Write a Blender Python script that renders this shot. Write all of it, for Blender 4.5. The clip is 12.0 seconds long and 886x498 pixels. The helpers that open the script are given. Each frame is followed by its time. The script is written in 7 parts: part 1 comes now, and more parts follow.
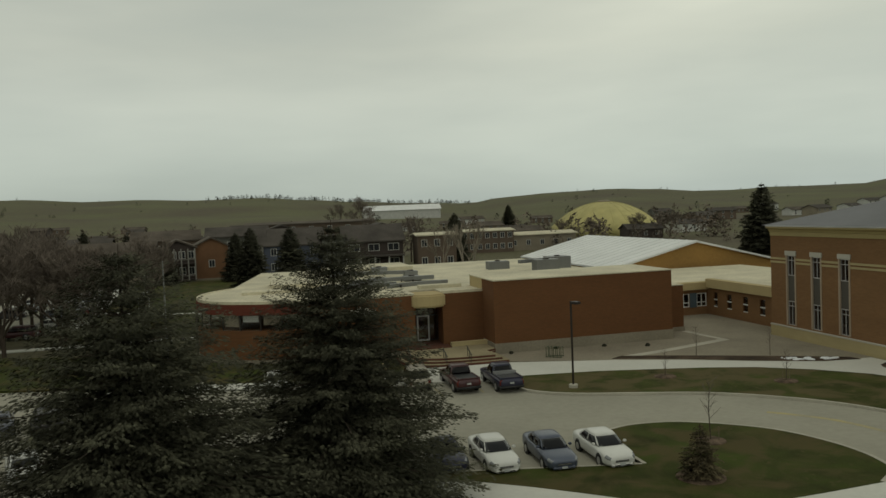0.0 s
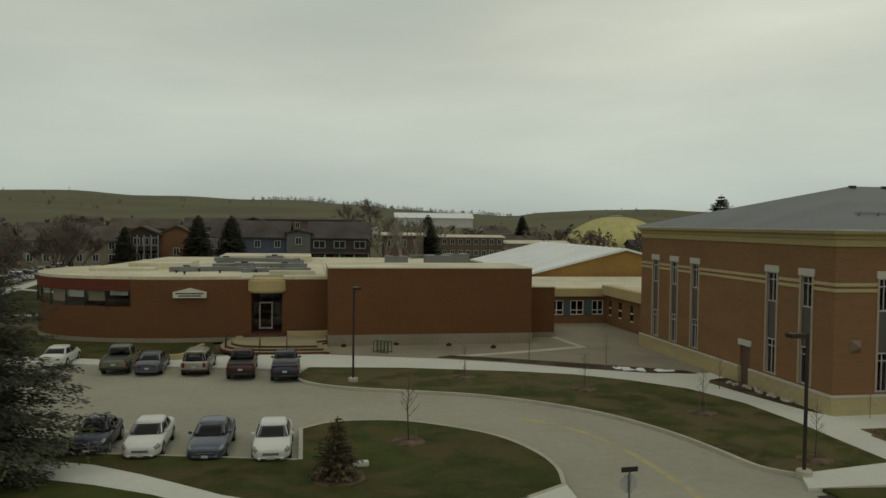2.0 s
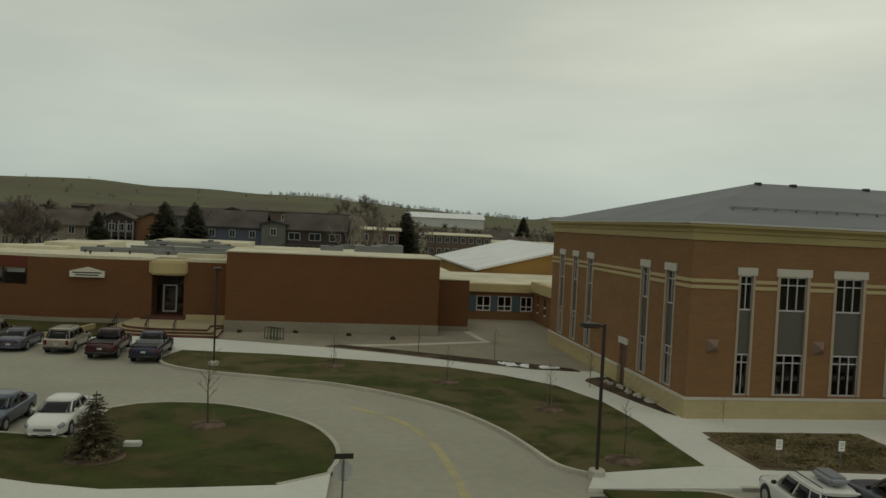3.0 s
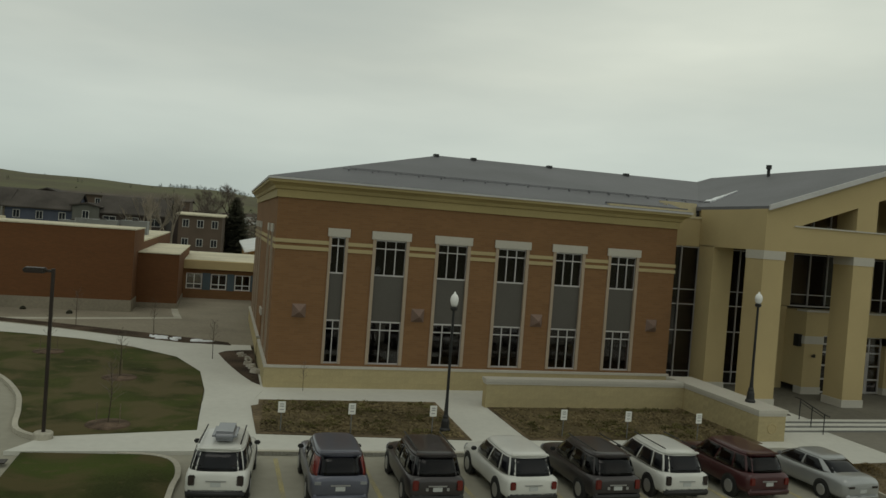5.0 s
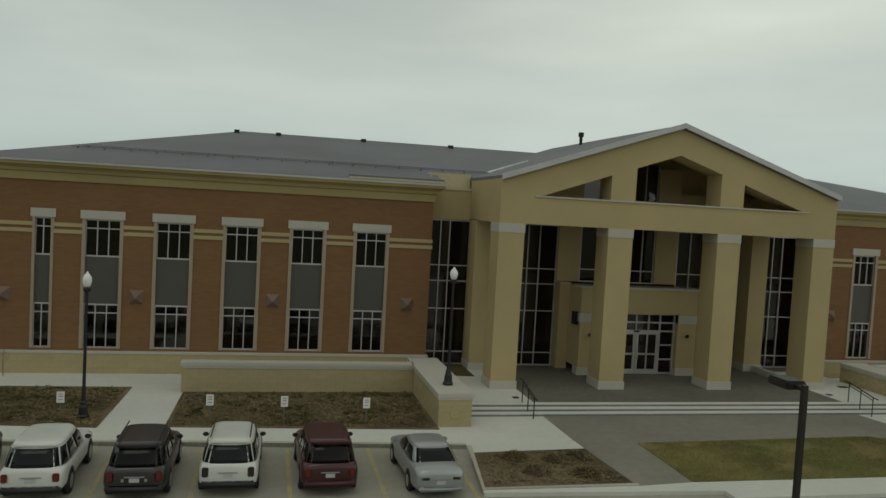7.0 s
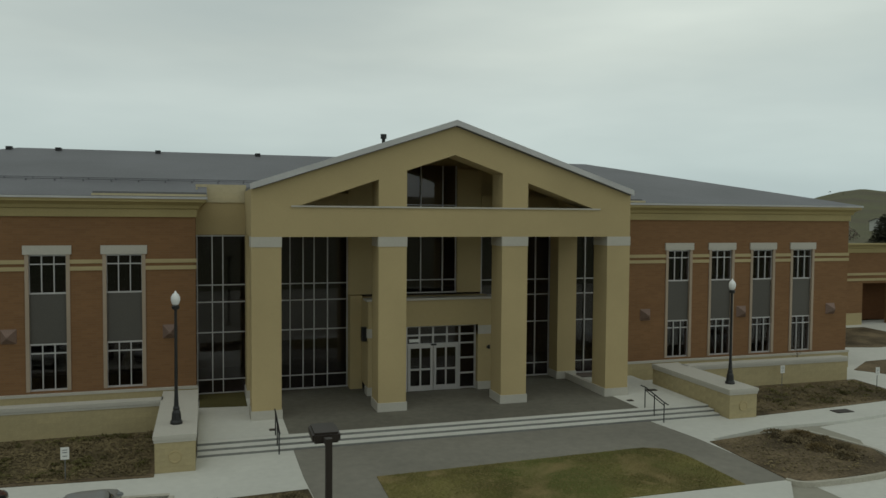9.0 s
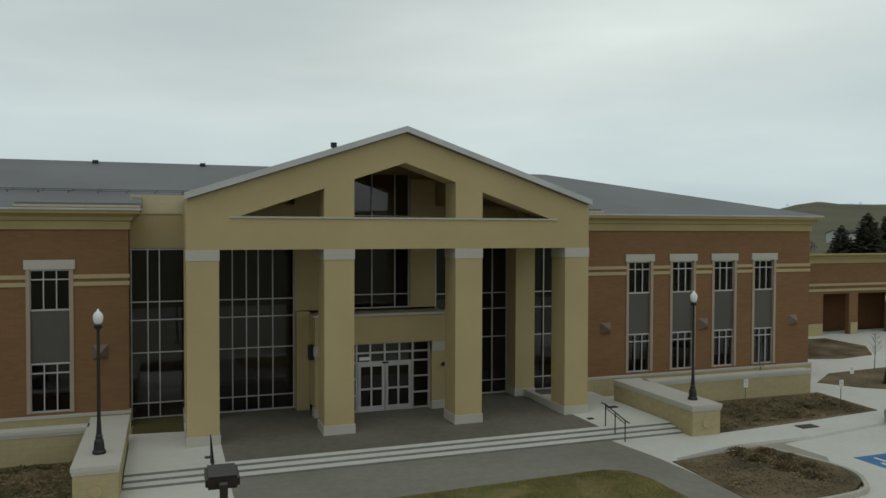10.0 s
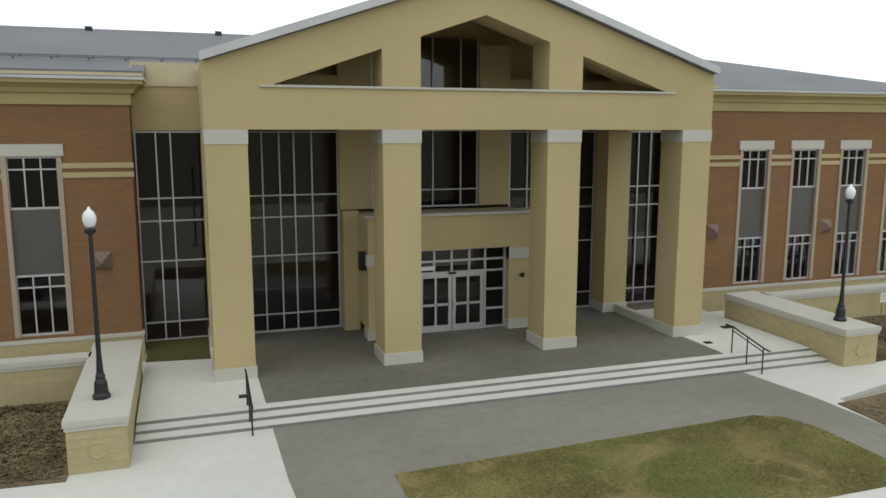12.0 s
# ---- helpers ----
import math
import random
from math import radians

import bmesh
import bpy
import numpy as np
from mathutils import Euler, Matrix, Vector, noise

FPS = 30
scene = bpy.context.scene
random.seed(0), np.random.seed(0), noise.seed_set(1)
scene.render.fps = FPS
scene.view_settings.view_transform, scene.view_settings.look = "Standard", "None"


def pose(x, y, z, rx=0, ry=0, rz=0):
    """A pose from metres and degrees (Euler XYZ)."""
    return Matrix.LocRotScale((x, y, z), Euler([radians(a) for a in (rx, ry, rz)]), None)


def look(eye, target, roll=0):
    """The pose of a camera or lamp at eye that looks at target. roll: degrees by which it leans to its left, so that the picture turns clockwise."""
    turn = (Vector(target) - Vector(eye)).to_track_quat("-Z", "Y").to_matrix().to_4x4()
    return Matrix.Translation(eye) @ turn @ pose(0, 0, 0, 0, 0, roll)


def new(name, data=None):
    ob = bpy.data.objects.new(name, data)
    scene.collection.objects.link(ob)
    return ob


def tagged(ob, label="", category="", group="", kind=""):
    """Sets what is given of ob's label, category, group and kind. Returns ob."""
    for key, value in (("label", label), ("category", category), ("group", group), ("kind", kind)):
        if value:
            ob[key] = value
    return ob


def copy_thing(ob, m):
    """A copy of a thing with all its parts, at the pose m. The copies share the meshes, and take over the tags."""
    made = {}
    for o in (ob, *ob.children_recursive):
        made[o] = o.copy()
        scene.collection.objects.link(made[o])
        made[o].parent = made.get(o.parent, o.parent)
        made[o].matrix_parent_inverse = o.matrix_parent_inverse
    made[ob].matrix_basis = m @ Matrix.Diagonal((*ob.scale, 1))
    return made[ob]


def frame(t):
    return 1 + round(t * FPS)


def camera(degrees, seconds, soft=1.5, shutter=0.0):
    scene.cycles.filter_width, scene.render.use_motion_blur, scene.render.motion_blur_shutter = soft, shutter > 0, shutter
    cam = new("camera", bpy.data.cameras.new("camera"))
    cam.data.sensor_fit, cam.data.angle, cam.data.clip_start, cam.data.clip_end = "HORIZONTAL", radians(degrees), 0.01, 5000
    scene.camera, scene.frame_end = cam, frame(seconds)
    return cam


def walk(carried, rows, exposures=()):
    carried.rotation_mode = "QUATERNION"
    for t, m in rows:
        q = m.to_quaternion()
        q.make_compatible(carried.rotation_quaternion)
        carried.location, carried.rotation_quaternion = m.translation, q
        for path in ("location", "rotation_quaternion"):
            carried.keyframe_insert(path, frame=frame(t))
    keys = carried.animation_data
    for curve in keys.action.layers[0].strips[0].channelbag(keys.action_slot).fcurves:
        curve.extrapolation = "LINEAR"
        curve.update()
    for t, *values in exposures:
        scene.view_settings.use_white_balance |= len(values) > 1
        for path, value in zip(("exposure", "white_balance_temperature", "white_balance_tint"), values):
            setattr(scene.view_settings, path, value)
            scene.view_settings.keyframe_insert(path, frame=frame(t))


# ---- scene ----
# ---- camera ----
cam = camera(59.6, 12.0)
PATH = [
    (0.0, 5.32, -7.66, 12.01, -13.70, -2.83, -2.36),
    (0.5, 9.78, -7.62, 11.49, -14.55, -2.48, -2.08),
    (1.0, 13.20, -8.22, 11.04, -10.83, -2.31, -0.86),
    (1.5, 17.69, -7.62, 10.21, -10.58, -1.93, -0.07),
    (2.0, 22.17, -7.17, 9.66, -10.20, -1.92, 0.71),
    (2.5, 26.73, -6.91, 9.31, -9.00, -2.11, 1.66),
    (3.0, 31.15, -6.99, 8.91, -8.77, -1.86, 2.66),
    (3.5, 35.20, -7.90, 8.72, -12.04, -1.56, 3.46),
    (5.5, 50.26, -7.72, 7.62, -15.93, -1.40, 4.27),
    (6.0, 54.39, -8.64, 7.77, -15.55, -1.70, 3.86),
    (6.5, 58.26, -9.07, 8.40, -14.09, -2.87, 3.56),
    (7.0, 61.17, -9.53, 8.43, -12.75, -2.99, 3.18),
    (9.0, 69.41, -8.58, 8.89, -17.11, -2.50, 0.43),
    (9.5, 70.10, -8.43, 8.63, -19.24, -1.46, 0.11),
    (10.0, 70.53, -7.18, 8.76, -19.63, -1.45, 0.16),
    (10.5, 70.24, -5.01, 8.61, -18.54, -1.96, 0.06),
    (11.0, 70.44, -3.21, 8.39, -18.00, -2.52, -0.02),
    (11.5, 70.51, -1.51, 8.31, -18.22, -4.52, -0.00),
    (12.0, 70.56, 0.19, 8.01, -18.55, -8.91, 0.08),
]
EXPOSURES = [(0.0, -0.05, 6720, 9), (3.5, -0.08, 6680, 9), (5.5, 0.03, 6420, 9.5), (7.0, -0.03, 6320, 9.5), (9.0, 0.02, 6080, 9), (10.0, 0.16, 5950, 12.5), (10.5, 0.38, 5925, 17), (11.0, 0.62, 5950, 20), (11.5, 0.84, 5950, 22), (12.0, 1.10, 5930, 18)]
walk(cam, [(t, pose(x, y, z, 0, 0, yaw) @ pose(0, 0, 0, 90 + pitch) @ pose(0, 0, 0, 0, 0, roll)) for t, x, y, z, yaw, pitch, roll in PATH], EXPOSURES)

# ---- world and sun: a bright overcast sky ----
world = bpy.data.worlds.new("overcast_sky")
scene.world = world
world.use_nodes = True


def build_sky(nt):
    nt.nodes.clear()
    n, l = nt.nodes.new, nt.links.new
    out, bg, add = n("ShaderNodeOutputWorld"), n("ShaderNodeBackground"), n("ShaderNodeAddShader")
    sky = n("ShaderNodeTexSky")
    sky.sky_type, sky.sun_disc = "NISHITA", False
    sky.sun_elevation, sky.sun_rotation = radians(40), radians(150)
    bg2 = n("ShaderNodeBackground")
    bg2.inputs["Strength"].default_value = 0.012
    l(sky.outputs[0], bg2.inputs["Color"])
    tc, mp = n("ShaderNodeTexCoord"), n("ShaderNodeMapping")
    mp.inputs["Scale"].default_value = (1.0, 1.0, 4.5)
    l(tc.outputs["Generated"], mp.inputs["Vector"])
    big = n("ShaderNodeTexNoise")
    big.inputs["Scale"].default_value, big.inputs["Detail"].default_value, big.inputs["Roughness"].default_value = 1.3, 5, 0.48
    l(mp.outputs[0], big.inputs["Vector"])
    ramp = n("ShaderNodeValToRGB")
    ramp.color_ramp.elements[0].position, ramp.color_ramp.elements[0].color = 0.30, (0.385, 0.42, 0.365, 1)
    ramp.color_ramp.elements[1].position, ramp.color_ramp.elements[1].color = 0.72, (0.58, 0.60, 0.50, 1)
    mid = ramp.color_ramp.elements.new(0.5)
    mid.color = (0.46, 0.485, 0.41, 1)
    l(big.outputs[0], ramp.inputs[0])
    sep, mr, mul = n("ShaderNodeSeparateXYZ"), n("ShaderNodeMapRange"), n("ShaderNodeMix")
    l(tc.outputs["Generated"], sep.inputs[0])
    l(sep.outputs["Z"], mr.inputs["Value"])
    mr.interpolation_type = "SMOOTHSTEP"
    mr.inputs["From Min"].default_value, mr.inputs["From Max"].default_value = 0.25, 0.95
    mr.inputs["To Min"].default_value, mr.inputs["To Max"].default_value = 1.0, 0.8
    mul.data_type, mul.blend_type = "RGBA", "MULTIPLY"
    mul.inputs["Factor"].default_value = 1.0
    l(ramp.outputs[0], mul.inputs["A"])
    l(mr.outputs[0], mul.inputs["B"])
    low, hz, mul2 = n("ShaderNodeMapRange"), n("ShaderNodeValToRGB"), n("ShaderNodeMix")
    low.inputs["From Min"].default_value, low.inputs["From Max"].default_value = 0.02, 0.2
    l(sep.outputs["Z"], low.inputs["Value"])
    hz.color_ramp.elements[0].color, hz.color_ramp.elements[1].color = (0.72, 0.80, 0.90, 1), (1, 1, 1, 1)
    step = hz.color_ramp.elements.new(0.4)
    step.color = (0.87, 0.91, 0.96, 1)
    l(low.outputs[0], hz.inputs[0])
    mul2.data_type, mul2.blend_type = "RGBA", "MULTIPLY"
    mul2.inputs["Factor"].default_value = 1.0
    l(mul.outputs["Result"], mul2.inputs["A"])
    l(hz.outputs[0], mul2.inputs["B"])
    east, mul3 = n("ShaderNodeMapRange"), n("ShaderNodeMix")
    east.interpolation_type = "SMOOTHSTEP"
    east.inputs["From Min"].default_value, east.inputs["From Max"].default_value = 0.1, 0.7
    east.inputs["To Min"].default_value, east.inputs["To Max"].default_value = 1.0, 1.2
    l(sep.outputs["X"], east.inputs["Value"])
    mul3.data_type, mul3.blend_type = "RGBA", "MULTIPLY"
    mul3.inputs["Factor"].default_value = 1.0
    l(mul2.outputs["Result"], mul3.inputs["A"])
    l(east.outputs[0], mul3.inputs["B"])
    l(mul3.outputs["Result"], bg.inputs["Color"])
    bg.inputs["Strength"].default_value = 1.0
    l(bg.outputs[0], add.inputs[0])
    l(bg2.outputs[0], add.inputs[1])
    l(add.outputs[0], out.inputs["Surface"])


build_sky(world.node_tree)
sun = new("sun", bpy.data.lights.new("sun", "SUN"))
sun.data.energy, sun.data.angle, sun.data.color = 0.25, radians(30), (1.0, 0.95, 0.86)
sun.matrix_world = look((0, 0, 60), (12, 18, 0))


# ---- materials ----
def surface(name, colour, rough=0.8, var=0.18, scale=1.0, fine=14.0, bump=0.15, metal=0.0, tint=None, distance=0.02):
    """A painted, stony or earthy surface: grain and larger blotches over one base colour, with fine relief."""
    m = bpy.data.materials.new(name)
    m.use_nodes = True
    nt = m.node_tree
    n, l = nt.nodes.new, nt.links.new
    bs = nt.nodes["Principled BSDF"]
    bs.inputs["Roughness"].default_value, bs.inputs["Metallic"].default_value = rough, metal
    if rough >= 0.9:
        bs.inputs["Specular IOR Level"].default_value = 0.15
    tc = n("ShaderNodeTexCoord")
    big, small = n("ShaderNodeTexNoise"), n("ShaderNodeTexNoise")
    big.inputs["Scale"].default_value, big.inputs["Detail"].default_value = 0.35 * scale, 5
    small.inputs["Scale"].default_value, small.inputs["Detail"].default_value = fine * scale, 4
    l(tc.outputs["Object"], big.inputs["Vector"])
    l(tc.outputs["Object"], small.inputs["Vector"])
    c = Vector(colour)
    t = Vector(tint) if tint else c * (1 - 1.6 * var)
    r1 = n("ShaderNodeValToRGB")
    r1.color_ramp.elements[0].position, r1.color_ramp.elements[0].color = 0.32, (*t, 1)
    r1.color_ramp.elements[1].position, r1.color_ramp.elements[1].color = 0.68, (*(c * (1 + var)), 1)
    l(big.outputs[0], r1.inputs[0])
    r2 = n("ShaderNodeValToRGB")
    lo, hi = 1 - var, 1 + var
    r2.color_ramp.elements[0].position, r2.color_ramp.elements[0].color = 0.3, (lo, lo, lo, 1)
    r2.color_ramp.elements[1].position, r2.color_ramp.elements[1].color = 0.7, (hi, hi, hi, 1)
    l(small.outputs[0], r2.inputs[0])
    mix = n("ShaderNodeMix")
    mix.data_type, mix.blend_type = "RGBA", "MULTIPLY"
    mix.inputs["Factor"].default_value = 1.0
    l(r1.outputs[0], mix.inputs["A"])
    l(r2.outputs[0], mix.inputs["B"])
    l(mix.outputs["Result"], bs.inputs["Base Color"])
    if bump:
        b = n("ShaderNodeBump")
        b.inputs["Strength"].default_value, b.inputs["Distance"].default_value = bump, distance
        l(small.outputs[0], b.inputs["Height"])
        l(b.outputs[0], bs.inputs["Normal"])
    return m


def plain(name, colour, rough=0.4, metal=0.0, coat=0.0):
    m = surface(name, colour, rough, 0.06, 2.0, 30.0, 0.0, metal)
    m.node_tree.nodes["Principled BSDF"].inputs["Coat Weight"].default_value = coat
    return m


def brickwork(name, a, b, mortar, w=0.4, h=0.1, stripes=0.0):
    """Running-bond brick: colour per brick, recessed mortar, larger weather blotches."""
    m = bpy.data.materials.new(name)
    m.use_nodes = True
    nt = m.node_tree
    n, l = nt.nodes.new, nt.links.new
    bs = nt.nodes["Principled BSDF"]
    bs.inputs["Roughness"].default_value = 0.9
    bs.inputs["Specular IOR Level"].default_value = 0.2
    tc, sep, add, comb = n("ShaderNodeTexCoord"), n("ShaderNodeSeparateXYZ"), n("ShaderNodeMath"), n("ShaderNodeCombineXYZ")
    l(tc.outputs["Object"], sep.inputs[0])
    l(sep.outputs["X"], add.inputs[0])
    l(sep.outputs["Y"], add.inputs[1])
    l(add.outputs[0], comb.inputs["X"])
    l(sep.outputs["Z"], comb.inputs["Y"])
    br = n("ShaderNodeTexBrick")
    br.inputs["Scale"].default_value = 1.0
    br.inputs["Brick Width"].default_value, br.inputs["Row Height"].default_value, br.inputs["Mortar Size"].default_value = w, h, 0.008
    br.inputs["Color1"].default_value, br.inputs["Color2"].default_value, br.inputs["Mortar"].default_value = (*a, 1), (*b, 1), (*mortar, 1)
    l(comb.outputs[0], br.inputs["Vector"])
    big = n("ShaderNodeTexNoise")
    big.inputs["Scale"].default_value, big.inputs["Detail"].default_value = 0.5, 6
    mp = n("ShaderNodeMapping")
    mp.inputs["Scale"].default_value = (0.6, 0.6, 1.6)
    l(tc.outputs["Object"], mp.inputs["Vector"])
    l(mp.outputs[0], big.inputs["Vector"])
    r = n("ShaderNodeValToRGB")
    r.color_ramp.elements[0].position, r.color_ramp.elements[0].color = 0.3, (0.94, 0.94, 0.94, 1)
    r.color_ramp.elements[1].position, r.color_ramp.elements[1].color = 0.7, (1.05, 1.05, 1.04, 1)
    l(big.outputs[0], r.inputs[0])
    mix = n("ShaderNodeMix")
    mix.data_type, mix.blend_type = "RGBA", "MULTIPLY"
    mix.inputs["Factor"].default_value = 1.0
    l(br.outputs["Color"], mix.inputs["A"])
    l(r.outputs[0], mix.inputs["B"])
    l(mix.outputs["Result"], bs.inputs["Base Color"])
    b = n("ShaderNodeBump")
    b.inputs["Strength"].default_value, b.inputs["Distance"].default_value, b.invert = 0.3, 0.01, True
    l(br.outputs["Fac"], b.inputs["Height"])
    l(b.outputs[0], bs.inputs["Normal"])
    return m


def vary(m, lo, hi):
    """Gives each object its own tone of the material."""
    nt = m.node_tree
    bs = nt.nodes["Principled BSDF"]
    src = bs.inputs["Base Color"].links[0].from_socket
    g, r, x = nt.nodes.new("ShaderNodeObjectInfo"), nt.nodes.new("ShaderNodeValToRGB"), nt.nodes.new("ShaderNodeMix")
    r.color_ramp.elements[0].color, r.color_ramp.elements[1].color = (*lo, 1), (*hi, 1)
    x.data_type, x.blend_type = "RGBA", "MULTIPLY"
    x.inputs["Factor"].default_value = 1.0
    nt.links.new(g.outputs["Random"], r.inputs[0])
    nt.links.new(src, x.inputs["A"])
    nt.links.new(r.outputs[0], x.inputs["B"])
    nt.links.new(x.outputs["Result"], bs.inputs["Base Color"])
    return m


def glazing(name, tint, rough=0.02, ior=1.68):
    m = bpy.data.materials.new(name)
    m.use_nodes = True
    bs = m.node_tree.nodes["Principled BSDF"]
    bs.inputs["Base Color"].default_value = (*tint, 1)
    bs.inputs["Roughness"].default_value = rough
    bs.inputs["Transmission Weight"].default_value = 1.0
    bs.inputs["IOR"].default_value = ior
    return m


SIDINGS = dict(blue=surface("slate_blue_siding", (0.085, 0.098, 0.135), 0.8, 0.1), grey=surface("grey_green_siding", (0.135, 0.135, 0.115), 0.8, 0.1), dark=surface("dark_brown_siding", (0.05, 0.036, 0.03), 0.8, 0.1), orange=surface("orange_brick_veneer", (0.19, 0.095, 0.045), 0.85, 0.12), tan=surface("tan_siding", (0.24, 0.205, 0.15), 0.8, 0.1), brown=surface("brown_siding", (0.12, 0.085, 0.06), 0.8, 0.1), white=surface("white_siding", (0.5, 0.5, 0.47), 0.8, 0.06))
MAIN_BRICK = brickwork("orange_brown_brick", (0.226, 0.122, 0.057), (0.199, 0.107, 0.050), (0.200, 0.124, 0.069))
BOX_BRICK = brickwork("dark_red_brick", (0.164, 0.073, 0.031), (0.141, 0.063, 0.027), (0.133, 0.072, 0.037), 0.3, 0.08)
STUCCO = surface("cream_stucco", (0.455, 0.362, 0.192), 0.9, 0.05, 0.8, 40, 0.1)
STONE = brickwork("buff_cast_stone", (0.42, 0.345, 0.19), (0.405, 0.33, 0.18), (0.385, 0.315, 0.172), 0.8, 0.3)
BLOCK = surface("buff_stone_block", (0.415, 0.348, 0.198), 0.9, 0.06, 1.3, 7, 0.1)
vary(BLOCK, (0.95, 0.955, 0.95), (1.035, 1.03, 1.02))
CAP = surface("pale_cast_stone", (0.47, 0.445, 0.385), 0.8, 0.03, 1.0, 8, 0.0)
CORNICE = surface("ochre_cornice", (0.35, 0.28, 0.12), 0.7, 0.06, 1.0, 20, 0.05)
TRIM = surface("window_trim", (0.36, 0.285, 0.21), 0.7, 0.05, 1.0, 20, 0.0)
ALU = plain("pale_aluminium", (0.50, 0.48, 0.47), 0.4, 0.3)
SPANDREL = surface("grey_spandrel", (0.082, 0.075, 0.064), 0.5, 0.06, 1.0, 20, 0.0)
GLASS = glazing("tinted_glass", (0.46, 0.42, 0.46), 0.02, 1.52)
CLEAR_GLASS = glazing("clear_glass", (0.9, 0.9, 0.88), 0.02, 1.4)
ROOF = surface("grey_metal_roof", (0.125, 0.125, 0.135), 0.6, 0.10, 0.6, 18, 0.1)
ROOF_EDGE = plain("roof_flashing", (0.50, 0.49, 0.48), 0.45, 0.3)
CONCRETE = surface("worn_concrete", (0.325, 0.31, 0.252), 0.9, 0.055, 0.5, 5, 0.0)
WALKWAY = surface("pale_concrete", (0.57, 0.565, 0.51), 0.9, 0.035, 0.7, 6, 0.0)
KERB = surface("kerb_concrete", (0.43, 0.405, 0.335), 0.9, 0.10, 1.0, 10, 0.1)
TAN = surface("tan_paving", (0.26, 0.23, 0.175), 0.9, 0.10, 0.6, 9, 0.1)
FORECOURT = surface("grey_brown_paving", (0.225, 0.212, 0.178), 0.9, 0.07, 0.7, 5, 0.0)
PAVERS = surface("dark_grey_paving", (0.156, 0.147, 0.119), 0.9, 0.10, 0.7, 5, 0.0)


def turf(name, green, lush, worn, share):
    """Spring turf: green with lusher and with worn brown patches of a metre or three, over a fine grain."""
    m = surface(name, green, 0.95, 0.26, 1.1, 14, 0.6)
    nt = m.node_tree
    n, l = nt.nodes.new, nt.links.new
    bs = nt.nodes["Principled BSDF"]
    src = bs.inputs["Base Color"].links[0].from_socket
    tc = n("ShaderNodeTexCoord")
    for scale, lo, hi, colour in ((0.22, 0.50, 0.66, lush), (0.42, 0.62 - share, 0.76 - share, worn), (1.7, 0.58, 0.74, worn)):
        z, r, x = n("ShaderNodeTexNoise"), n("ShaderNodeValToRGB"), n("ShaderNodeMix")
        z.inputs["Scale"].default_value, z.inputs["Detail"].default_value, z.inputs["Distortion"].default_value = scale, 6, 0.5
        r.color_ramp.elements[0].position, r.color_ramp.elements[1].position = lo, hi
        r.color_ramp.elements[1].color = (0.85, 0.85, 0.85, 1)
        x.data_type = "RGBA"
        x.inputs["B"].default_value = (*colour, 1)
        l(tc.outputs["Object"], z.inputs["Vector"])
        l(z.outputs[0], r.inputs[0])
        l(r.outputs[0], x.inputs["Factor"])
        l(src, x.inputs["A"])
        src = x.outputs["Result"]
    l(src, bs.inputs["Base Color"])
    return m


LAWN = turf("spring_lawn", (0.042, 0.050, 0.011), (0.052, 0.070, 0.012), (0.080, 0.064, 0.026), 0.15)
WORN_LAWN = turf("worn_spring_lawn", (0.050, 0.056, 0.014), (0.062, 0.076, 0.016), (0.105, 0.085, 0.040), 0.19)
# step concrete darkened: the shade on the upright faces is in this colour
SHADED_RISER = surface("shaded_riser", (0.20, 0.20, 0.185), 0.9, 0.1, 1.0, 10, 0.05)
DRY_LAWN = turf("dry_lawn", (0.150, 0.134, 0.046), (0.118, 0.128, 0.038), (0.25, 0.195, 0.088), 0.08)
MULCH = surface("brown_mulch", (0.145, 0.110, 0.066), 0.95, 0.35, 1.2, 9, 0.5, distance=0.04)
PRAIRIE = surface("prairie_grass", (0.098, 0.10, 0.050), 0.95, 0.25, 0.024, 30, 0.3, tint=(0.10, 0.085, 0.058))
BLACK = plain("black_paint", (0.012, 0.012, 0.012), 0.45)
BRONZE = plain("dark_bronze", (0.03, 0.022, 0.017), 0.5, 0.3)
WHITE = plain("white_paint", (0.75, 0.75, 0.72), 0.5)
DARK_MULCH = surface("dark_wet_mulch", (0.075, 0.053, 0.036), 0.95, 0.40, 1.5, 9, 0.6, distance=0.04)
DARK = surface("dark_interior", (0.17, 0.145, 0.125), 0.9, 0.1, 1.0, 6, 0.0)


# ---- mesh helpers ----
def part(name, bm, material, parent=None, label="", smooth=False):
    me = bpy.data.meshes.new(name)
    bmesh.ops.recalc_face_normals(bm, faces=bm.faces)
    if smooth:
        for fc in bm.faces:
            fc.smooth = True
    bm.to_mesh(me)
    bm.free()
    me.materials.append(material)
    ob = new(name, me)
    ob.parent = parent
    if label:
        ob["label"] = label
    return ob


def struct(name, bm, material, label, category="", smooth=False):
    return tagged(part(name, bm, material, None, "", smooth), label, category, "", "structure")


def box(bm, x0, y0, z0, x1, y1, z1):
    v = [bm.verts.new((x, y, z)) for z in (z0, z1) for x, y in ((x0, y0), (x1, y0), (x1, y1), (x0, y1))]
    for q in ((3, 2, 1, 0), (4, 5, 6, 7), (0, 1, 5, 4), (1, 2, 6, 5), (2, 3, 7, 6), (3, 0, 4, 7)):
        bm.faces.new([v[i] for i in q])
    return v


def boxm(*dims):
    bm = bmesh.new()
    box(bm, *dims)
    return bm


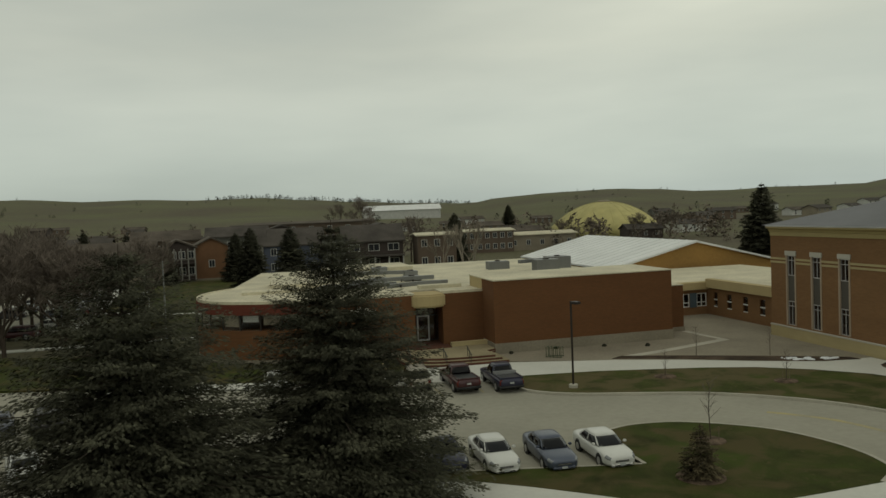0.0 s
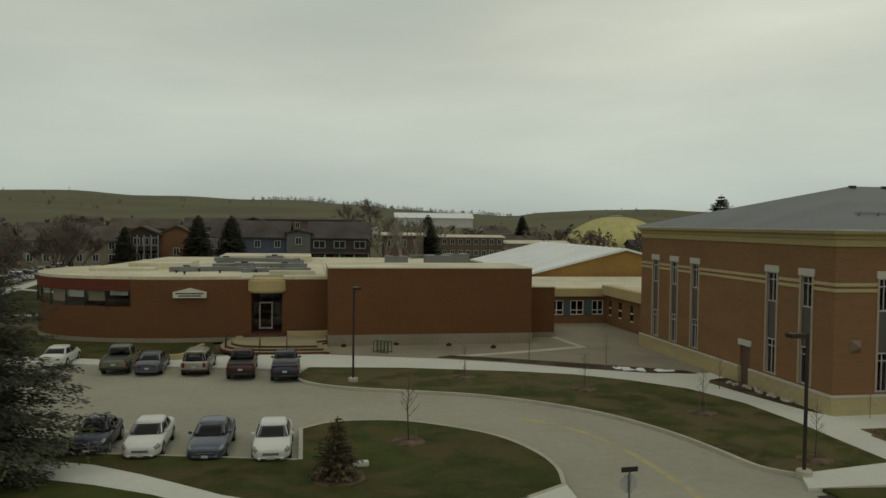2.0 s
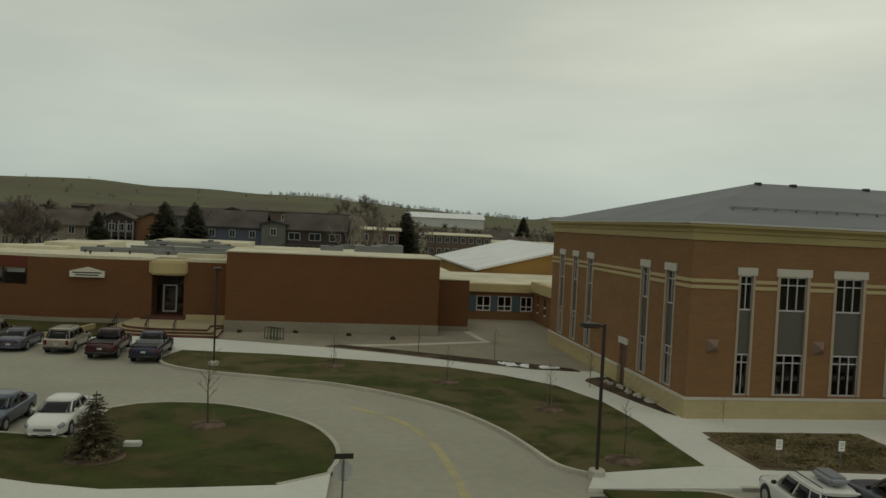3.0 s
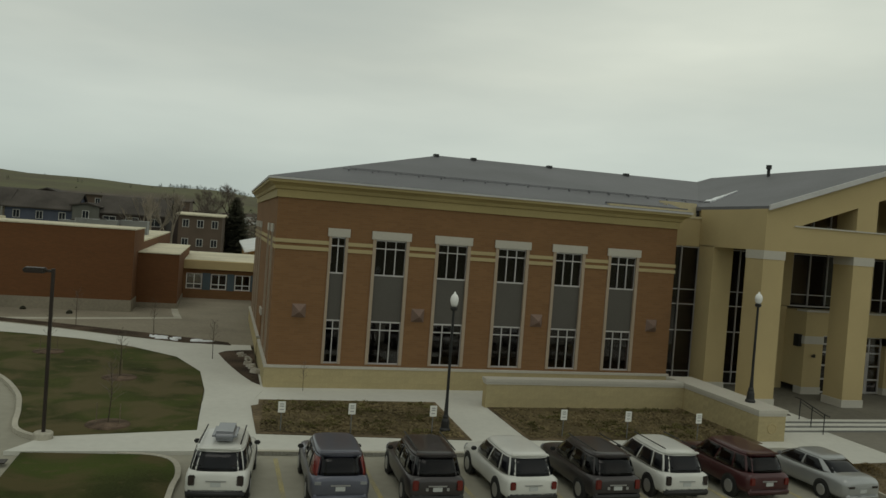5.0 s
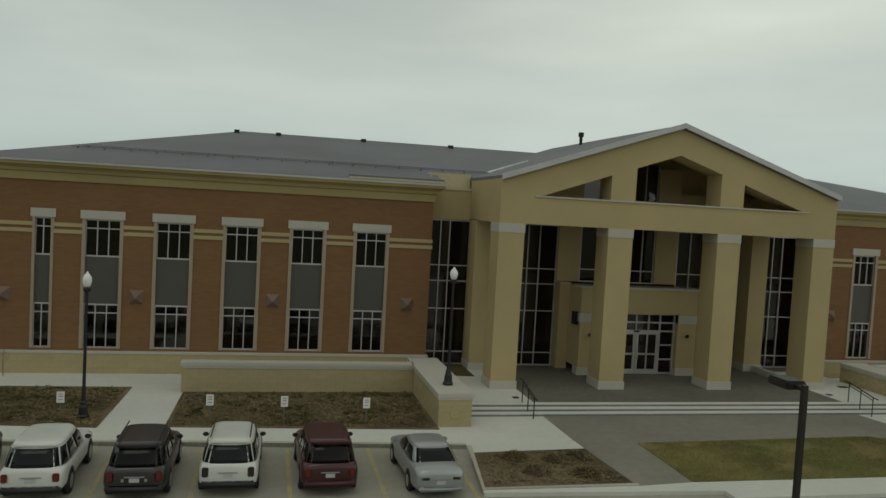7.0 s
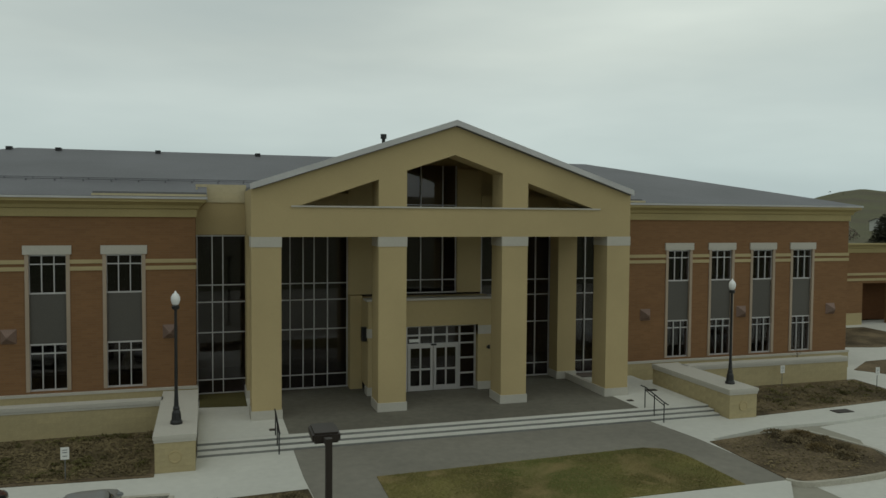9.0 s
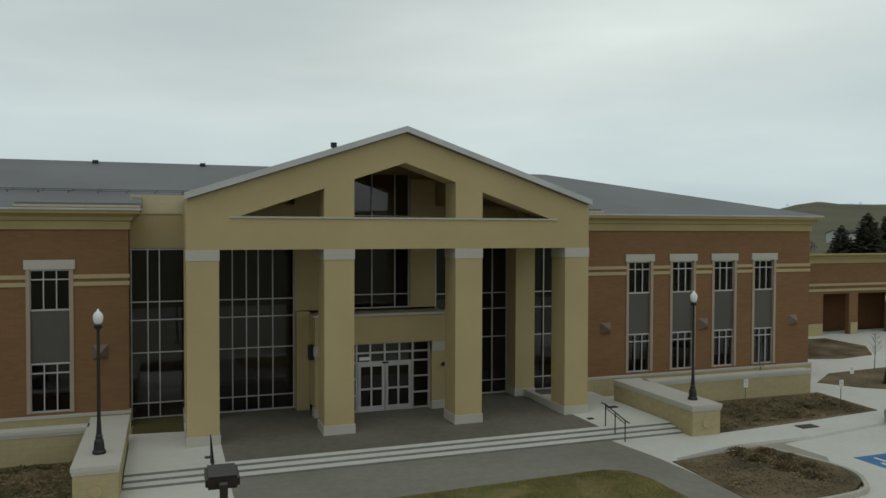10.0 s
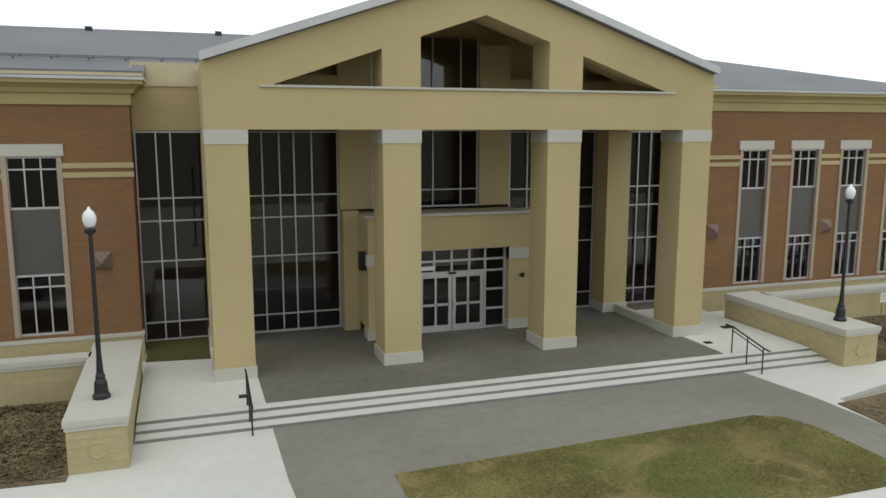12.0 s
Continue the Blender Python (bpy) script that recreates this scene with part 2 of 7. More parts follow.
def prism(bm, pts, z0, z1):
    """An upright solid on the outline pts."""
    a = [bm.verts.new((x, y, z0)) for x, y in pts]
    b = [bm.verts.new((x, y, z1)) for x, y in pts]
    bm.faces.new(a[::-1])
    bm.faces.new(b)
    k = len(pts)
    for i in range(k):
        bm.faces.new((a[i], a[(i + 1) % k], b[(i + 1) % k], b[i]))


def prismm(pts, z0, z1):
    bm = bmesh.new()
    prism(bm, pts, z0, z1)
    return bm


def front(bm, pts, y0, y1):
    """A solid with the outline pts in x and z, from y0 back to y1."""
    a = [bm.verts.new((x, y0, z)) for x, z in pts]
    b = [bm.verts.new((x, y1, z)) for x, z in pts]
    bm.faces.new(a)
    bm.faces.new(b[::-1])
    k = len(pts)
    for i in range(k):
        bm.faces.new((a[i], b[i], b[(i + 1) % k], a[(i + 1) % k]))


def tube(bm, p, q, r0, r1=None, n=8, caps=True):
    p, q = Vector(p), Vector(q)
    r1 = r0 if r1 is None else r1
    up = (q - p).normalized()
    s = up.orthogonal().normalized()
    t = up.cross(s)
    rings = []
    for c, r in ((p, r0), (q, r1)):
        rings.append([bm.verts.new(c + r * (math.cos(a) * s + math.sin(a) * t)) for a in (2 * math.pi * i / n for i in range(n))])
    for i in range(n):
        bm.faces.new((rings[0][i], rings[0][(i + 1) % n], rings[1][(i + 1) % n], rings[1][i]))
    if caps:
        bm.faces.new(rings[0][::-1])
        bm.faces.new(rings[1])


def lathe(bm, prof, n=12, c=(0, 0)):
    """A turned solid: prof is a list of (radius, z)."""
    rings = [[bm.verts.new((c[0] + r * math.cos(2 * math.pi * i / n), c[1] + r * math.sin(2 * math.pi * i / n), z)) for i in range(n)] for r, z in prof]
    for a, b in zip(rings, rings[1:]):
        for i in range(n):
            bm.faces.new((a[i], a[(i + 1) % n], b[(i + 1) % n], b[i]))
    bm.faces.new(rings[0][::-1])
    bm.faces.new(rings[-1])


def smooth_line(pts, k=5):
    """Catmull-Rom points through pts."""
    out = []
    for i in range(len(pts) - 1):
        p0, p1, p2, p3 = (Vector(pts[max(0, min(len(pts) - 1, j))]) for j in (i - 1, i, i + 1, i + 2))
        for s in range(k):
            t = s / k
            out.append(tuple(0.5 * (2 * p1 + (p2 - p0) * t + (2 * p0 - 5 * p1 + 4 * p2 - p3) * t * t + (3 * p1 - p0 - 3 * p2 + p3) * t ** 3)))
    return out + [tuple(pts[-1])]


def ribbon(bm, pts, width, z0, z1, side=1):
    """A strip of that width along pts, on the one side of it."""
    n = len(pts)
    off = []
    for i in range(n):
        d = Vector(pts[min(i + 1, n - 1)]) - Vector(pts[max(i - 1, 0)])
        d.normalize()
        off.append((pts[i][0] - side * width * d.y, pts[i][1] + side * width * d.x))
    rows = [[bm.verts.new((x, y, z)) for x, y in line] for line, z in ((pts, z0), (pts, z1), (off, z1), (off, z0))]
    for a, b in zip(rows, rows[1:] + rows[:1]):
        for i in range(n - 1):
            bm.faces.new((a[i], a[i + 1], b[i + 1], b[i]))
    for i in (0, -1):
        bm.faces.new([r[i] for r in rows])


def thing(name, label, category, at=(0, 0, 0), turn=0.0, group=""):
    ob = new(name)
    ob.matrix_world = pose(*at, 0, 0, turn)
    return tagged(ob, label, category, group)


def pierced(bm, axis, at, thick, u0, u1, z0, z1, holes):
    """A wall of that thickness along x (axis 'x', face at y=at) or along y (axis 'y', face at x=at), with rectangular holes (u0, u1, z0, z1)."""
    us = sorted({u0, u1, *(h[0] for h in holes), *(h[1] for h in holes)})
    for a, b in zip(us, us[1:]):
        cut = sorted((h[2], h[3]) for h in holes if h[0] <= a + 1e-6 and h[1] >= b - 1e-6)
        z = z0
        for c, d in cut + [(z1, z1)]:
            if c - z > 1e-4:
                if axis == "x":
                    box(bm, a, at, z, b, at + thick, c)
                else:
                    box(bm, at, a, z, at + thick, b, c)
            z = d
    bmesh.ops.remove_doubles(bm, verts=bm.verts, dist=1e-4)


# ---- ground ----
def skyline(az):
    """The hills' height over the horizon, in degrees, by the compass angle from +y towards +x."""
    keys = ((-180, 1.4), (-60, 1.6), (-22, 1.75), (-16, 1.85), (-12, 1.65), (-8.5, 1.72), (-4.5, 1.56), (-0.5, 1.55), (3, 1.28), (7, 1.02), (11, 0.75), (15, 0.6), (17.6, 0.95), (21.5, 1.15), (25.5, 1.22), (28.5, 1.05),
            (31.5, 0.8), (34, 0.76), (36, 0.86), (39, 0.8), (42, 0.8), (43.5, 1.05), (45, 1.65), (46.5, 1.9), (48.5, 1.68), (53, 1.6), (60, 1.5), (110, 1.3), (180, 1.4))
    for (a, h), (b, k) in zip(keys, keys[1:]):
        if a <= az <= b:
            t = (az - a) / (b - a)
            t = t * t * (3 - 2 * t)
            return h + (k - h) * t
    return 1.6


def land_height(x, y):
    r, az = math.hypot(x - 30, y), math.degrees(math.atan2(x - 30, y))
    top = 1750 * math.tan(radians(skyline(az))) + 8
    t = max(0.0, min(1.0, (r - 380) / (1750 - 380)))
    base = top * (0.25 * t + 0.75 * t * t * (3 - 2 * t))
    rough = noise.noise((x / 260, y / 260, 3)) * 14 * t + noise.noise((x / 90, y / 90, 7)) * 4 * t * (1 - 0.7 * t)
    fall = 0.55 * (max(0.0, r - 1900))
    return -0.06 + base + rough * min(1, 4 * t) * (1 - t) * 2.2 - min(fall, 240)


def build_ground():
    bm = bmesh.new()
    radii = [0, 40, 90, 150, 220, 300, 380, 450, 520, 600, 680, 760, 850, 940, 1040, 1150, 1260, 1380, 1500, 1620, 1700, 1760, 1830, 1900, 2100, 2600, 4200]
    n = 300
    rings = []
    for r in radii[1:]:
        rings.append([bm.verts.new((30 + r * math.sin(2 * math.pi * i / n), r * math.cos(2 * math.pi * i / n), land_height(30 + r * math.sin(2 * math.pi * i / n), r * math.cos(2 * math.pi * i / n)))) for i in range(n)])
    c = bm.verts.new((30, 0, -0.06))
    for i in range(n):
        bm.faces.new((c, rings[0][(i + 1) % n], rings[0][i]))
        for a, b in zip(rings, rings[1:]):
            bm.faces.new((a[i], a[(i + 1) % n], b[(i + 1) % n], b[i]))
    struct("ground", bm, PRAIRIE, "open prairie and low grassy hills round the town", "ground", True)


build_ground()

# concrete drive and car parks, one slab
struct("road", prismm([(-60, -25), (130, -25), (130, 21), (95, 19.5), (69, 16.6), (46, 19.2), (46, 40), (24, 48), (9, 52), (-60, 75)], -0.05, 0.0), CONCRETE, "pale worn concrete drive and car park", "road")
K = 0.13

ISLAND = [(12.6, 26.2), (22.0, 24.0), (22.0, 28.7)] + smooth_line([(23.0, 29.6), (24.6, 30.0), (27.0, 29.6), (29.4, 28.0), (31.0, 26.2), (31.9, 23.8), (32.1, 21.6), (31.7, 19.6)]) + [(30.0, 18.5), (27.0, 18.2), (24.6, 18.1), (22.4, 18.7), (20.8, 19.3), (19.3, 20.2), (17.9, 21.4), (16.2, 22.8), (14.1, 24.3), (12.2, 25.1)]
CRESCENT = smooth_line([(22.6, 43.9), (21.9, 41.5), (22.4, 39.4), (24.6, 37.6), (28.4, 36.1), (32.0, 34.6), (35.0, 32.3), (37.4, 29.5), (39.0, 26.0), (39.7, 23.2), (40.2, 20.7), (41.2, 19.6)]) + smooth_line([(45.9, 20.4), (45.9, 23.3), (46.0, 26.7), (45.7, 30.9), (44.4, 34.7), (42.0, 37.4), (39.1, 39.6), (35.7, 41.0), (32.2, 42.0), (28.7, 43.0), (22.6, 43.9)])[:-1]


def kerbed(name, pts, label, edge, grass_mat=LAWN):
    bm = bmesh.new()
    prism(bm, pts, 0.0, K)
    lawn = struct(name, bm, grass_mat, label, "lawn")
    bm = bmesh.new()
    ribbon(bm, edge, 0.18, 0.001, K + 0.02, 1)
    struct("kerb", bm, KERB, "rounded pale concrete kerb along the lawn", "kerb")
    return lawn


kerbed("lawn_island", ISLAND, "short green lawn island with bare brown patches", ISLAND[1:-9][::-1])
kerbed("lawn_crescent", CRESCENT, "crescent of short patchy lawn beside the drive", CRESCENT[:56][::-1], WORN_LAWN)
struct("lawn_south", prismm([(-60, 24), (8, 24.2), (12.1, 23.4), (14.9, 22.1), (17.1, 20.8), (18.5, 19.7), (19.7, 18.8), (21.0, 17.9), (22.4, 17.1), (24.5, 16.5), (27, 16.5), (31.5, 16.8), (31.8, 6), (31.8, -24), (-60, -24)], 0.0, K), LAWN, "patchy lawn under the spruces", "lawn")
struct("lawn_spruce", prismm([(-60, 24), (8, 24.2), (12.2, 23.8), (12.0, 26.2), (4, 27.6), (-60, 30)], 0.001, K - 0.01), LAWN, "rough lawn under the spruces", "lawn")
struct("walk_south", prismm([(9.6, 27.0), (12.2, 25.2), (14.2, 24.4), (16.3, 22.9), (18.0, 21.5), (19.4, 20.3), (20.9, 19.4), (22.4, 18.8), (24.6, 18.2), (27.0, 18.3), (30.0, 18.5), (31.7, 19.6), (31.5, 16.7), (27, 16.4), (24.5, 16.4), (22.3, 17.0), (20.9, 17.8), (19.6, 18.7), (18.4, 19.6), (17.0, 20.7), (14.8, 22.0), (12.0, 23.3), (8.6, 25.4)], 0.001, K + 0.01), WALKWAY, "curving pale concrete footpath", "path")
struct("walk_north", prismm([(-6, 50.6), (4, 47.8), (11, 45.6), (15.7, 44.6), (22.3, 43.0), (22.5, 43.9), (28.7, 43.0), (32.2, 42.0), (35.7, 41.0), (39.1, 39.6), (42.0, 37.4), (44.4, 34.7), (45.7, 30.9), (46.0, 26.7), (45.9, 20.4), (47.7, 20.2), (48.0, 25.1), (48.9, 28.8), (47.6, 33.5), (47.0, 36.5), (48.3, 37.2), (48.3, 39), (44.5, 39.2), (40.3, 41.3), (36, 43.9), (31.6, 46.0), (24, 48.6), (19.6, 49.8), (15.6, 48.2), (11.5, 47.4), (4.5, 49.6), (-5.4, 52.4)], 0.001, K + 0.012), WALKWAY, "pale concrete footpath past the brick hall", "path")
struct("plaza", prismm([(18, 51.4), (31.6, 46.0), (36, 43.9), (40.3, 41.3), (44.5, 39.2), (48.3, 39), (51, 39), (51, 75), (18, 75)], 0.001, K + 0.004), TAN, "tan concrete forecourt between two brick buildings", "plaza")
bm = bmesh.new()
ribbon(bm, smooth_line([(32.9, 46.4), (36.5, 47.3), (40.0, 48.4), (43.9, 49.7)], 4), 0.8, 0.002, K + 0.02, 1)
ribbon(bm, [(43.9, 49.75), (43.55, 52.5), (43.3, 55.4)], 0.5, 0.002, K + 0.018, 1)
struct("plaza_border", bm, KERB, "pale concrete border strip across the tan forecourt", "paving")
struct("lawn_hall", prismm([(-40, 62), (-5.4, 52.4), (4.5, 49.6), (11.5, 47.4), (15.6, 48.2), (16.2, 50.5), (15.4, 53.5), (15.0, 57), (8, 58), (-2, 64), (-40, 80)], 0.001, K + 0.02), LAWN, "lawn along the brick hall", "lawn")
struct("walk_lot", prismm([(41.2, 19.6), (40.4, 18.0), (46, 17.9), (51, 17.6), (57, 17.3), (63, 16.9), (68.3, 16.5), (67.7, 12.0), (75.4, 11.6), (75.4, 11.0), (87, 11.0), (88.6, 13.0), (88.6, 17.2), (91.9, 18.0), (96, 18.0), (110, 20.2), (118, 26), (118, 30), (100, 30), (46, 30), (45.9, 20.4)], 0.001, K), WALKWAY, "pale concrete footpath in front of the hall", "path")

struct("apron_east", prismm([(94.35, 17.8), (94.5, 15.8), (92.9, 13.5), (90.4, 12.3), (88.7, 12.6), (88.7, 6), (128, 6), (128, 20.8), (110, 20.0), (96, 18.1)], 0.001, 0.006), WALKWAY, "pale concrete apron beside the east bed", "road")
# planted beds with mulch
def bed(name, pts, label, z=0.16, soil=MULCH):
    bm = bmesh.new()
    prism(bm, pts, 0.002, z)
    bmesh.ops.triangulate(bm, faces=[f for f in bm.faces if len(f.verts) > 4])
    return struct(name, bm, soil, label, "flower bed")


bed("bed_strip", [(31.5, 46.5), (36.2, 44.2), (40.4, 41.5), (44.5, 39.35), (47.2, 38.75), (47.0, 39.7), (44.9, 41.0), (41.1, 43.1), (36.6, 45.4), (32.6, 47.2)], "narrow dark mulch bed with stones and old snow", 0.165, DARK_MULCH)
bed("bed_corner", [(46.5, 36.0), (46.8, 34.0), (47.2, 32.0), (47.6, 30.2), (48.05, 28.6), (48.38, 28.0), (48.38, 37.2), (47.7, 37.1), (46.9, 36.7)], "dark mulch bed with pale rocks beside the wall", 0.165, DARK_MULCH)
bed("bed_lot", [(48.2, 25.1), (48.15, 24.2), (47.85, 24.0), (47.9, 19.9), (55.6, 19.0), (55.8, 24.95)], "brown mulch bed with dry plants")
bed("bed_terrace", [(57.85, 19.0), (67.74, 18.4), (67.74, 24.08), (57.95, 24.08)], "brown mulch bed with dry plants below the terrace wall")
bed("bed_steps", [(68.35, 15.6), (67.8, 12.3), (72.7, 12.3), (72.5, 15.85)], "brown mulch bed with dormant shrubs")
bed("bed_east", [(88.2, 16.85), (88.0, 12.5), (88.6, 12.0), (91.75, 12.1), (92.95, 12.8), (93.6, 14.3), (92.75, 17.4)], "brown mulch bed with dormant shrubs")
bed("bed_terrace_east", [(92.56, 19.65), (98.0, 20.1), (102.6, 20.6), (103.1, 24.68), (92.56, 24.68)], "brown mulch bed with dry plants below the terrace wall")
bed("bed_far_east", [(109.5, 33.6), (113.2, 32.6), (116.6, 33.2), (119.6, 36.4), (120.0, 40.6), (111.5, 40.8), (108.8, 37.0)], "brown mulch bed with dry plants")
FORE = [(74.85, 16.4), (74.75, 12.4), (86.3, 12.4), (86.25, 15.6), (85.9, 16.5), (85.2, 16.85)]
struct("lawn_forecourt", prismm(FORE, 0.002, K + 0.03), DRY_LAWN, "yellowing lawn before the entrance steps", "lawn")
struct("forecourt", prismm([(72.5, 20.15), (72.5, 17.0), (72.7, 12.2), (74.75, 12.4), (74.85, 16.4), (85.2, 16.85), (85.9, 16.5), (86.25, 15.6), (86.3, 12.4), (88.2, 12.4), (88.0, 17.4), (87.6, 20.15)], 0.002, K + 0.006), FORECOURT, "grey-brown concrete paving before the steps", "paving")

# ---- the entrance hall building ----
hall = thing("school_building", "two-storey orange brick school building with cream gabled portico", "building")
PORCH, FACE = 0.42, 27.7
L0, L1, R0, R1, BACK = 48.6, 69.0, 90.75, 105.4, 50.45
CX = 79.87
WIN_L = [(51.0, 51.88)] + [(53.91 + 3.03 * i - 0.87, 53.91 + 3.03 * i + 0.87) for i in range(5)]
WIN_R = [(93.98 + 2.72 * i - 0.82, 93.98 + 2.72 * i + 0.82) for i in range(4)]
WIN_S = [(c - 0.6, c + 0.6) for c in (29.93, 33.03, 41.88, 44.9, 47.88)]
WZ0, WZ1 = 1.25, 7.1
wz = lambda ws: [(a, b, WZ0, WZ1) for a, b in ws]

bm = bmesh.new()
pierced(bm, "x", FACE, 0.35, L0, L1, 1.14, 9.4, wz(WIN_L))
part("wall", bm, MAIN_BRICK, hall)
bm = bmesh.new()
pierced(bm, "x", FACE, 0.35, R0, R1, 1.14, 9.4, wz(WIN_R))
part("wall", bm, MAIN_BRICK, hall)
bm = bmesh.new()
pierced(bm, "y", L0, 0.35, FACE + 0.35, BACK, 1.14, 9.4, wz(WIN_S) + [(35.1, 36.15, 1.14, 2.5)])
part("wall", bm, MAIN_BRICK, hall)
for q in ((R1 - 0.35, FACE + 0.35, 0, R1, BACK, 9.4), (L0 + 0.35, BACK - 0.35, 0, R1 - 0.35, BACK, 9.4), (L1 - 0.35, FACE + 0.35, 0.0, L1, 29.0, 9.4), (R0, FACE + 0.35, 0.0, R0 + 0.35, 29.0, 9.4)):
    part("wall", boxm(*q), MAIN_BRICK, hall)


def courses(parent, axis, at, u0, u1, z0, z1, nz, width, proud=0.005, back=0.05):
    """Running-bond cast-stone blocks with recessed joints on a wall face that looks towards -axis; one object each on shared meshes."""
    rnd = random.Random(int(u0 * 10 + at))
    h = (z1 - z0) / nz
    n = max(1, round((u1 - u0) / width))
    w = (u1 - u0) / n
    meshes = {}
    for j in range(nz):
        cuts = [u0 + w * k for k in range(n + 1)] if j % 2 == 0 else [u0] + [u0 + w * (k + 0.5) for k in range(n)] + [u1]
        for a, b in zip(cuts, cuts[1:]):
            key = round(b - a, 3)
            if key not in meshes:
                d = (b - a) / 2 - 0.0035
                o = part("block", boxm(-d, -proud, -h / 2 + 0.0035, d, back, h / 2 - 0.0035) if axis == "y" else boxm(-proud, -d, -h / 2 + 0.0035, back, d, h / 2 - 0.0035), BLOCK, parent)
                meshes[key] = o.data
            else:
                o = new("block", meshes[key])
                o.parent = parent
            v = rnd.uniform(-0.0015, 0.0015)
            o.location = ((a + b) / 2, at + v, z0 + h * (j + 0.5)) if axis == "y" else (at + v, (a + b) / 2, z0 + h * (j + 0.5))


for a in ((L0 - 0.12, FACE - 0.12, 0, L1 + 0.06, FACE + 0.3, 1.04), (R0 - 0.06, FACE - 0.12, 0, R1 + 0.12, FACE + 0.3, 1.04), (L0 - 0.12, FACE + 0.3, 0, L0 + 0.3, 35.05, 1.04), (L0 - 0.12, 36.2, 0, L0 + 0.3, BACK, 1.04)):
    base = part("stone_base", boxm(*a), STONE, hall, "buff cast-stone base course")
    x0, y0, z0, x1, y1, z1 = a
    part("ledge", boxm(x0 - 0.03, y0 - 0.03, 1.04, x1 + 0.02, y1, 1.15), CAP, base)
    if x1 - x0 > 2:
        courses(base, "y", y0, x0, x1, 0.1, 1.03, 3, 0.9)
    elif y1 < 40:
        courses(base, "x", x0, y0, y1, 0.1, 1.03, 3, 0.9)


def strips(u0, u1, wins):
    cuts = [u0] + [v for a, b in wins for v in (a, b)] + [u1]
    return list(zip(cuts[::2], cuts[1::2]))


for u0, u1, wins, along in ((L0 - 0.04, L1 + 0.04, WIN_L, "x"), (R0 - 0.04, R1 + 0.04, WIN_R, "x"), (FACE + 0.02, BACK, WIN_S, "y")):
    for a, b in strips(u0, u1, wins):
        for z0, z1 in ((6.40, 6.57), (6.70, 6.87)):
            d = (a, FACE - 0.04, z0, b, FACE + 0.02, z1) if along == "x" else (L0 - 0.04, a, z0, L0 + 0.02, b, z1)
            part("brick_band", boxm(*d), STONE, hall)


def window(along, at, a, b, lights):
    """A tall window bay: trim, lower sash, grey spandrel, upper sash, lintel. Built along x at y=at, or along y at x=at."""
    def bx(u0, d0, z0, u1, d1, z1):
        return boxm(u0, at + d0, z0, u1, at + d1, z1) if along == "x" else boxm(at + d0, u0, z0, at + d1, u1, z1)

    def put(bm, *q):
        box(bm, *((q[0], at + q[1], q[2], q[3], at + q[4], q[5]) if along == "x" else (at + q[1], q[0], q[2], at + q[4], q[3], q[5])))

    t = 0.15 if b - a > 1.2 else 0.12
    bm = bmesh.new()
    put(bm, a, -0.05, WZ0, a + t, 0.3, WZ1)
    put(bm, b - t, -0.05, WZ0, b, 0.3, WZ1)
    w = part("window", bm, TRIM, hall)
    part("lintel", bx(a - 0.07, -0.08, WZ1, b + 0.07, 0.05, WZ1 + 0.38), CAP, w)
    part("spandrel", bx(a + t, 0.08, 3.28, b - t, 0.2, 5.4), SPANDREL, w)
    for z0, z1 in ((WZ0, 3.28), (5.4, WZ1)):
        bm = bmesh.new()
        top = z1 - 0.42
        for c, d in ((z0, z0 + 0.07), (z1 - 0.07, z1), (top - 0.025, top + 0.025)):
            put(bm, a + t, 0.06, c, b - t, 0.13, d)
        for k in range(lights + 1):
            u = a + t + (b - a - 2 * t) * k / lights
            put(bm, max(a + t, u - 0.022), 0.055, z0, min(b - t, u + 0.022), 0.125, z1)
        part("pane", bx(a + t, 0.15, z0, b - t, 0.165, z1), GLASS, w).visible_shadow = False
        part("sash", bm, ALU, w)


for i, (a, b) in enumerate(WIN_L):
    window("x", FACE, a, b, 2 if i == 0 else 3)
for a, b in WIN_R:
    window("x", FACE, a, b, 3)
for a, b in WIN_S:
    window("y", L0, a, b, 2)
door = part("side_door", boxm(L0 + 0.1, 35.12, 0.0, L0 + 0.2, 36.13, 2.45), surface("brown_door", (0.09, 0.055, 0.04), 0.6), hall, "dark brown metal side door")
part("lintel", boxm(L0 - 0.08, 34.95, 2.45, L0 + 0.05, 36.3, 2.8), CAP, door)


def moulding(bm, prof, pts):
    """A profile of (outward, z) carried round the open outline pts, whose outside is on its right."""
    rows = []
    n = len(pts)
    for i, p in enumerate(pts):
        p = Vector(p)
        d0 = (p - Vector(pts[i - 1])).normalized() if i else None
        d1 = (Vector(pts[i + 1]) - p).normalized() if i < n - 1 else None
        d0, d1 = d0 or d1, d1 or d0
        n0, n1 = Vector((d0.y, -d0.x)), Vector((d1.y, -d1.x))
        m = (n0 + n1) / (1 + n0.dot(n1))
        rows.append([bm.verts.new((p.x + m.x * o, p.y + m.y * o, z)) for o, z in prof])
    for a, b in zip(rows, rows[1:]):
        for i in range(len(prof)):
            j = (i + 1) % len(prof)
            bm.faces.new((a[i], a[j], b[j], b[i]))
    bm.faces.new(rows[0])
    bm.faces.new(rows[-1][::-1])


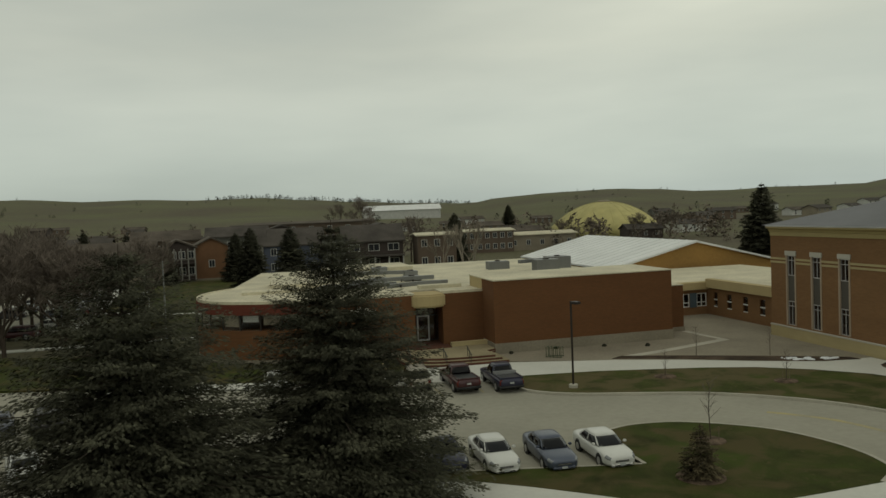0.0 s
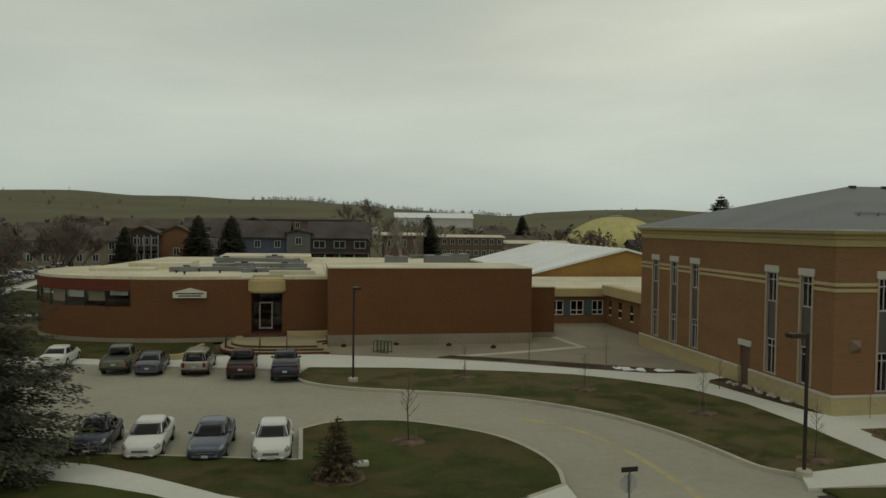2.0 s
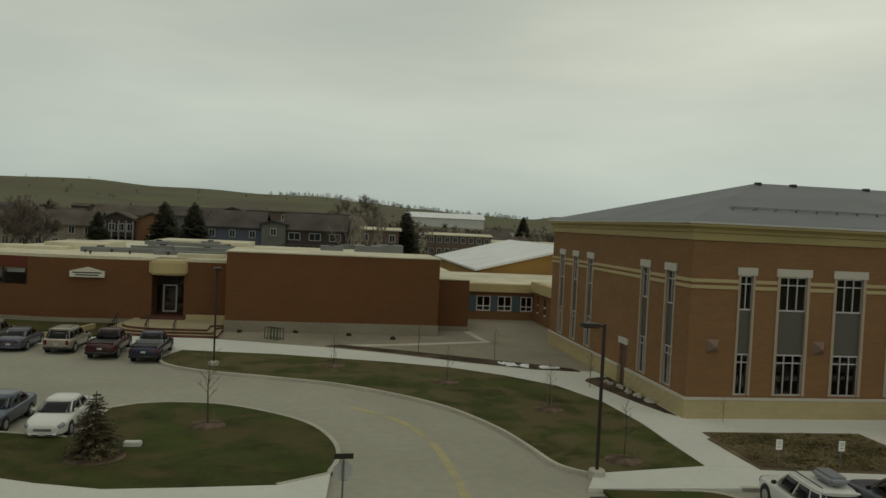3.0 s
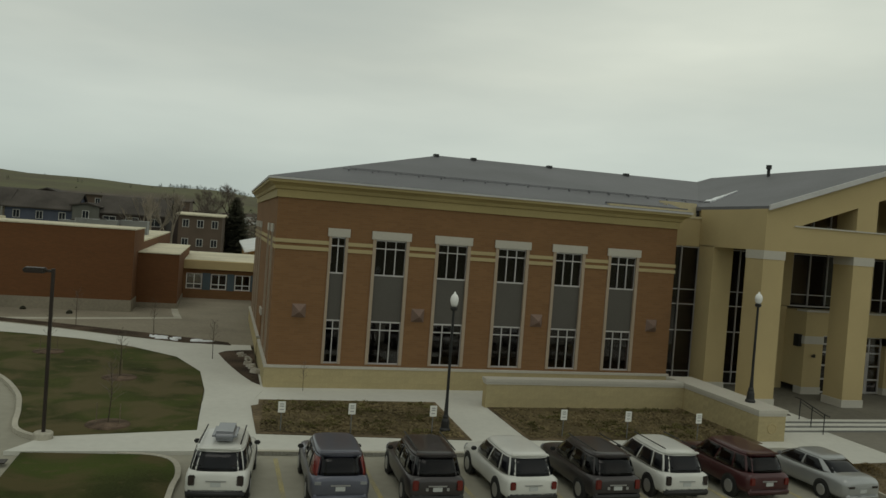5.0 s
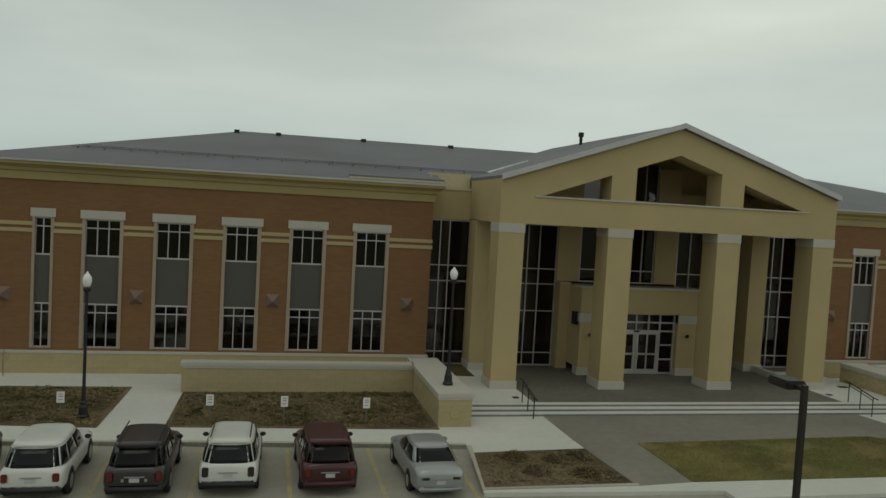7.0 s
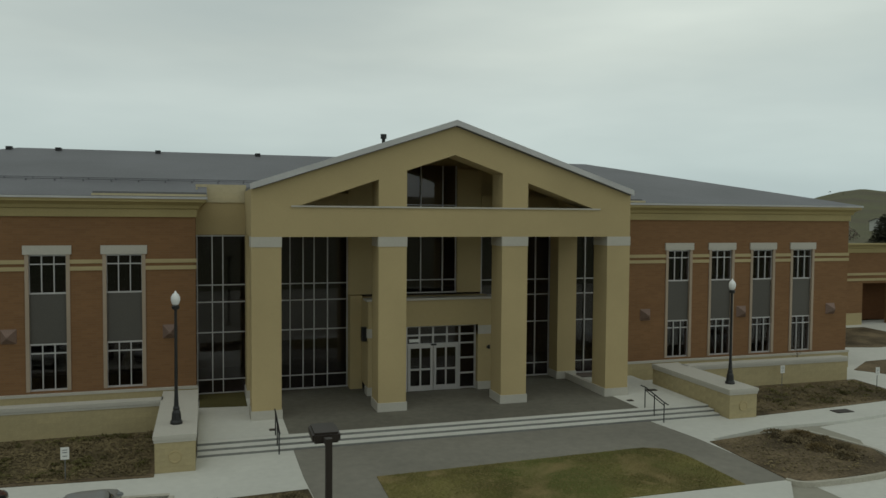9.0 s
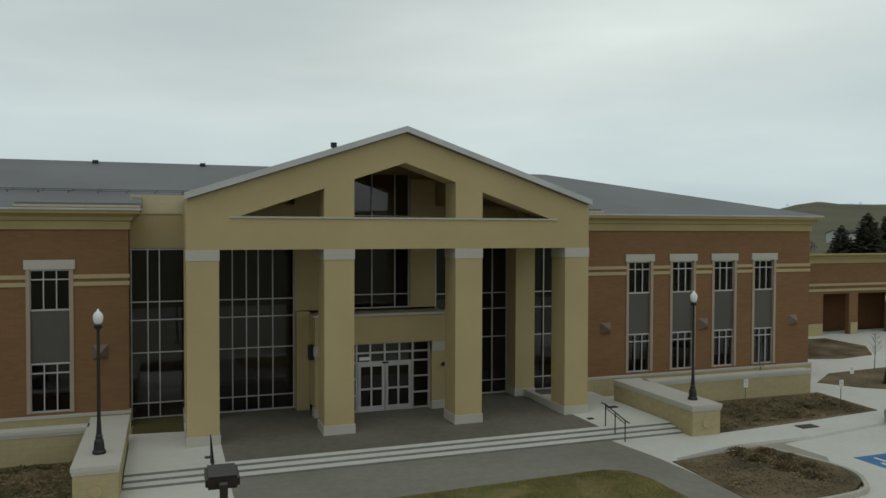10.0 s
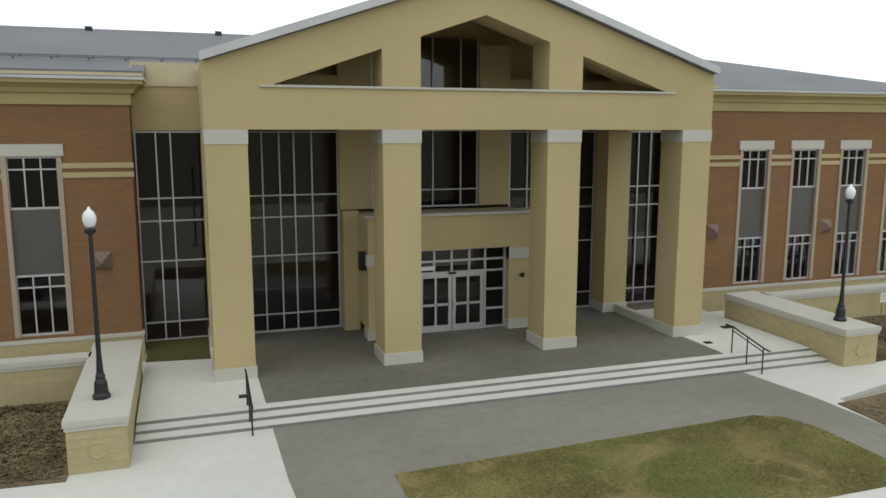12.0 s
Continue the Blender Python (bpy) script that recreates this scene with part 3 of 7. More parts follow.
CROWN = [(0.003, 8.72), (0.07, 8.72), (0.07, 9.06), (0.16, 9.1), (0.2, 9.23), (0.36, 9.35), (0.46, 9.38), (0.46, 9.51), (0.003, 9.51)]
for pts in ([(L0, BACK), (L0, FACE), (L1, FACE), (L1, 29.0)], [(R0, 29.0), (R0, FACE), (R1, FACE), (R1, BACK)]):
    bm = bmesh.new()
    moulding(bm, CROWN, pts)
    part("cornice", bm, CORNICE, hall, "ochre stepped cornice")
    bm = bmesh.new()
    moulding(bm, [(0.003, 9.51), (0.52, 9.51), (0.52, 9.60), (0.003, 9.60)], pts)
    part("gutter", bm, ROOF_EDGE, hall)

PALE_ROOF = surface("pale_flat_roof", (0.50, 0.435, 0.28), 0.85, 0.05, 0.8, 8, 0.0)
# hipped roof
RX0, RX1, RY, RZ = 59.3, 95.0, 40.7, 12.55
bm = bmesh.new()
e = [bm.verts.new(p) for p in ((L0 - 0.5, FACE - 0.5, 9.61), (R1 + 0.5, FACE - 0.5, 9.61), (R1 + 0.5, BACK + 0.5, 9.61), (L0 - 0.5, BACK + 0.5, 9.61), (RX0, RY, RZ), (RX1, RY, RZ))]
# the eave is open behind the portico and over the two recesses
NY = 29.65
NZ = 9.61 + (RZ - 9.61) * (NY - FACE + 0.5) / (RY - FACE + 0.5)
g = [bm.verts.new(p) for p in ((69.5, FACE - 0.5, 9.61), (69.5, NY, NZ), (90.5, NY, NZ), (90.5, FACE - 0.5, 9.61), (69.5, NY, 9.61), (90.5, NY, 9.61))]
bm.faces.new([e[0], g[0], g[1], g[2], g[3], e[1], e[5], e[4]])
bm.faces.new([e[3], e[2], e[1], g[3], g[5], g[4], g[0], e[0]])
for q in ((g[0], g[4], g[1]), (g[2], g[5], g[3]), (g[1], g[4], g[5], g[2]), (e[1], e[2], e[5]), (e[2], e[3], e[4], e[5]), (e[3], e[0], e[4])):
    bm.faces.new(q)
roof = part("roof", bm, ROOF, hall, "low grey hipped metal roof")


def on_roof(x, y):
    return 9.61 + (RZ - 9.61) * min((y - FACE + 0.5) / (RY - FACE + 0.5), (x - L0 + 0.5) / (RX0 - L0 + 0.5))


for x in (59.0, 61.5, 66.8, 72.5):
    bm = bmesh.new()
    box(bm, x - 0.15, 39.8, on_roof(x, 39.7) - 0.05, x + 0.15, 40.2, on_roof(x, 40) + 0.16)
    part("roof_vent", bm, BLACK, roof)
bm = bmesh.new()
tube(bm, (78.9, 33.6, 11), (78.9, 33.6, 13.1), 0.1)
tube(bm, (78.9, 33.6, 13.1), (78.9, 33.6, 13.35), 0.17)
part("flue_pipe", bm, BLACK, roof)
for a, b in ((64.8, 69.48), (90.52, 91.6)):
    part("eave_ledge", boxm(a, FACE - 0.40, 9.62, b, FACE - 0.06, 9.73), PALE_ROOF, roof, "pale cream ledge along the eave")
    part("ledge_upstand", boxm(a, FACE - 0.05, 9.66, b, FACE + 0.12, 9.82), ROOF, roof)
for y in (30.6, 31.0):
    bm = bmesh.new()
    x0 = L0 + (y - FACE)
    tube(bm, (x0 + 0.3, y, on_roof(70, y) + 0.09), (73.5, y, on_roof(70, y) + 0.09), 0.018, n=5)
    for i in range(18):
        x = x0 + 0.6 + i * (73 - x0) / 18
        box(bm, x - 0.03, y - 0.05, on_roof(70, y) - 0.02, x + 0.03, y + 0.05, on_roof(70, y) + 0.09)
    part("snow_guard", bm, ROOF, roof)

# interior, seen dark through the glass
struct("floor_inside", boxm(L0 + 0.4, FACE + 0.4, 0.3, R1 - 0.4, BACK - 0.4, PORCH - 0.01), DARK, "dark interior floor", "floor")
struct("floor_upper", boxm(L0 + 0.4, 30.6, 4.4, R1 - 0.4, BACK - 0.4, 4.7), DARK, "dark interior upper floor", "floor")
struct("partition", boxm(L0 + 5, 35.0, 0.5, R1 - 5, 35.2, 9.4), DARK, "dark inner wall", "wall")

# ---- portico ----
bm = bmesh.new()
RAKE0, RAKE1 = 9.92, 12.75
half = [(71.2, 9.18), (72.97, 9.18), (76.46, 10.38), (77.68, 10.78), (CX, 11.52), (CX, RAKE1), (71.2, RAKE0)]
front(bm, half, 23.65, 24.95)
front(bm, [(2 * CX - x, z) for x, z in half][::-1], 23.65, 24.95)
COLS = ((71.2, 72.4), (76.47, 77.7), (82.1, 83.33), (87.36, 88.54))
for a, b in COLS[1:3]:
    front(bm, [(a, 9.18), (b, 9.18), (b, 9.18 + (1.62 if a < CX else 1.22)), (a, 9.18 + (1.22 if a < CX else 1.62))], 23.653, 24.947)
box(bm, 71.2, 23.65, 7.95, 88.54, 24.95, 9.18)
for a, b in (COLS[0], COLS[3]):
    box(bm, a, 24.95, 7.95, b, 29.0, 9.92)
portico = part("portico_gable", bm, STUCCO, hall, "cream stucco gable with three openings")
part("sill", boxm(72.8, 23.59, 9.18, 86.94, 24.85, 9.25), CAP, portico)
for a, b in COLS:
    col = part("column", boxm(a, 23.65, 0.8, b, 24.95, 7.53), STUCCO, hall, "square cream stucco column")
    part("column_base", boxm(a - 0.04, 23.61, PORCH, b + 0.04, 24.99, 0.8), CAP, col)
    part("capital", boxm(a - 0.02, 23.63, 7.53, b + 0.02, 24.97, 7.95), CAP, col)
for a, b, f in ((71.2, 72.4, 27.6), (86.9, 87.95, 27.9)):
    pil = part("column", boxm(a, f, 0.8, b, 28.9, 8.0), STUCCO, hall, "square cream stucco pilaster at the glass")
    part("column_base", boxm(a - 0.04, f - 0.04, PORCH, b + 0.04, 28.94, 0.8), CAP, pil)
bm = bmesh.new()
for s in (-1, 1):
    o = [(CX, 12.75), (CX + s * 8.6, 9.88), (CX + s * 8.6, 10.08), (CX, 12.96)]
    front(bm, o if s < 0 else o[::-1], 23.5, 41.0)
part("portico_roof", bm, ROOF, hall, "grey metal gable roof")
bm = bmesh.new()
for s in (-1, 1):
    o = [(CX, 12.60), (CX + s * 7.15, 10.2), (CX + s * 7.15, 10.3), (CX, 12.70)]
    front(bm, o if s < 0 else o[::-1], 24.96, 29.35)
part("ceiling_lining", bm, STUCCO, hall, "cream sloping ceiling under the gable")
bm = bmesh.new()
for s in (-1, 1):
    o = [(CX, 12.78), (CX + s * 8.72, 9.87), (CX + s * 8.72, 10.12), (CX, 13.02)]
    front(bm, o if s < 0 else o[::-1], 23.4, 23.5)
part("rake_trim", bm, ROOF_EDGE, hall)
bm = bmesh.new()
front(bm, [(71.5, 8.0), (88.6, 8.0), (88.6, 9.9), (CX, 12.8), (71.5, 9.9)], 29.4, 29.6)
part("gable_back", bm, STUCCO, hall)

# glazed back wall and the recessed bays beside the portico
def curtain(a, b, z0, z1, xs, zs):
    bm = bmesh.new()
    front(bm, [(a, z0), (b, z0), (b, z0 + 0.06), (a, z0 + 0.06)], 28.96, 29.065)
    c = part("curtain_wall", bm, ALU, hall, "pale aluminium glazing bars")
    for x in xs:
        part("mullion", boxm(x - 0.024, 28.97, z0 + 0.06, x + 0.024, 29.06, z1), ALU, c)
    for z in zs[1:] if zs[0] < 0.7 else zs:
        part("transom", boxm(a, 28.98, z - 0.024, b, 29.05, z + 0.024), ALU, c)
    xx, zz = sorted({a, *xs, b}), sorted({z0, *zs, z1})
    for p, q in zip(xx, xx[1:]):
        for r, s in zip(zz, zz[1:]):
            if q - p > 0.1 and s - r > 0.1:
                part("pane", boxm(p, 29.07, r, q, 29.085, s), GLASS, c).visible_shadow = False


ZS = [0.47, 1.1, 3.32, 4.75, 5.55, 7.85]
curtain(69.0, 71.3, 0.42, 7.9, (69.05, 69.72, 70.2, 71.25), ZS)
curtain(72.3, 76.1, 0.42, 7.9, (72.35, 73.3, 73.92, 74.45, 75.1, 76.06), ZS)
curtain(83.0, 86.95, 0.42, 7.9, (83.05, 83.82, 84.7, 85.4, 86.1, 86.9), ZS)
curtain(87.9, 90.75, 0.42, 7.9, (87.95, 89.0, 89.6, 90.7), ZS)
curtain(77.35, 81.7, 4.95, 11.4, (77.4, 78.6, 79.8, 80.95, 81.65), (5.62, 7.9, 9.4))
for q in ((76.1, 28.9, 4.96, 77.35, 29.3, 11.2), (76.1, 28.3, PORCH, 76.69, 29.3, 4.955), (81.7, 28.9, 4.96, 82.99, 29.3, 11.2), (72.4, 28.9, 7.95, 76.09, 29.3, 9.9), (83.0, 28.9, 7.95, 87.4, 29.3, 9.9), (69.0, 28.95, 7.9, 71.2, 29.3, 9.4), (88.54, 28.95, 7.9, 90.75, 29.3, 9.4)):
    part("wall", boxm(*q), STUCCO, hall, "cream stucco upper wall")

for a, b in ((69.0, 71.3), (88.4, 90.75)):
    part("flat_roof", boxm(a, 28.9, 9.402, b, 29.6, 9.52), PALE_ROOF, hall, "pale flat roof strip over the recess")
    part("roof_upstand", boxm(a, 29.61, 9.402, b, 29.7, 10.26), PALE_ROOF, hall)
for a in (69.01, 90.66):
    part("recess_cheek", boxm(a, 28.96, 9.53, a + 0.08, 29.605, 10.08), PALE_ROOF, hall)

# entrance block with its doors
EF = 26.7
bm = bmesh.new()
pierced(bm, "x", EF, 0.5, 76.65, 83.15, 0.8, 4.85, [(77.85, 82.08, 0.8, 3.6)])
box(bm, 76.65, EF + 0.5, 0.8, 76.95, 29.0, 4.85)
box(bm, 82.85, EF + 0.5, 0.8, 83.15, 29.0, 4.85)
box(bm, 76.95, EF + 0.5, 4.5, 82.85, 29.0, 4.85)
bmesh.ops.remove_doubles(bm, verts=bm.verts, dist=1e-4)
block = part("entrance_block", bm, STUCCO, hall, "cream stucco entrance block with balcony")
for a, b in ((76.6, 77.85), (82.08, 83.2)):
    part("base", boxm(a, EF - 0.05, PORCH, b, EF + 0.55, 0.8), CAP, block)
    part("band", boxm(a, EF - 0.03, 3.13, b, EF + 0.3, 3.55), CAP, block)
part("parapet_cap", boxm(76.55, EF - 0.1, 4.85, 83.25, EF + 0.65, 4.95), CAP, block)
bm = bmesh.new()
for x in (77.89, 78.58, 79.22, 79.9, 80.6, 81.24, 82.04):
    box(bm, x - 0.04, EF + 0.3, 2.62 if 79 < x < 81 else PORCH, x + 0.04, EF + 0.4, 3.6)
for z in (2.68, 3.12, 3.56):
    box(bm, 77.85, EF + 0.31, z - 0.04, 82.08, EF + 0.39, z + 0.04)
for a, b in ((77.85, 78.6), (81.24, 82.08)):
    for z in (0.48, 1.2, 1.95):
        box(bm, a, EF + 0.31, z - 0.04, b, EF + 0.39, z + 0.04)
entry = part("entrance_frame", bm, ALU, hall, "pale aluminium door frame with sidelights")
for a, z0, b in ((77.85, 0.42, 78.58), (81.24, 0.42, 82.08), (78.6, 2.7, 81.22)):
    part("pane", boxm(a, EF + 0.36, z0, b, EF + 0.375, 3.58), GLASS, entry).visible_shadow = False
part("door_sensor", boxm(79.78, EF + 0.22, 2.62, 80.06, EF + 0.3, 2.7), BLACK, entry, "small black door sensor")
part("notice", boxm(78.7, EF + 0.27, 2.8, 79.2, EF + 0.295, 2.95), WHITE, entry, "small pale notice above the door")
for a in (78.64, 79.92):
    bm = bmesh.new()
    for u0, z0, u1, z1 in ((0, 0, 0.13, 2.2), (1.12, 0, 1.25, 2.2), (0.13, 0, 1.12, 0.25), (0.13, 2.06, 1.12, 2.2), (0.13, 0.99, 1.12, 1.08), (0.585, 0.25, 0.665, 2.06)):
        box(bm, a + u0, EF + 0.27, PORCH + 0.02 + z0, a + u1, EF + 0.34, PORCH + 0.02 + z1)
    bmesh.ops.remove_doubles(bm, verts=bm.verts, dist=1e-4)
    d = part("entrance_door", bm, ALU, hall, "pale grey glazed entrance door leaf")
    part("pane", boxm(a + 0.12, EF + 0.3, PORCH + 0.2, a + 1.13, EF + 0.31, PORCH + 2.1), GLASS, d).visible_shadow = False
    u = a + (1.12 if a < 79 else 0.05)
    part("handle", boxm(u, EF + 0.2, 1.25, u + 0.07, EF + 0.27, 1.65), ALU, d)

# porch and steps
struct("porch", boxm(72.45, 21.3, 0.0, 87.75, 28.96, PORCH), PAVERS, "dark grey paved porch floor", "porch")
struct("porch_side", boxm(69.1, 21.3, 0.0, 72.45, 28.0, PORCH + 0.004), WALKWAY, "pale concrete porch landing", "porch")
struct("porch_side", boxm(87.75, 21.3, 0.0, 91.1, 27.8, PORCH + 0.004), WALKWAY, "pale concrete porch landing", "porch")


stairs = thing("entrance_steps", "three wide pale concrete steps up to the porch", "steps")
for i in range(3):
    st = part("step", boxm(69.1, 20.15 + 0.4 * i, 0.0, 91.1, 21.295 if i == 2 else 20.55 + 0.4 * i, (PORCH - 0.13) / 3 * (i + 1) + 0.13), WALKWAY, stairs)
    # thin face over the step front, painted darker for the shade below each tread
    part("riser", boxm(69.1, 20.142 + 0.4 * i, 0.13 + 0.097 * i, 91.1, 20.15 + 0.4 * i, 0.13 + 0.097 * (i + 0.82)), SHADED_RISER, st, "concrete riser face with its shade painted in grey")
def lathe_disc(x, y, z):
    """A plain raised ring on a wall that looks to -y."""
    bm = bmesh.new()
    lathe(bm, [(0.22, 0.0), (0.22, 0.02), (0.19, 0.035), (0.17, 0.02), (0.16, 0.012)], 24)
    bm.transform(Matrix.Translation((x, y, z)) @ Matrix.Rotation(math.pi / 2, 4, "X"))
    return bm


for x0, x1, yf in ((67.75, 69.05, 18.75), (91.15, 92.55, 19.55)):
    pier = thing("terrace_pier", "buff stone wall with pale cap beside the steps", "wall")
    body = part("stone_body", boxm(x0, yf, 0.0, x1, 25.6, 1.28), STONE, pier)
    courses(body, "y", yf, x0, x1, 0.14, 1.16, 5, 0.8)
    courses(body, "x", x0 if x0 > 80 else x1 + 0.0, yf, 25.5, 0.14, 1.16, 5, 0.8, *((0.005, 0.05) if x0 > 80 else (0.05, 0.005)))
    if x0 < 80:
        courses(body, "x", x0, yf, 24.05, 0.14, 1.16, 5, 0.8)
    part("cap_moulding", boxm(x0 - 0.03, yf - 0.03, 1.17, x1 + 0.03, 25.6, 1.279), CAP, pier)
    part("emblem", lathe_disc(x0 / 2 + x1 / 2, yf - 0.005, 0.66), STONE, pier, "plain round raised emblem")
    part("cap", boxm(x0 - 0.06, yf - 0.06, 1.28, x1 + 0.06, 25.6, 1.42), CAP, pier)
for x0, x1, y0 in ((57.85, 67.75, 24.1), (92.55, 102.6, 24.7)):
    w = thing("terrace_wall", "low buff stone terrace wall with pale cap", "wall")
    body = part("stone_body", boxm(x0, y0, 0.0, x1, y0 + 0.45, 1.28), STONE, w)
    courses(body, "y", y0, x0, x1 - 0.02, 0.14, 1.16, 5, 0.8)
    part("cap_moulding", boxm(x0 - 0.02, y0 - 0.03, 1.17, x1 - 0.002, y0 + 0.47, 1.279), CAP, w)
    part("cap", boxm(x0 - 0.05, y0 - 0.06, 1.28, x1, y0 + 0.52, 1.42), CAP, w)

# ---- the low brick hall ----
ROOF_PALE = surface("pale_roof_membrane", (0.58, 0.53, 0.385), 0.85, 0.11, 0.8, 5, 0.03)
low = thing("brick_hall", "low dark red brick hall with flat pale roof", "building", (0.5, -1.0, 0.12))
BX0, BX1, BY = 23.55, 39.65, 53.4
part("wall", boxm(BX0, BY, 0.85, BX1, 60.5, 5.97), BOX_BRICK, low, "tall blank brick wall")
part("plinth", boxm(BX0 - 0.05, BY - 0.05, 0.0, BX1 + 0.05, 60.5, 0.85), TAN, low)
part("side_wall", boxm(BX0 - 0.012, 56.7, 5.06, BX0 - 0.002, 60.4, 5.95), STUCCO, low, "cream rendered flank of the taller part")
part("wall", boxm(BX0, 60.51, 0.0, BX1, 92, 4.9), BOX_BRICK, low)
part("flat_roof", boxm(BX0 + 0.01, 60.52, 4.905, BX1, 92, 5.05), ROOF_PALE, low)
part("parapet_cap", boxm(BX0 - 0.06, BY - 0.06, 5.97, BX1 + 0.06, 60.56, 6.06), ROOF_PALE, low)
part("wall", boxm(BX1, 56.6, 0.4, 42.65, 75, 4.2), BOX_BRICK, low)
part("plinth", boxm(BX1 + 0.05, 56.55, 0.0, 42.7, 75, 0.4), TAN, low)
part("parapet_cap", boxm(BX1, 56.54, 4.2, 42.7, 75, 4.28), ROOF_PALE, low)
CURVE = smooth_line([(16.9, 56.6), (12.4, 56.2), (8.5, 56.6), (5.0, 57.6), (2.0, 59.4), (0.2, 62.0), (-0.4, 65.5), (0.4, 69.0), (2.5, 72.0)], 4)
TAIL = [(5.5, 92), (23.6, 92)]
NOTCH = [(23.6, 56.6), (20.00, 56.6), (20.00, 59.4), (17.60, 59.4), (17.60, 56.6)]
body = NOTCH + CURVE + TAIL
W0, W1 = 8, 24
part("wall", prismm(body, 0.35, 2.75), BOX_BRICK, low, "curving brick wall, lower part")
RED_BRICK = brickwork("red_brick", (0.150, 0.040, 0.026), (0.128, 0.034, 0.023), (0.12, 0.05, 0.033), 0.3, 0.08)
solid = NOTCH + CURVE[:W0 + 1] + [(8.5, 62), (9, 70)] + TAIL
part("wall", prismm(solid, 2.753, 4.0), BOX_BRICK, low)
part("wall", prismm(body, 4.003, 4.9), BOX_BRICK, low, "curving brick wall, upper part")
red = CURVE[W0:W1 + 1]
bm = bmesh.new()
ribbon(bm, red, 0.04, 4.02, 4.86, 1)
part("red_fascia", bm, RED_BRICK, low, "deep red brick fascia over the windows")
for i in range(W0, W1, 2):
    (xa, ya), (xb, yb) = CURVE[i], CURVE[i + 2]
    bm = bmesh.new()
    ribbon(bm, [(xa, ya), (xb, yb)], 0.012, 2.76, 4.0, -1)
    win = part("window_pane", bm, CLEAR_GLASS, low)
    win.visible_shadow = False
    bm = bmesh.new()
    tube(bm, (xa, ya, 2.75), (xa, ya, 4.0), 0.06, n=6)
    part("mullion", bm, BRONZE, win)
    drop = (0.35, 0.8, 0.55, 0.95, 0.3, 0.7, 0.5, 0.85)[(i - W0) // 2 % 8]
    bm = bmesh.new()
    ribbon(bm, [(xa + 0.1 * (xb - xa), ya + 0.1 * (yb - ya) + 0.12), (xa + 0.86 * (xb - xa), ya + 0.86 * (yb - ya) + 0.12)], 0.02, 4.0 - drop, 3.98, -1)
    part("blind", bm, SIDINGS["tan"] if i % 4 else SIDINGS["white"], win, "pale roller blind behind the glass")
part("plinth", prismm([(x - 0.02, y - 0.06) for x, y in body], 0.0, 0.35), TAN, low)
part("flat_roof", prismm(body, 4.905, 5.05), ROOF_PALE, low, "pale flat roof membrane")
bm = bmesh.new()
ribbon(bm, [NOTCH[0], NOTCH[1]], 0.22, 5.05, 5.13, -1)
ribbon(bm, CURVE, 0.22, 5.05, 5.13, -1)
part("parapet_cap", bm, ROOF_PALE, low)
# recessed doorway with a rounded buff canopy
part("doorway_wall", boxm(17.602, 59.15, 0.3, 19.998, 59.38, 4.9), BOX_BRICK, low)
bm = bmesh.new()
cpts = [(17.61, 57.0)] + [(18.80 + 1.5 * math.cos(math.pi + math.pi * i / 8), 56.75 + 0.95 * math.sin(math.pi + math.pi * i / 8)) for i in range(9)] + [(19.99, 57.0)]
prism(bm, cpts + [(19.99, 59.1), (17.61, 59.1)], 3.85, 4.95)
bmesh.ops.bevel(bm, geom=[e for e in bm.edges if abs(e.verts[0].co.z - e.verts[1].co.z) < 0.01], offset=0.14, segments=3, affect="EDGES")
part("canopy", bm, STUCCO, low, "rounded buff canopy over the doorway")
bm = bmesh.new()
pierced(bm, "x", 58.4, 0.08, 18.11, 19.19, 0.72, 2.92, [(18.22, 19.08, 0.86, 2.82)])
dw = part("glazed_door", bm, ALU, low, "glazed door with pale frame")
part("pane", boxm(18.22, 58.43, 0.86, 19.08, 58.44, 2.82), GLASS, dw).visible_shadow = False
bm = bmesh.new()
pierced(bm, "x", 58.42, 0.05, 18.11, 19.75, 2.93, 3.6, [(18.17, 19.11, 2.99, 3.55), (19.17, 19.71, 2.99, 3.55)])
tr = part("transom_frame", bm, BRONZE, low)
part("pane", boxm(18.15, 58.44, 2.96, 19.73, 58.445, 3.58), GLASS, tr).visible_shadow = False
for a, b in ((17.63, 18.10), (19.20, 19.97)):
    bm = bmesh.new()
    pierced(bm, "x", 58.42, 0.05, a, b, 0.72, 2.92, [(a + 0.06, b - 0.06, 0.8, 2.86)])
    side = part("side_light_frame", bm, BRONZE, low)
    part("pane", boxm(a + 0.05, 58.44, 0.79, b - 0.05, 58.445, 2.87), GLASS, side).visible_shadow = False
SIGN = surface("pale_sign", (0.6, 0.57, 0.48), 0.7, 0.05)
bm = bmesh.new()
front(bm, [(11.3, 3.55), (13.8, 3.55), (13.8, 4.0), (12.55, 4.32), (11.3, 4.0)], 55.95, 56.15)
sgn = tagged(part("wall_sign", bm, SIGN), "pale gabled sign board on the brick wall", "sign")
sgn.location = (0.95, -1.0, 0.08)
for i, (a, b, z) in enumerate(((11.5, 13.6, 3.88), (11.7, 13.4, 3.7))):
    part("text_bar", boxm(a, 55.94, z - 0.04, b, 55.95, z + 0.05), BRONZE, sgn)

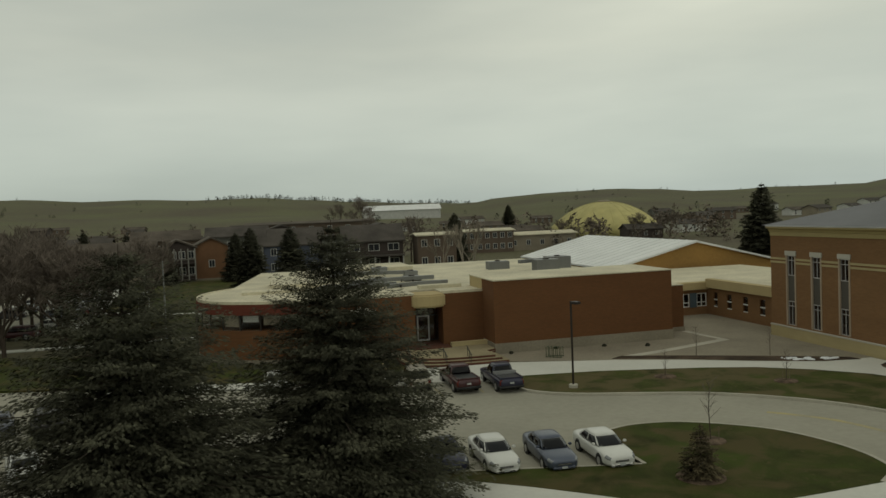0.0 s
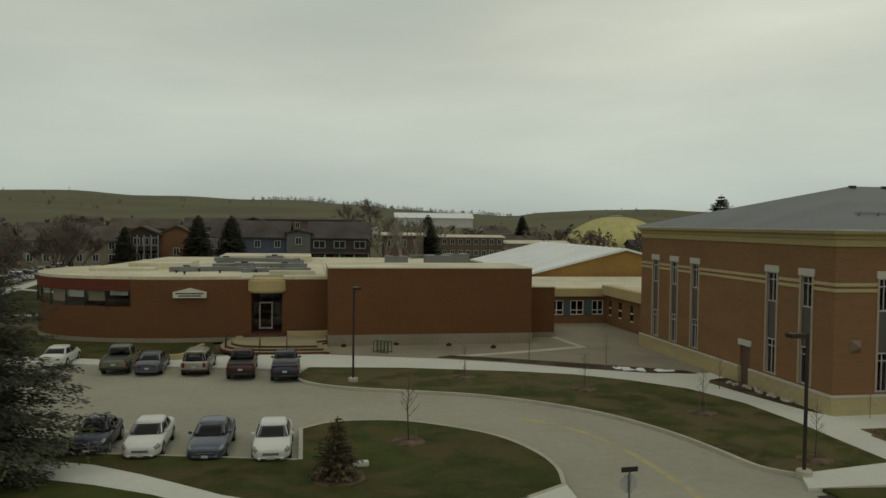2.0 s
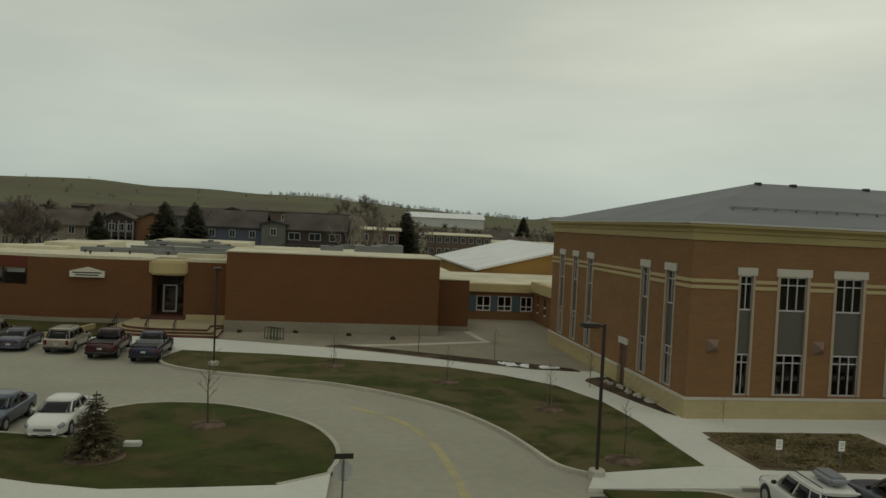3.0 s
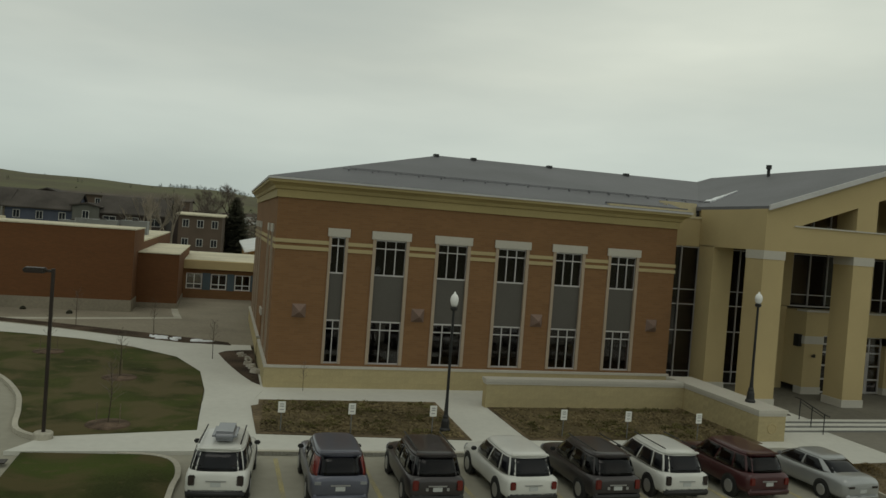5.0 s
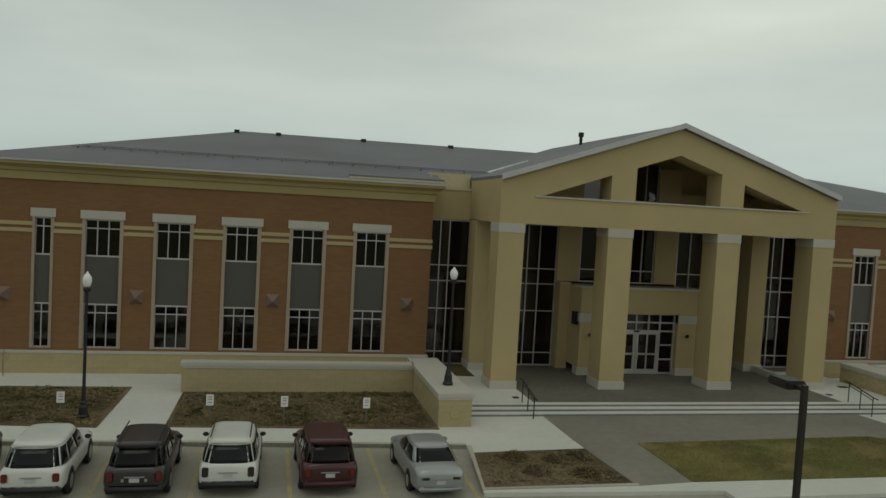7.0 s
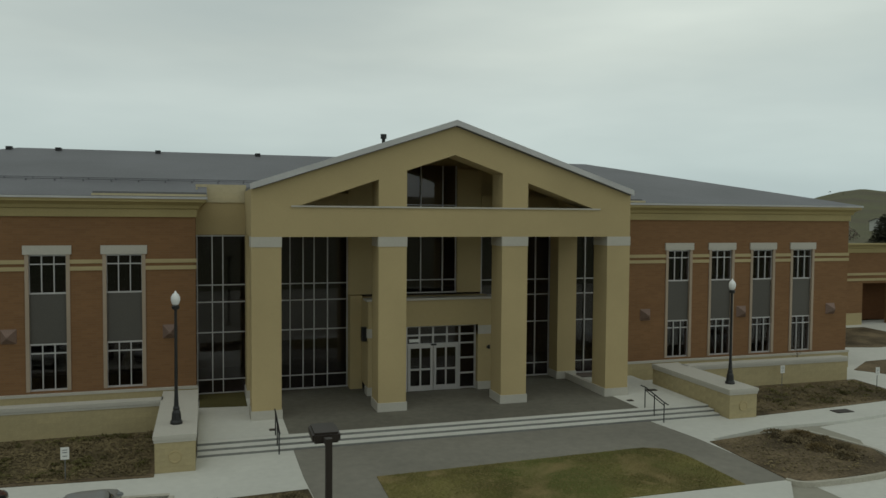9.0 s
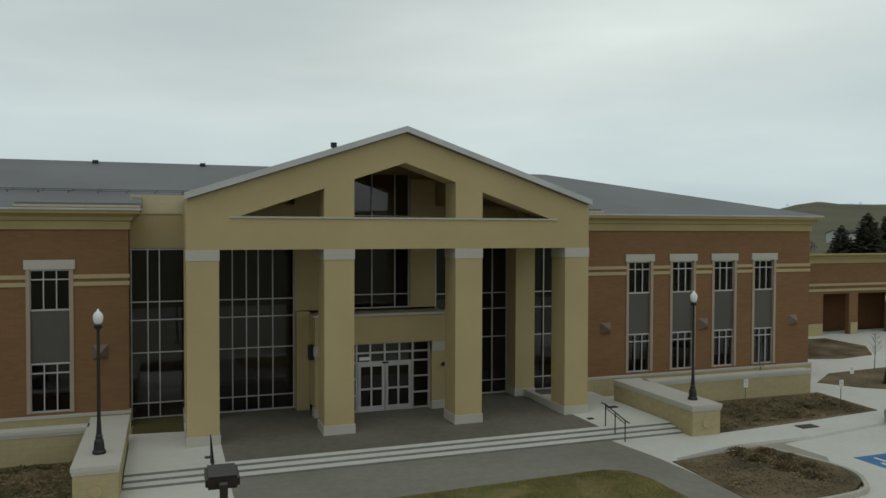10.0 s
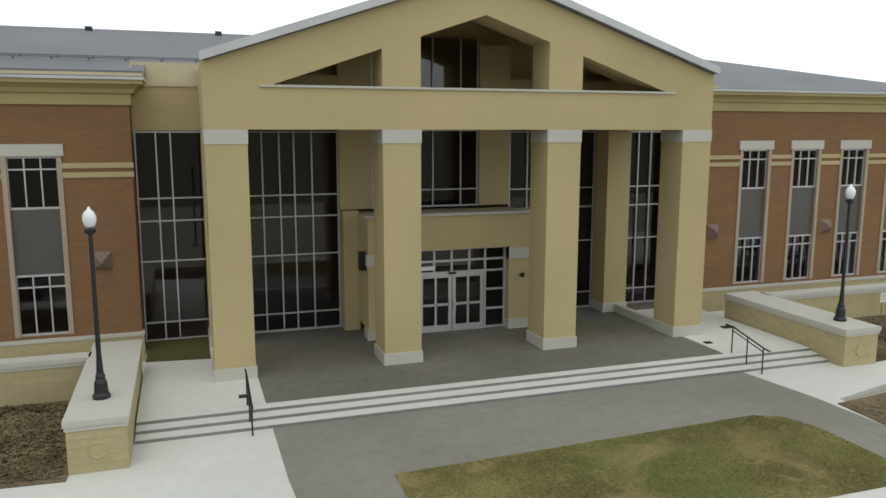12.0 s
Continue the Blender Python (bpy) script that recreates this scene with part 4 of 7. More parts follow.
# steps of reddish brick before the doorway
BRICK_STEP = surface("brick_paving", (0.115, 0.052, 0.036), 0.9, 0.2, 1, 10, 0.2)
dstep = thing("doorway_steps", "rounded red brick steps with tan landing", "steps", (0.6, -1.0, 0.0))
PALE_TREAD = surface("tan_tread", (0.30, 0.255, 0.16), 0.9, 0.12, 0.8, 9, 0.1)
for i in range(3):
    o = 0.42 * i
    rim = smooth_line([(15.5 + o, 55.0), (15.45 + o, 53.0), (15.9 + o, 51.4 + 0.5 * o), (17.2 + 0.6 * o, 50.3 + o), (19.0, 49.95 + o), (21.2, 49.8 + o), (23.4 - o, 49.8 + o)], 4)
    part("step", prismm(rim + [(23.4 - o, 52.8), (23.4, 53.3), (23.4, 56.0), (15.6 + o, 56.0)], 0.14, 0.14 + 0.16 * (i + 1)), BRICK_STEP, dstep, "dark red brick riser")
    inner = [(px + 0.06, py + 0.06) for px, py in rim]
    part("tread", prismm(inner + [(23.34 - o, 52.8), (23.34, 53.3), (23.34, 55.95), (15.66 + o, 55.95)], 0.141 + 0.16 * (i + 1), 0.165 + 0.16 * (i + 1)), PALE_TREAD, dstep)
part("landing", boxm(17.0, 55.2, 0.64, 20.2, 58.4, 0.74), BRICK_STEP, dstep)
part("cheek_wall", boxm(20.3, 55.5, 0.65, 23.4, 56.0, 0.98), STONE, dstep)


def rail(x, y, z, rise, run, h=0.9):
    """A black two-post stair rail that runs down towards -y."""
    r = thing("handrail", "black metal stair handrail", "handrail")
    bm = bmesh.new()
    pts = [(x, y + 0.35, z + rise + h), (x, y, z + rise + h), (x, y - run, z + h), (x, y - run - 0.3, z + h - 0.03)]
    for p, q in zip(pts, pts[1:]):
        tube(bm, p, q, 0.028, n=6)
    part("top_rail", bm, BLACK, r)
    bm = bmesh.new()
    tube(bm, (x, y, z + rise + h - 0.13), (x, y - run, z + h - 0.13), 0.02, n=6)
    part("lower_rail", bm, BLACK, r)
    for yy, zz in ((y, z + rise), (y - run / 2, z + rise / 2), (y - run, z)):
        bm = bmesh.new()
        tube(bm, (x, yy, zz - 0.05), (x, yy, zz + h), 0.025, n=6)
        part("post", bm, BLACK, r)
    return r


for x in (71.95, 88.05):
    rail(x, 21.3, 0.1, 0.34, 1.5)
for x, y in ((16.6, 51.5), (19.1, 50.1), (21.0, 50.0)):
    rail(x, y, 0.2, 0.4, 1.0, 0.8)

# rooftop plant
GALV = surface("galvanised_steel", (0.20, 0.205, 0.20), 0.45, 0.12, 1.0, 10, 0.05, 0.5)


def hvac(x, y, z, w, d, h, turn=0):
    t = thing("rooftop_unit", "grey galvanised air-handling unit on the flat roof", "air handler", (x, y, z), turn, "rooftop units")
    part("casing", boxm(-w / 2, -d / 2, 0.12, w / 2, d / 2, h), GALV, t)
    part("curb", boxm(-w / 2 + 0.1, -d / 2 + 0.1, 0, w / 2 - 0.1, d / 2 - 0.1, 0.12), GALV, t)
    bm = bmesh.new()
    lathe(bm, [(0.32, h), (0.32, h + 0.1), (0.28, h + 0.12)], 12)
    part("fan_housing", bm, BRONZE, t)


for q in ((12.0, 64, 5.05, 1.6, 1.2, 0.5, 8), (16.8, 66, 5.05, 1.5, 1.3, 0.75, -6), (20.4, 68, 5.05, 1.7, 1.2, 0.6, 4), (14.0, 78, 5.05, 1.9, 1.4, 0.7), (19.0, 80, 5.05, 1.8, 1.4, 0.8), (21.5, 74, 5.05, 1.4, 1.2, 0.65), (35.5, 70, 5.05, 2.6, 1.6, 1.35), (38.0, 73, 5.05, 2.4, 2.2, 1.4), (32.0, 76, 5.05, 2.4, 1.4, 1.0)):
    hvac(*q)
for (x, y), (u, v), z in (((10.8, 62.4), (18.0, 63.2), 5.5), ((14.0, 66), (22.5, 67.0), 5.6), ((13, 76), (21.5, 73.5), 5.7), ((17, 61.5), (22.8, 62.6), 5.45), ((33, 71), (39, 72.2), 6.3)):
    bm = bmesh.new()
    ribbon(bm, [(x, y), ((x + u) / 2, (y + v) / 2 + 0.5), (u, v)], 0.45, z - 0.3, z + 0.08)
    tagged(part("roof_duct", bm, GALV), "long grey sheet-metal duct on the flat roof", "duct")
for a in ((6.2, 67.0, 11.4, 74.0, 0.55), (3.5, 64.5, 8.8, 66.6, 0.25), (12.6, 81.0, 22.5, 89.0, 0.6), (18.8, 59.9, 22.6, 61.1, 0.3)):
    part("raised_roof", boxm(a[0], a[1], 5.052, a[2], a[3], 5.052 + a[4]), ROOF_PALE, low, "raised pale membrane roof section")
for i in range(14):
    x, y = random.uniform(4, 22), random.uniform(58, 70)
    if 16.5 < x < 20.6 and y < 60:
        continue
    bm = bmesh.new()
    tube(bm, (x, y, 5.0), (x, y, 5.35), 0.08)
    tube(bm, (x, y, 5.35), (x, y, 5.42), 0.13)
    tagged(part("roof_pipe", bm, BRONZE), "short dark vent pipe on the flat roof", "vent pipe")

# ---- link corridor and gymnasium behind ----
link = thing("link_corridor", "low brown brick link with buff fascia and pale flat roof", "building")
bm = bmesh.new()
pierced(bm, "x", 64.0, 0.3, 42.6, 51.0, 0.0, 2.75, [(43.4, 44.75, 0.95, 2.35), (45.5, 46.85, 0.95, 2.35), (47.55, 48.9, 0.95, 2.35), (49.75, 50.9, 0.95, 2.35)])
part("wall", bm, MAIN_BRICK, link)
bm = bmesh.new()
pierced(bm, "y", 51.0, 0.3, 50.46, 64.0, 0.0, 2.95, [(54.6, 55.4, 1.0, 2.5), (57.2, 58.0, 1.0, 2.5), (59.8, 60.6, 1.0, 2.5), (62.2, 62.9, 1.0, 2.5)])
part("wall", bm, MAIN_BRICK, link)
for a, w in ((43.4, 1.35), (45.5, 1.35), (47.55, 1.35), (49.75, 1.15)):
    bm = bmesh.new()
    for x in (a + 0.04, a + w / 2, a + w - 0.04):
        box(bm, x - 0.04, 64.05, 0.95, x + 0.04, 64.12, 2.35)
    for z in (0.99, 1.4, 2.31):
        box(bm, a, 64.06, z - 0.04, a + w, 64.11, z + 0.04)
    f = part("window_frame", bm, WHITE, link)
    part("pane", boxm(a, 64.13, 0.95, a + w, 64.14, 2.35), GLASS, f)
BLUE_PANEL = surface("blue_grey_panel", (0.07, 0.10, 0.12), 0.6, 0.1)
for a, b in ((44.78, 45.47), (46.88, 47.52), (48.93, 49.72)):
    part("wall_panel", boxm(a, 63.95, 0.9, b, 63.997, 2.4), BLUE_PANEL, link, "blue-grey wall panel between windows")
for a in (54.6, 57.2, 59.8, 62.2):
    bm = bmesh.new()
    box(bm, 51.05, a, 1.7, 51.12, a + 0.8, 1.8)
    box(bm, 51.05, a, 1.0, 51.12, a + 0.8, 1.08)
    f = part("window_frame", bm, WHITE, link)
    part("pane", boxm(51.14, a, 1.0, 51.15, a + 0.8, 2.5), GLASS, f)
part("fascia", boxm(42.6, 63.7, 2.75, 51.3, 64.6, 3.5), STUCCO, link)
part("fascia", boxm(50.6, 50.48, 2.95, 51.4, 63.7, 3.85), STUCCO, link)
part("flat_roof", boxm(42.7, 64.6, 3.3, 66, 80, 3.52), ROOF_PALE, link)
part("flat_roof", boxm(51.4, 50.97, 3.5, 66, 64.6, 3.8), ROOF_PALE, link)

OCHRE = surface("ochre_panel_wall", (0.34, 0.19, 0.05), 0.8, 0.08, 0.6, 6, 0.0)
METAL_WHITE = surface("white_metal_roof", (0.74, 0.75, 0.74), 0.5, 0.05, 0.6, 8, 0.05)
gym = thing("gymnasium", "ochre gymnasium with low white metal gable roof", "building")
gx0, gx1, gy0, gy1, gz0, gz1 = 49.2, 72.4, 81.8, 115.0, 3.75, 6.6
gc = (gx0 + gx1) / 2
bm = bmesh.new()
front(bm, [(gx0, 0), (gx1, 0), (gx1, gz0), (gc, gz1), (gx0, gz0)], gy0, gy1)
part("wall", bm, OCHRE, gym)
for s in (-1, 1):
    bm = bmesh.new()
    o = [(gc, gz1), (gc + s * (gc - gx0 + 0.5), gz0 - 0.13), (gc + s * (gc - gx0 + 0.5), gz0 + 0.1), (gc, gz1 + 0.24)]
    front(bm, o, gy0 - 0.4, gy1 + 0.4)
    part("roof_slope", bm, METAL_WHITE, gym)
    for k in range(17):
        y = gy0 + k * (gy1 - gy0) / 16
        bm = bmesh.new()
        d = gc - gx0 + 0.5
        a, b = Vector((gc, y, gz1 + 0.26)), Vector((gc + s * d, y, gz0 + 0.12))
        tube(bm, a, b, 0.035, n=4)
        part("roof_seam", bm, METAL_WHITE, gym)
annex = thing("gym_annex", "low brick annex with pale flat roof", "building")
part("wall", boxm(44.5, 78, 0, 62, 81.3, 3.2), BOX_BRICK, annex)
part("flat_roof", boxm(44.3, 77.8, 3.2, 62.2, 81.3, 3.42), ROOF_PALE, annex)

# ---- brick east wing ----
east = thing("east_wing", "long single-storey brick wing with cream bands", "building")
EY = 42.0
bm = bmesh.new()
pierced(bm, "x", EY, 0.4, 106.2, 170, 0.0, 6.6, [(118.2, 118.9, 1.0, 3.7), (121.2, 124.0, 0.0, 3.55), (124.95, 128.4, 0.0, 3.55), (129.6, 133.2, 0.0, 3.55)])
part("wall", bm, MAIN_BRICK, east)
for a, b in ((106.2, 121.1), (124.1, 124.85), (128.5, 129.5), (133.3, 170)):
    part("stone_base", boxm(a, EY - 0.1, 0, b, EY - 0.003, 1.1), STONE, east)
for z in (3.75, 4.2):
    part("brick_band", boxm(106.2, EY - 0.06, z, 170, EY - 0.003, z + 0.2), STONE, east)
bm = bmesh.new()
moulding(bm, [(o, z - 2.65) for o, z in CROWN], [(106.2, EY), (170, EY)])
part("cornice", bm, CORNICE, east)
part("flat_roof", boxm(106.2, EY + 0.41, 5.2, 170, 75, 5.5), ROOF, east)
part("recess_wall", boxm(112, 45.2, 0, 150, 45.5, 6.6), BOX_BRICK, east)
for a in (115.0, 131.5):
    part("recess_pier", boxm(a, EY + 0.4, 0, a + 0.5, 45.2, 4.0), MAIN_BRICK, east)
struct("walk_east", prismm([(104, 30), (111, 26), (119, 28.5), (126, 33), (150, 36), (170, 36), (170, 44), (106, 44), (106, 36)], 0.001, K + 0.004), WALKWAY, "pale concrete footpath to the east wing", "path")
struct("lawn_east", prismm(smooth_line([(119, 24.5), (121.5, 30.5), (127, 33.5), (136, 34.5), (160, 34)], 5) + [(160, 22), (120, 20.5)], 0.002, K + 0.02), LAWN, "green lawn beside the east footpath", "lawn")
bed("bed_lamp_east", [(105.2, 26.8), (106.4, 24.9), (110.5, 21.9), (118, 23.5), (115.4, 29.4), (108, 28.7)], "brown mulch bed round a lamp post")

# wall lamps
RUST = surface("rust_brown_lamp", (0.20, 0.135, 0.105), 0.6, 0.12)


def sconce(x, z):
    bm = bmesh.new()
    a = [bm.verts.new(p) for p in ((x - 0.31, FACE, z + 0.3), (x + 0.31, FACE, z + 0.3), (x + 0.31, FACE, z - 0.32), (x - 0.31, FACE, z - 0.32), (x - 0.04, FACE - 0.36, z + 0.02), (x + 0.04, FACE - 0.36, z + 0.02), (x + 0.04, FACE - 0.36, z - 0.06), (x - 0.04, FACE - 0.36, z - 0.06))]
    for q in ((0, 1, 5, 4), (1, 2, 6, 5), (2, 3, 7, 6), (3, 0, 4, 7), (4, 5, 6, 7), (3, 2, 1, 0)):
        bm.faces.new([a[i] for i in q])
    tagged(part("wall_lamp", bm, RUST), "square pyramid-shaped rust-brown lamp on the brick wall", "wall lamp", "wall lamps")


for x in (49.85, 55.42, 61.48, 67.9, 91.95, 98.05, 104.2):
    sconce(x, 3.65)
tagged(part("loudspeaker", boxm(76.42, 26.9, 2.95, 76.64, 27.3, 3.6), BLACK), "black box loudspeaker on the entrance block", "loudspeaker")
for x in (77.2, 82.6):
    bm = bmesh.new()
    tube(bm, (x, 26.7, 2.47), (x, 26.54, 2.52), 0.07)
    tube(bm, (x, 26.54, 2.6), (x, 26.54, 2.42), 0.06)
    tagged(part("wall_light", bm, BLACK), "small black light beside the entrance", "wall lamp")
part("planter_edge", boxm(87.36, 25.0, PORCH, 87.6, 27.85, 0.75), CAP, hall)
part("planter_edge", boxm(72.16, 25.0, PORCH, 72.38, 27.55, 0.52), CAP, hall)
MOSSY = surface("dark_mossy_soil", (0.060, 0.055, 0.022), 0.95, 0.35, 1.5, 9, 0.5, tint=(0.095, 0.082, 0.030))
bed("bed_recess", [(69.12, 26.4), (71.15, 26.15), (71.15, 28.95), (69.12, 28.95)], "dark mossy planting strip below the glass", 0.45, MOSSY)
SNOW = surface("old_snow", (0.78, 0.8, 0.82), 0.8, 0.06, 3.0, 12, 0.3)

# ---- street furniture ----
GLOBE = plain("white_globe", (0.78, 0.78, 0.76), 0.25)


def globe_lamp(x, y, z, h):
    t = thing("street_lamp", "black post lamp with white acorn globe", "street lamp", (x, y, z), 0, "globe lamps")
    s = h / 4.7
    bm = bmesh.new()
    lathe(bm, [(0.21, 0), (0.21, 0.08), (0.17, 0.14), (0.15, 0.4), (0.11, 0.5), (0.12, 0.56), (0.085, 0.64), (0.06, 1.1 * s), (0.048, 4.0 * s)], 12)
    part("post", bm, BLACK, t)
    bm = bmesh.new()
    lathe(bm, [(0.06, 3.98 * s), (0.13, 4.02 * s), (0.14, 4.1 * s), (0.09, 4.14 * s)], 12)
    part("collar", bm, BLACK, t)
    bm = bmesh.new()
    lathe(bm, [(0.09, 4.14 * s), (0.13, 4.2 * s), (0.16, 4.32 * s), (0.155, 4.42 * s), (0.11, 4.51 * s), (0.05, 4.56 * s), (0.02, 4.63 * s)], 14)
    part("globe", bm, GLOBE, t, "white acorn globe", True)


globe_lamp(68.4, 20.2, 1.42, 4.8)
globe_lamp(91.95, 20.6, 1.42, 4.8)
globe_lamp(54.9, 20.2, 0.16, 5.4)
globe_lamp(108.6, 25.2, 0.16, 5.2)


def area_lamp(x, y, h, heads, turn=0.0, base=True):
    t = thing("car_park_lamp", "dark bronze post with flat box lamp head", "street lamp", (x, y, 0.0), turn, "car park lamps")
    if base:
        bm = bmesh.new()
        lathe(bm, [(0.3, 0), (0.3, 0.3), (0.27, 0.34)], 14)
        part("concrete_base", bm, KERB, t)
    bm = bmesh.new()
    box(bm, -0.05, -0.05, 0.3, 0.05, 0.05, h)
    part("post", bm, BRONZE, t)
    for s in heads:
        bm = bmesh.new()
        box(bm, min(s * 0.05, s * 0.25), -0.05, h - 0.12, max(s * 0.05, s * 0.25), 0.05, h - 0.04)
        part("arm", bm, BRONZE, t)
        bm = bmesh.new()
        a, b = sorted((s * 0.22, s * 0.85))
        box(bm, a, -0.22, h - 0.15, b, 0.22, h + 0.02)
        bmesh.ops.bevel(bm, geom=bm.edges[:], offset=0.035, segments=2, affect="EDGES")
        part("lamp_head", bm, BRONZE, t)


area_lamp(25.12, 39.1, 5.8, (1,), -78)
area_lamp(41.2, 19.4, 5.6, (-1,), 0)
area_lamp(71.2, 3.1, 5.47, (1,), 89)
area_lamp(1.0, 50.5, 5.6, (1,), 30)

SIGN_FACE = plain("sign_face", (0.72, 0.72, 0.68), 0.5)


def small_sign(x, y, turn=0.0, group="parking signs"):
    t = thing("parking_sign", "small white reserved-parking sign on a thin post", "sign", (x, y, 0.1), turn, group)
    bm = bmesh.new()
    tube(bm, (0, 0, 0), (0, 0, 1.12), 0.02, n=6)
    part("post", bm, GALV, t)
    bm = bmesh.new()
    box(bm, -0.13, -0.036, 0.74, 0.13, -0.021, 1.14)
    part("sign_plate", bm, SIGN_FACE, t)
    for z in (1.05, 0.97, 0.85):
        part("text_bar", boxm(-0.07, -0.042, z - 0.012, 0.07, -0.037, z + 0.012), GALV, t)


for x in (48.75, 51.25, 54.25, 59.35, 62.0, 65.0):
    small_sign(x, 19.5 - 0.08 * (x - 57))
for x, y in ((98.0, 24.3), (103.4, 25.7), (102.45, 22.6), (106.2, 25.4)):
    small_sign(x, y)

# road sign at the drive, seen from its grey back
RED_SIGN = plain("red_sign", (0.45, 0.03, 0.03), 0.5)
t = thing("stop_sign", "octagonal road sign with grey back and dark name blade", "sign", (31.95, 14.7, K), 4)
bm = bmesh.new()
tube(bm, (0, 0, -0.05), (0, 0, 2.05), 0.03, n=6)
part("post", bm, GALV, t)
oc = [(0.3 * math.cos(math.pi / 8 + k * math.pi / 4), 1.68 + 0.3 * math.sin(math.pi / 8 + k * math.pi / 4)) for k in range(8)]
bm = bmesh.new()
front(bm, oc, 0.045, 0.05)
part("sign_plate", bm, RED_SIGN, t, "red octagonal plate")
bm = bmesh.new()
front(bm, oc, 0.033, 0.043)
part("sign_back", bm, surface("sign_aluminium", (0.40, 0.40, 0.39), 0.6, 0.05, 2, 10, 0.0), t, "grey metal back of the plate")
part("name_blade", boxm(-0.27, -0.02, 2.05, 0.27, 0.02, 2.2), BRONZE, t, "dark blank name blade")

# lids, drains and a stone marker in the lawns
def plate(name, x, y, w, d, z, material, label, category):
    return tagged(part(name, boxm(x - w / 2, y - d / 2, z, x + w / 2, y + d / 2, z + 0.03), material), label, category)


plate("drain_grate", 31.8, 16.9, 0.55, 0.4, K + 0.005, BRONZE, "dark iron drain grate", "drain")
plate("drain_grate", 40.45, 17.0, 0.55, 0.4, K - 0.02, BRONZE, "dark iron drain grate", "drain")
plate("drain_grate", 97.0, 19.3, 0.9, 0.5, 0.004 + K, BRONZE, "dark iron drain grate", "drain")
plate("floor_drain", 71.9, 22.04, 0.26, 0.22, PORCH + 0.006, BRONZE, "small dark drain in the landing", "drain")
plate("floor_drain", 88.07, 22.58, 0.26, 0.22, PORCH + 0.006, BRONZE, "small dark drain in the landing", "drain")
plate("utility_lid", 90.2, 24.2, 0.5, 0.3, PORCH + 0.005, BRONZE, "small dark utility lid in the landing", "lid")

bm = bmesh.new()
box(bm, 24.11, 22.77, 0.1, 24.73, 23.13, K + 0.16)
bmesh.ops.bevel(bm, geom=bm.edges[:], offset=0.03, segments=2, affect="EDGES")
tagged(part("marker_stone", bm, WALKWAY), "squared pale stone marker in the lawn", "marker stone")

# bicycle rack: five green loops on rails
GREEN = plain("dark_green_paint", (0.03, 0.055, 0.02), 0.5)
rack = thing("bicycle_rack", "dark green metal bicycle rack", "bicycle rack", (27.9, 49.2, K), -38)
for k in range(5):
    bm = bmesh.new()
    x = -0.6 + 0.3 * k
    pts = [(x, -0.3, 0), (x, -0.3, 0.8), (x, 0.3, 0.8), (x, 0.3, 0)]
    for p, q in zip(pts, pts[1:]):
        tube(bm, p, q, 0.03, n=6)
    part("loop", bm, GREEN, rack)
for y in (-0.3, 0.3):
    bm = bmesh.new()
    tube(bm, (-0.65, y, 0.05), (0.65, y, 0.05), 0.03, n=6)
    part("rail", bm, GREEN, rack)

# yellow paint: a centre line on the drive and stall lines
YELLOW = surface("worn_yellow_paint", (0.37, 0.315, 0.15), 0.9, 0.2, 3.0, 6, 0.0, tint=(0.32, 0.295, 0.215))
bm = bmesh.new()
ribbon(bm, smooth_line([(32.6, 29.6), (33.4, 28.8), (34.8, 26.9), (35.6, 24.0), (35.9, 20.6), (35.9, 12.0), (35.9, 0.0), (35.9, -20)], 6), 0.34, 0.001, 0.005)
struct("road_line", bm, YELLOW, "worn yellow centre line on the drive", "road marking")
bm = bmesh.new()
for i in range(1, 9):
    box(bm, 45.7 + 2.73 * i - 0.07, 12.2 - 0.15 * i, 0.001, 45.7 + 2.73 * i + 0.07, 17.6 - 0.13 * i, 0.005)
for i in range(4):
    box(bm, 95.5 + 2.9 * i, 12.0, 0.001, 95.6 + 2.9 * i, 17.0, 0.005)
for i in range(6):
    box(bm, 8.4 + 2.75 * i, 40.6, 0.001, 8.5 + 2.75 * i, 46.0, 0.005)
lines = struct("stall_line", bm, YELLOW, "worn yellow parking-stall lines", "road marking")
bm = bmesh.new()
ribbon(bm, [(12.7, 26.2), (21.95, 23.95)], 0.14, 0.001, 0.15, 1)
struct("kerb", bm, KERB, "pale concrete kerb at the head of the stalls", "kerb")
bm = bmesh.new()
ribbon(bm, smooth_line([(11.2, 47.55), (13.6, 47.5), (14.3, 48.3), (14.5, 49.6), (14.7, 51.0), (15.0, 52.2)], 6), 0.26, 0.1, 0.5)
struct("low_wall", bm, STONE, "low curving buff stone wall round the lawn end", "wall")
LOT_EDGE = smooth_line([(43.6, 17.66), (44.6, 17.5), (45.25, 16.9), (45.45, 15.6), (45.3, 13.6), (45.2, 6.0)], 4)
struct("lawn_lot", prismm([(40.9, 17.9)] + LOT_EDGE + [(41, 6)], 0.001, K), LAWN, "small lawn beside the car park", "lawn")
bm = bmesh.new()
ribbon(bm, LOT_EDGE, 0.16, 0.0, K + 0.02, 1)
struct("kerb_lot", bm, KERB, "pale concrete kerb round the small lawn", "kerb")
bm = bmesh.new()
ribbon(bm, [(46, 17.9), (51, 17.6), (57, 17.3), (63, 16.9), (68.3, 16.5)], 0.18, 0.001, 0.15, 1)
struct("kerb", bm, KERB, "straight pale kerb along the car park", "kerb")
bm = bmesh.new()
ribbon(bm, smooth_line([(92.95, 17.5), (93.75, 14.3), (93.08, 12.68), (91.85, 11.95), (88.6, 11.85), (87.9, 12.4)], 5), 0.16, 0.001, 0.17, -1)
struct("kerb", bm, KERB, "rounded pale kerb round the east bed", "kerb")
bm = bmesh.new()
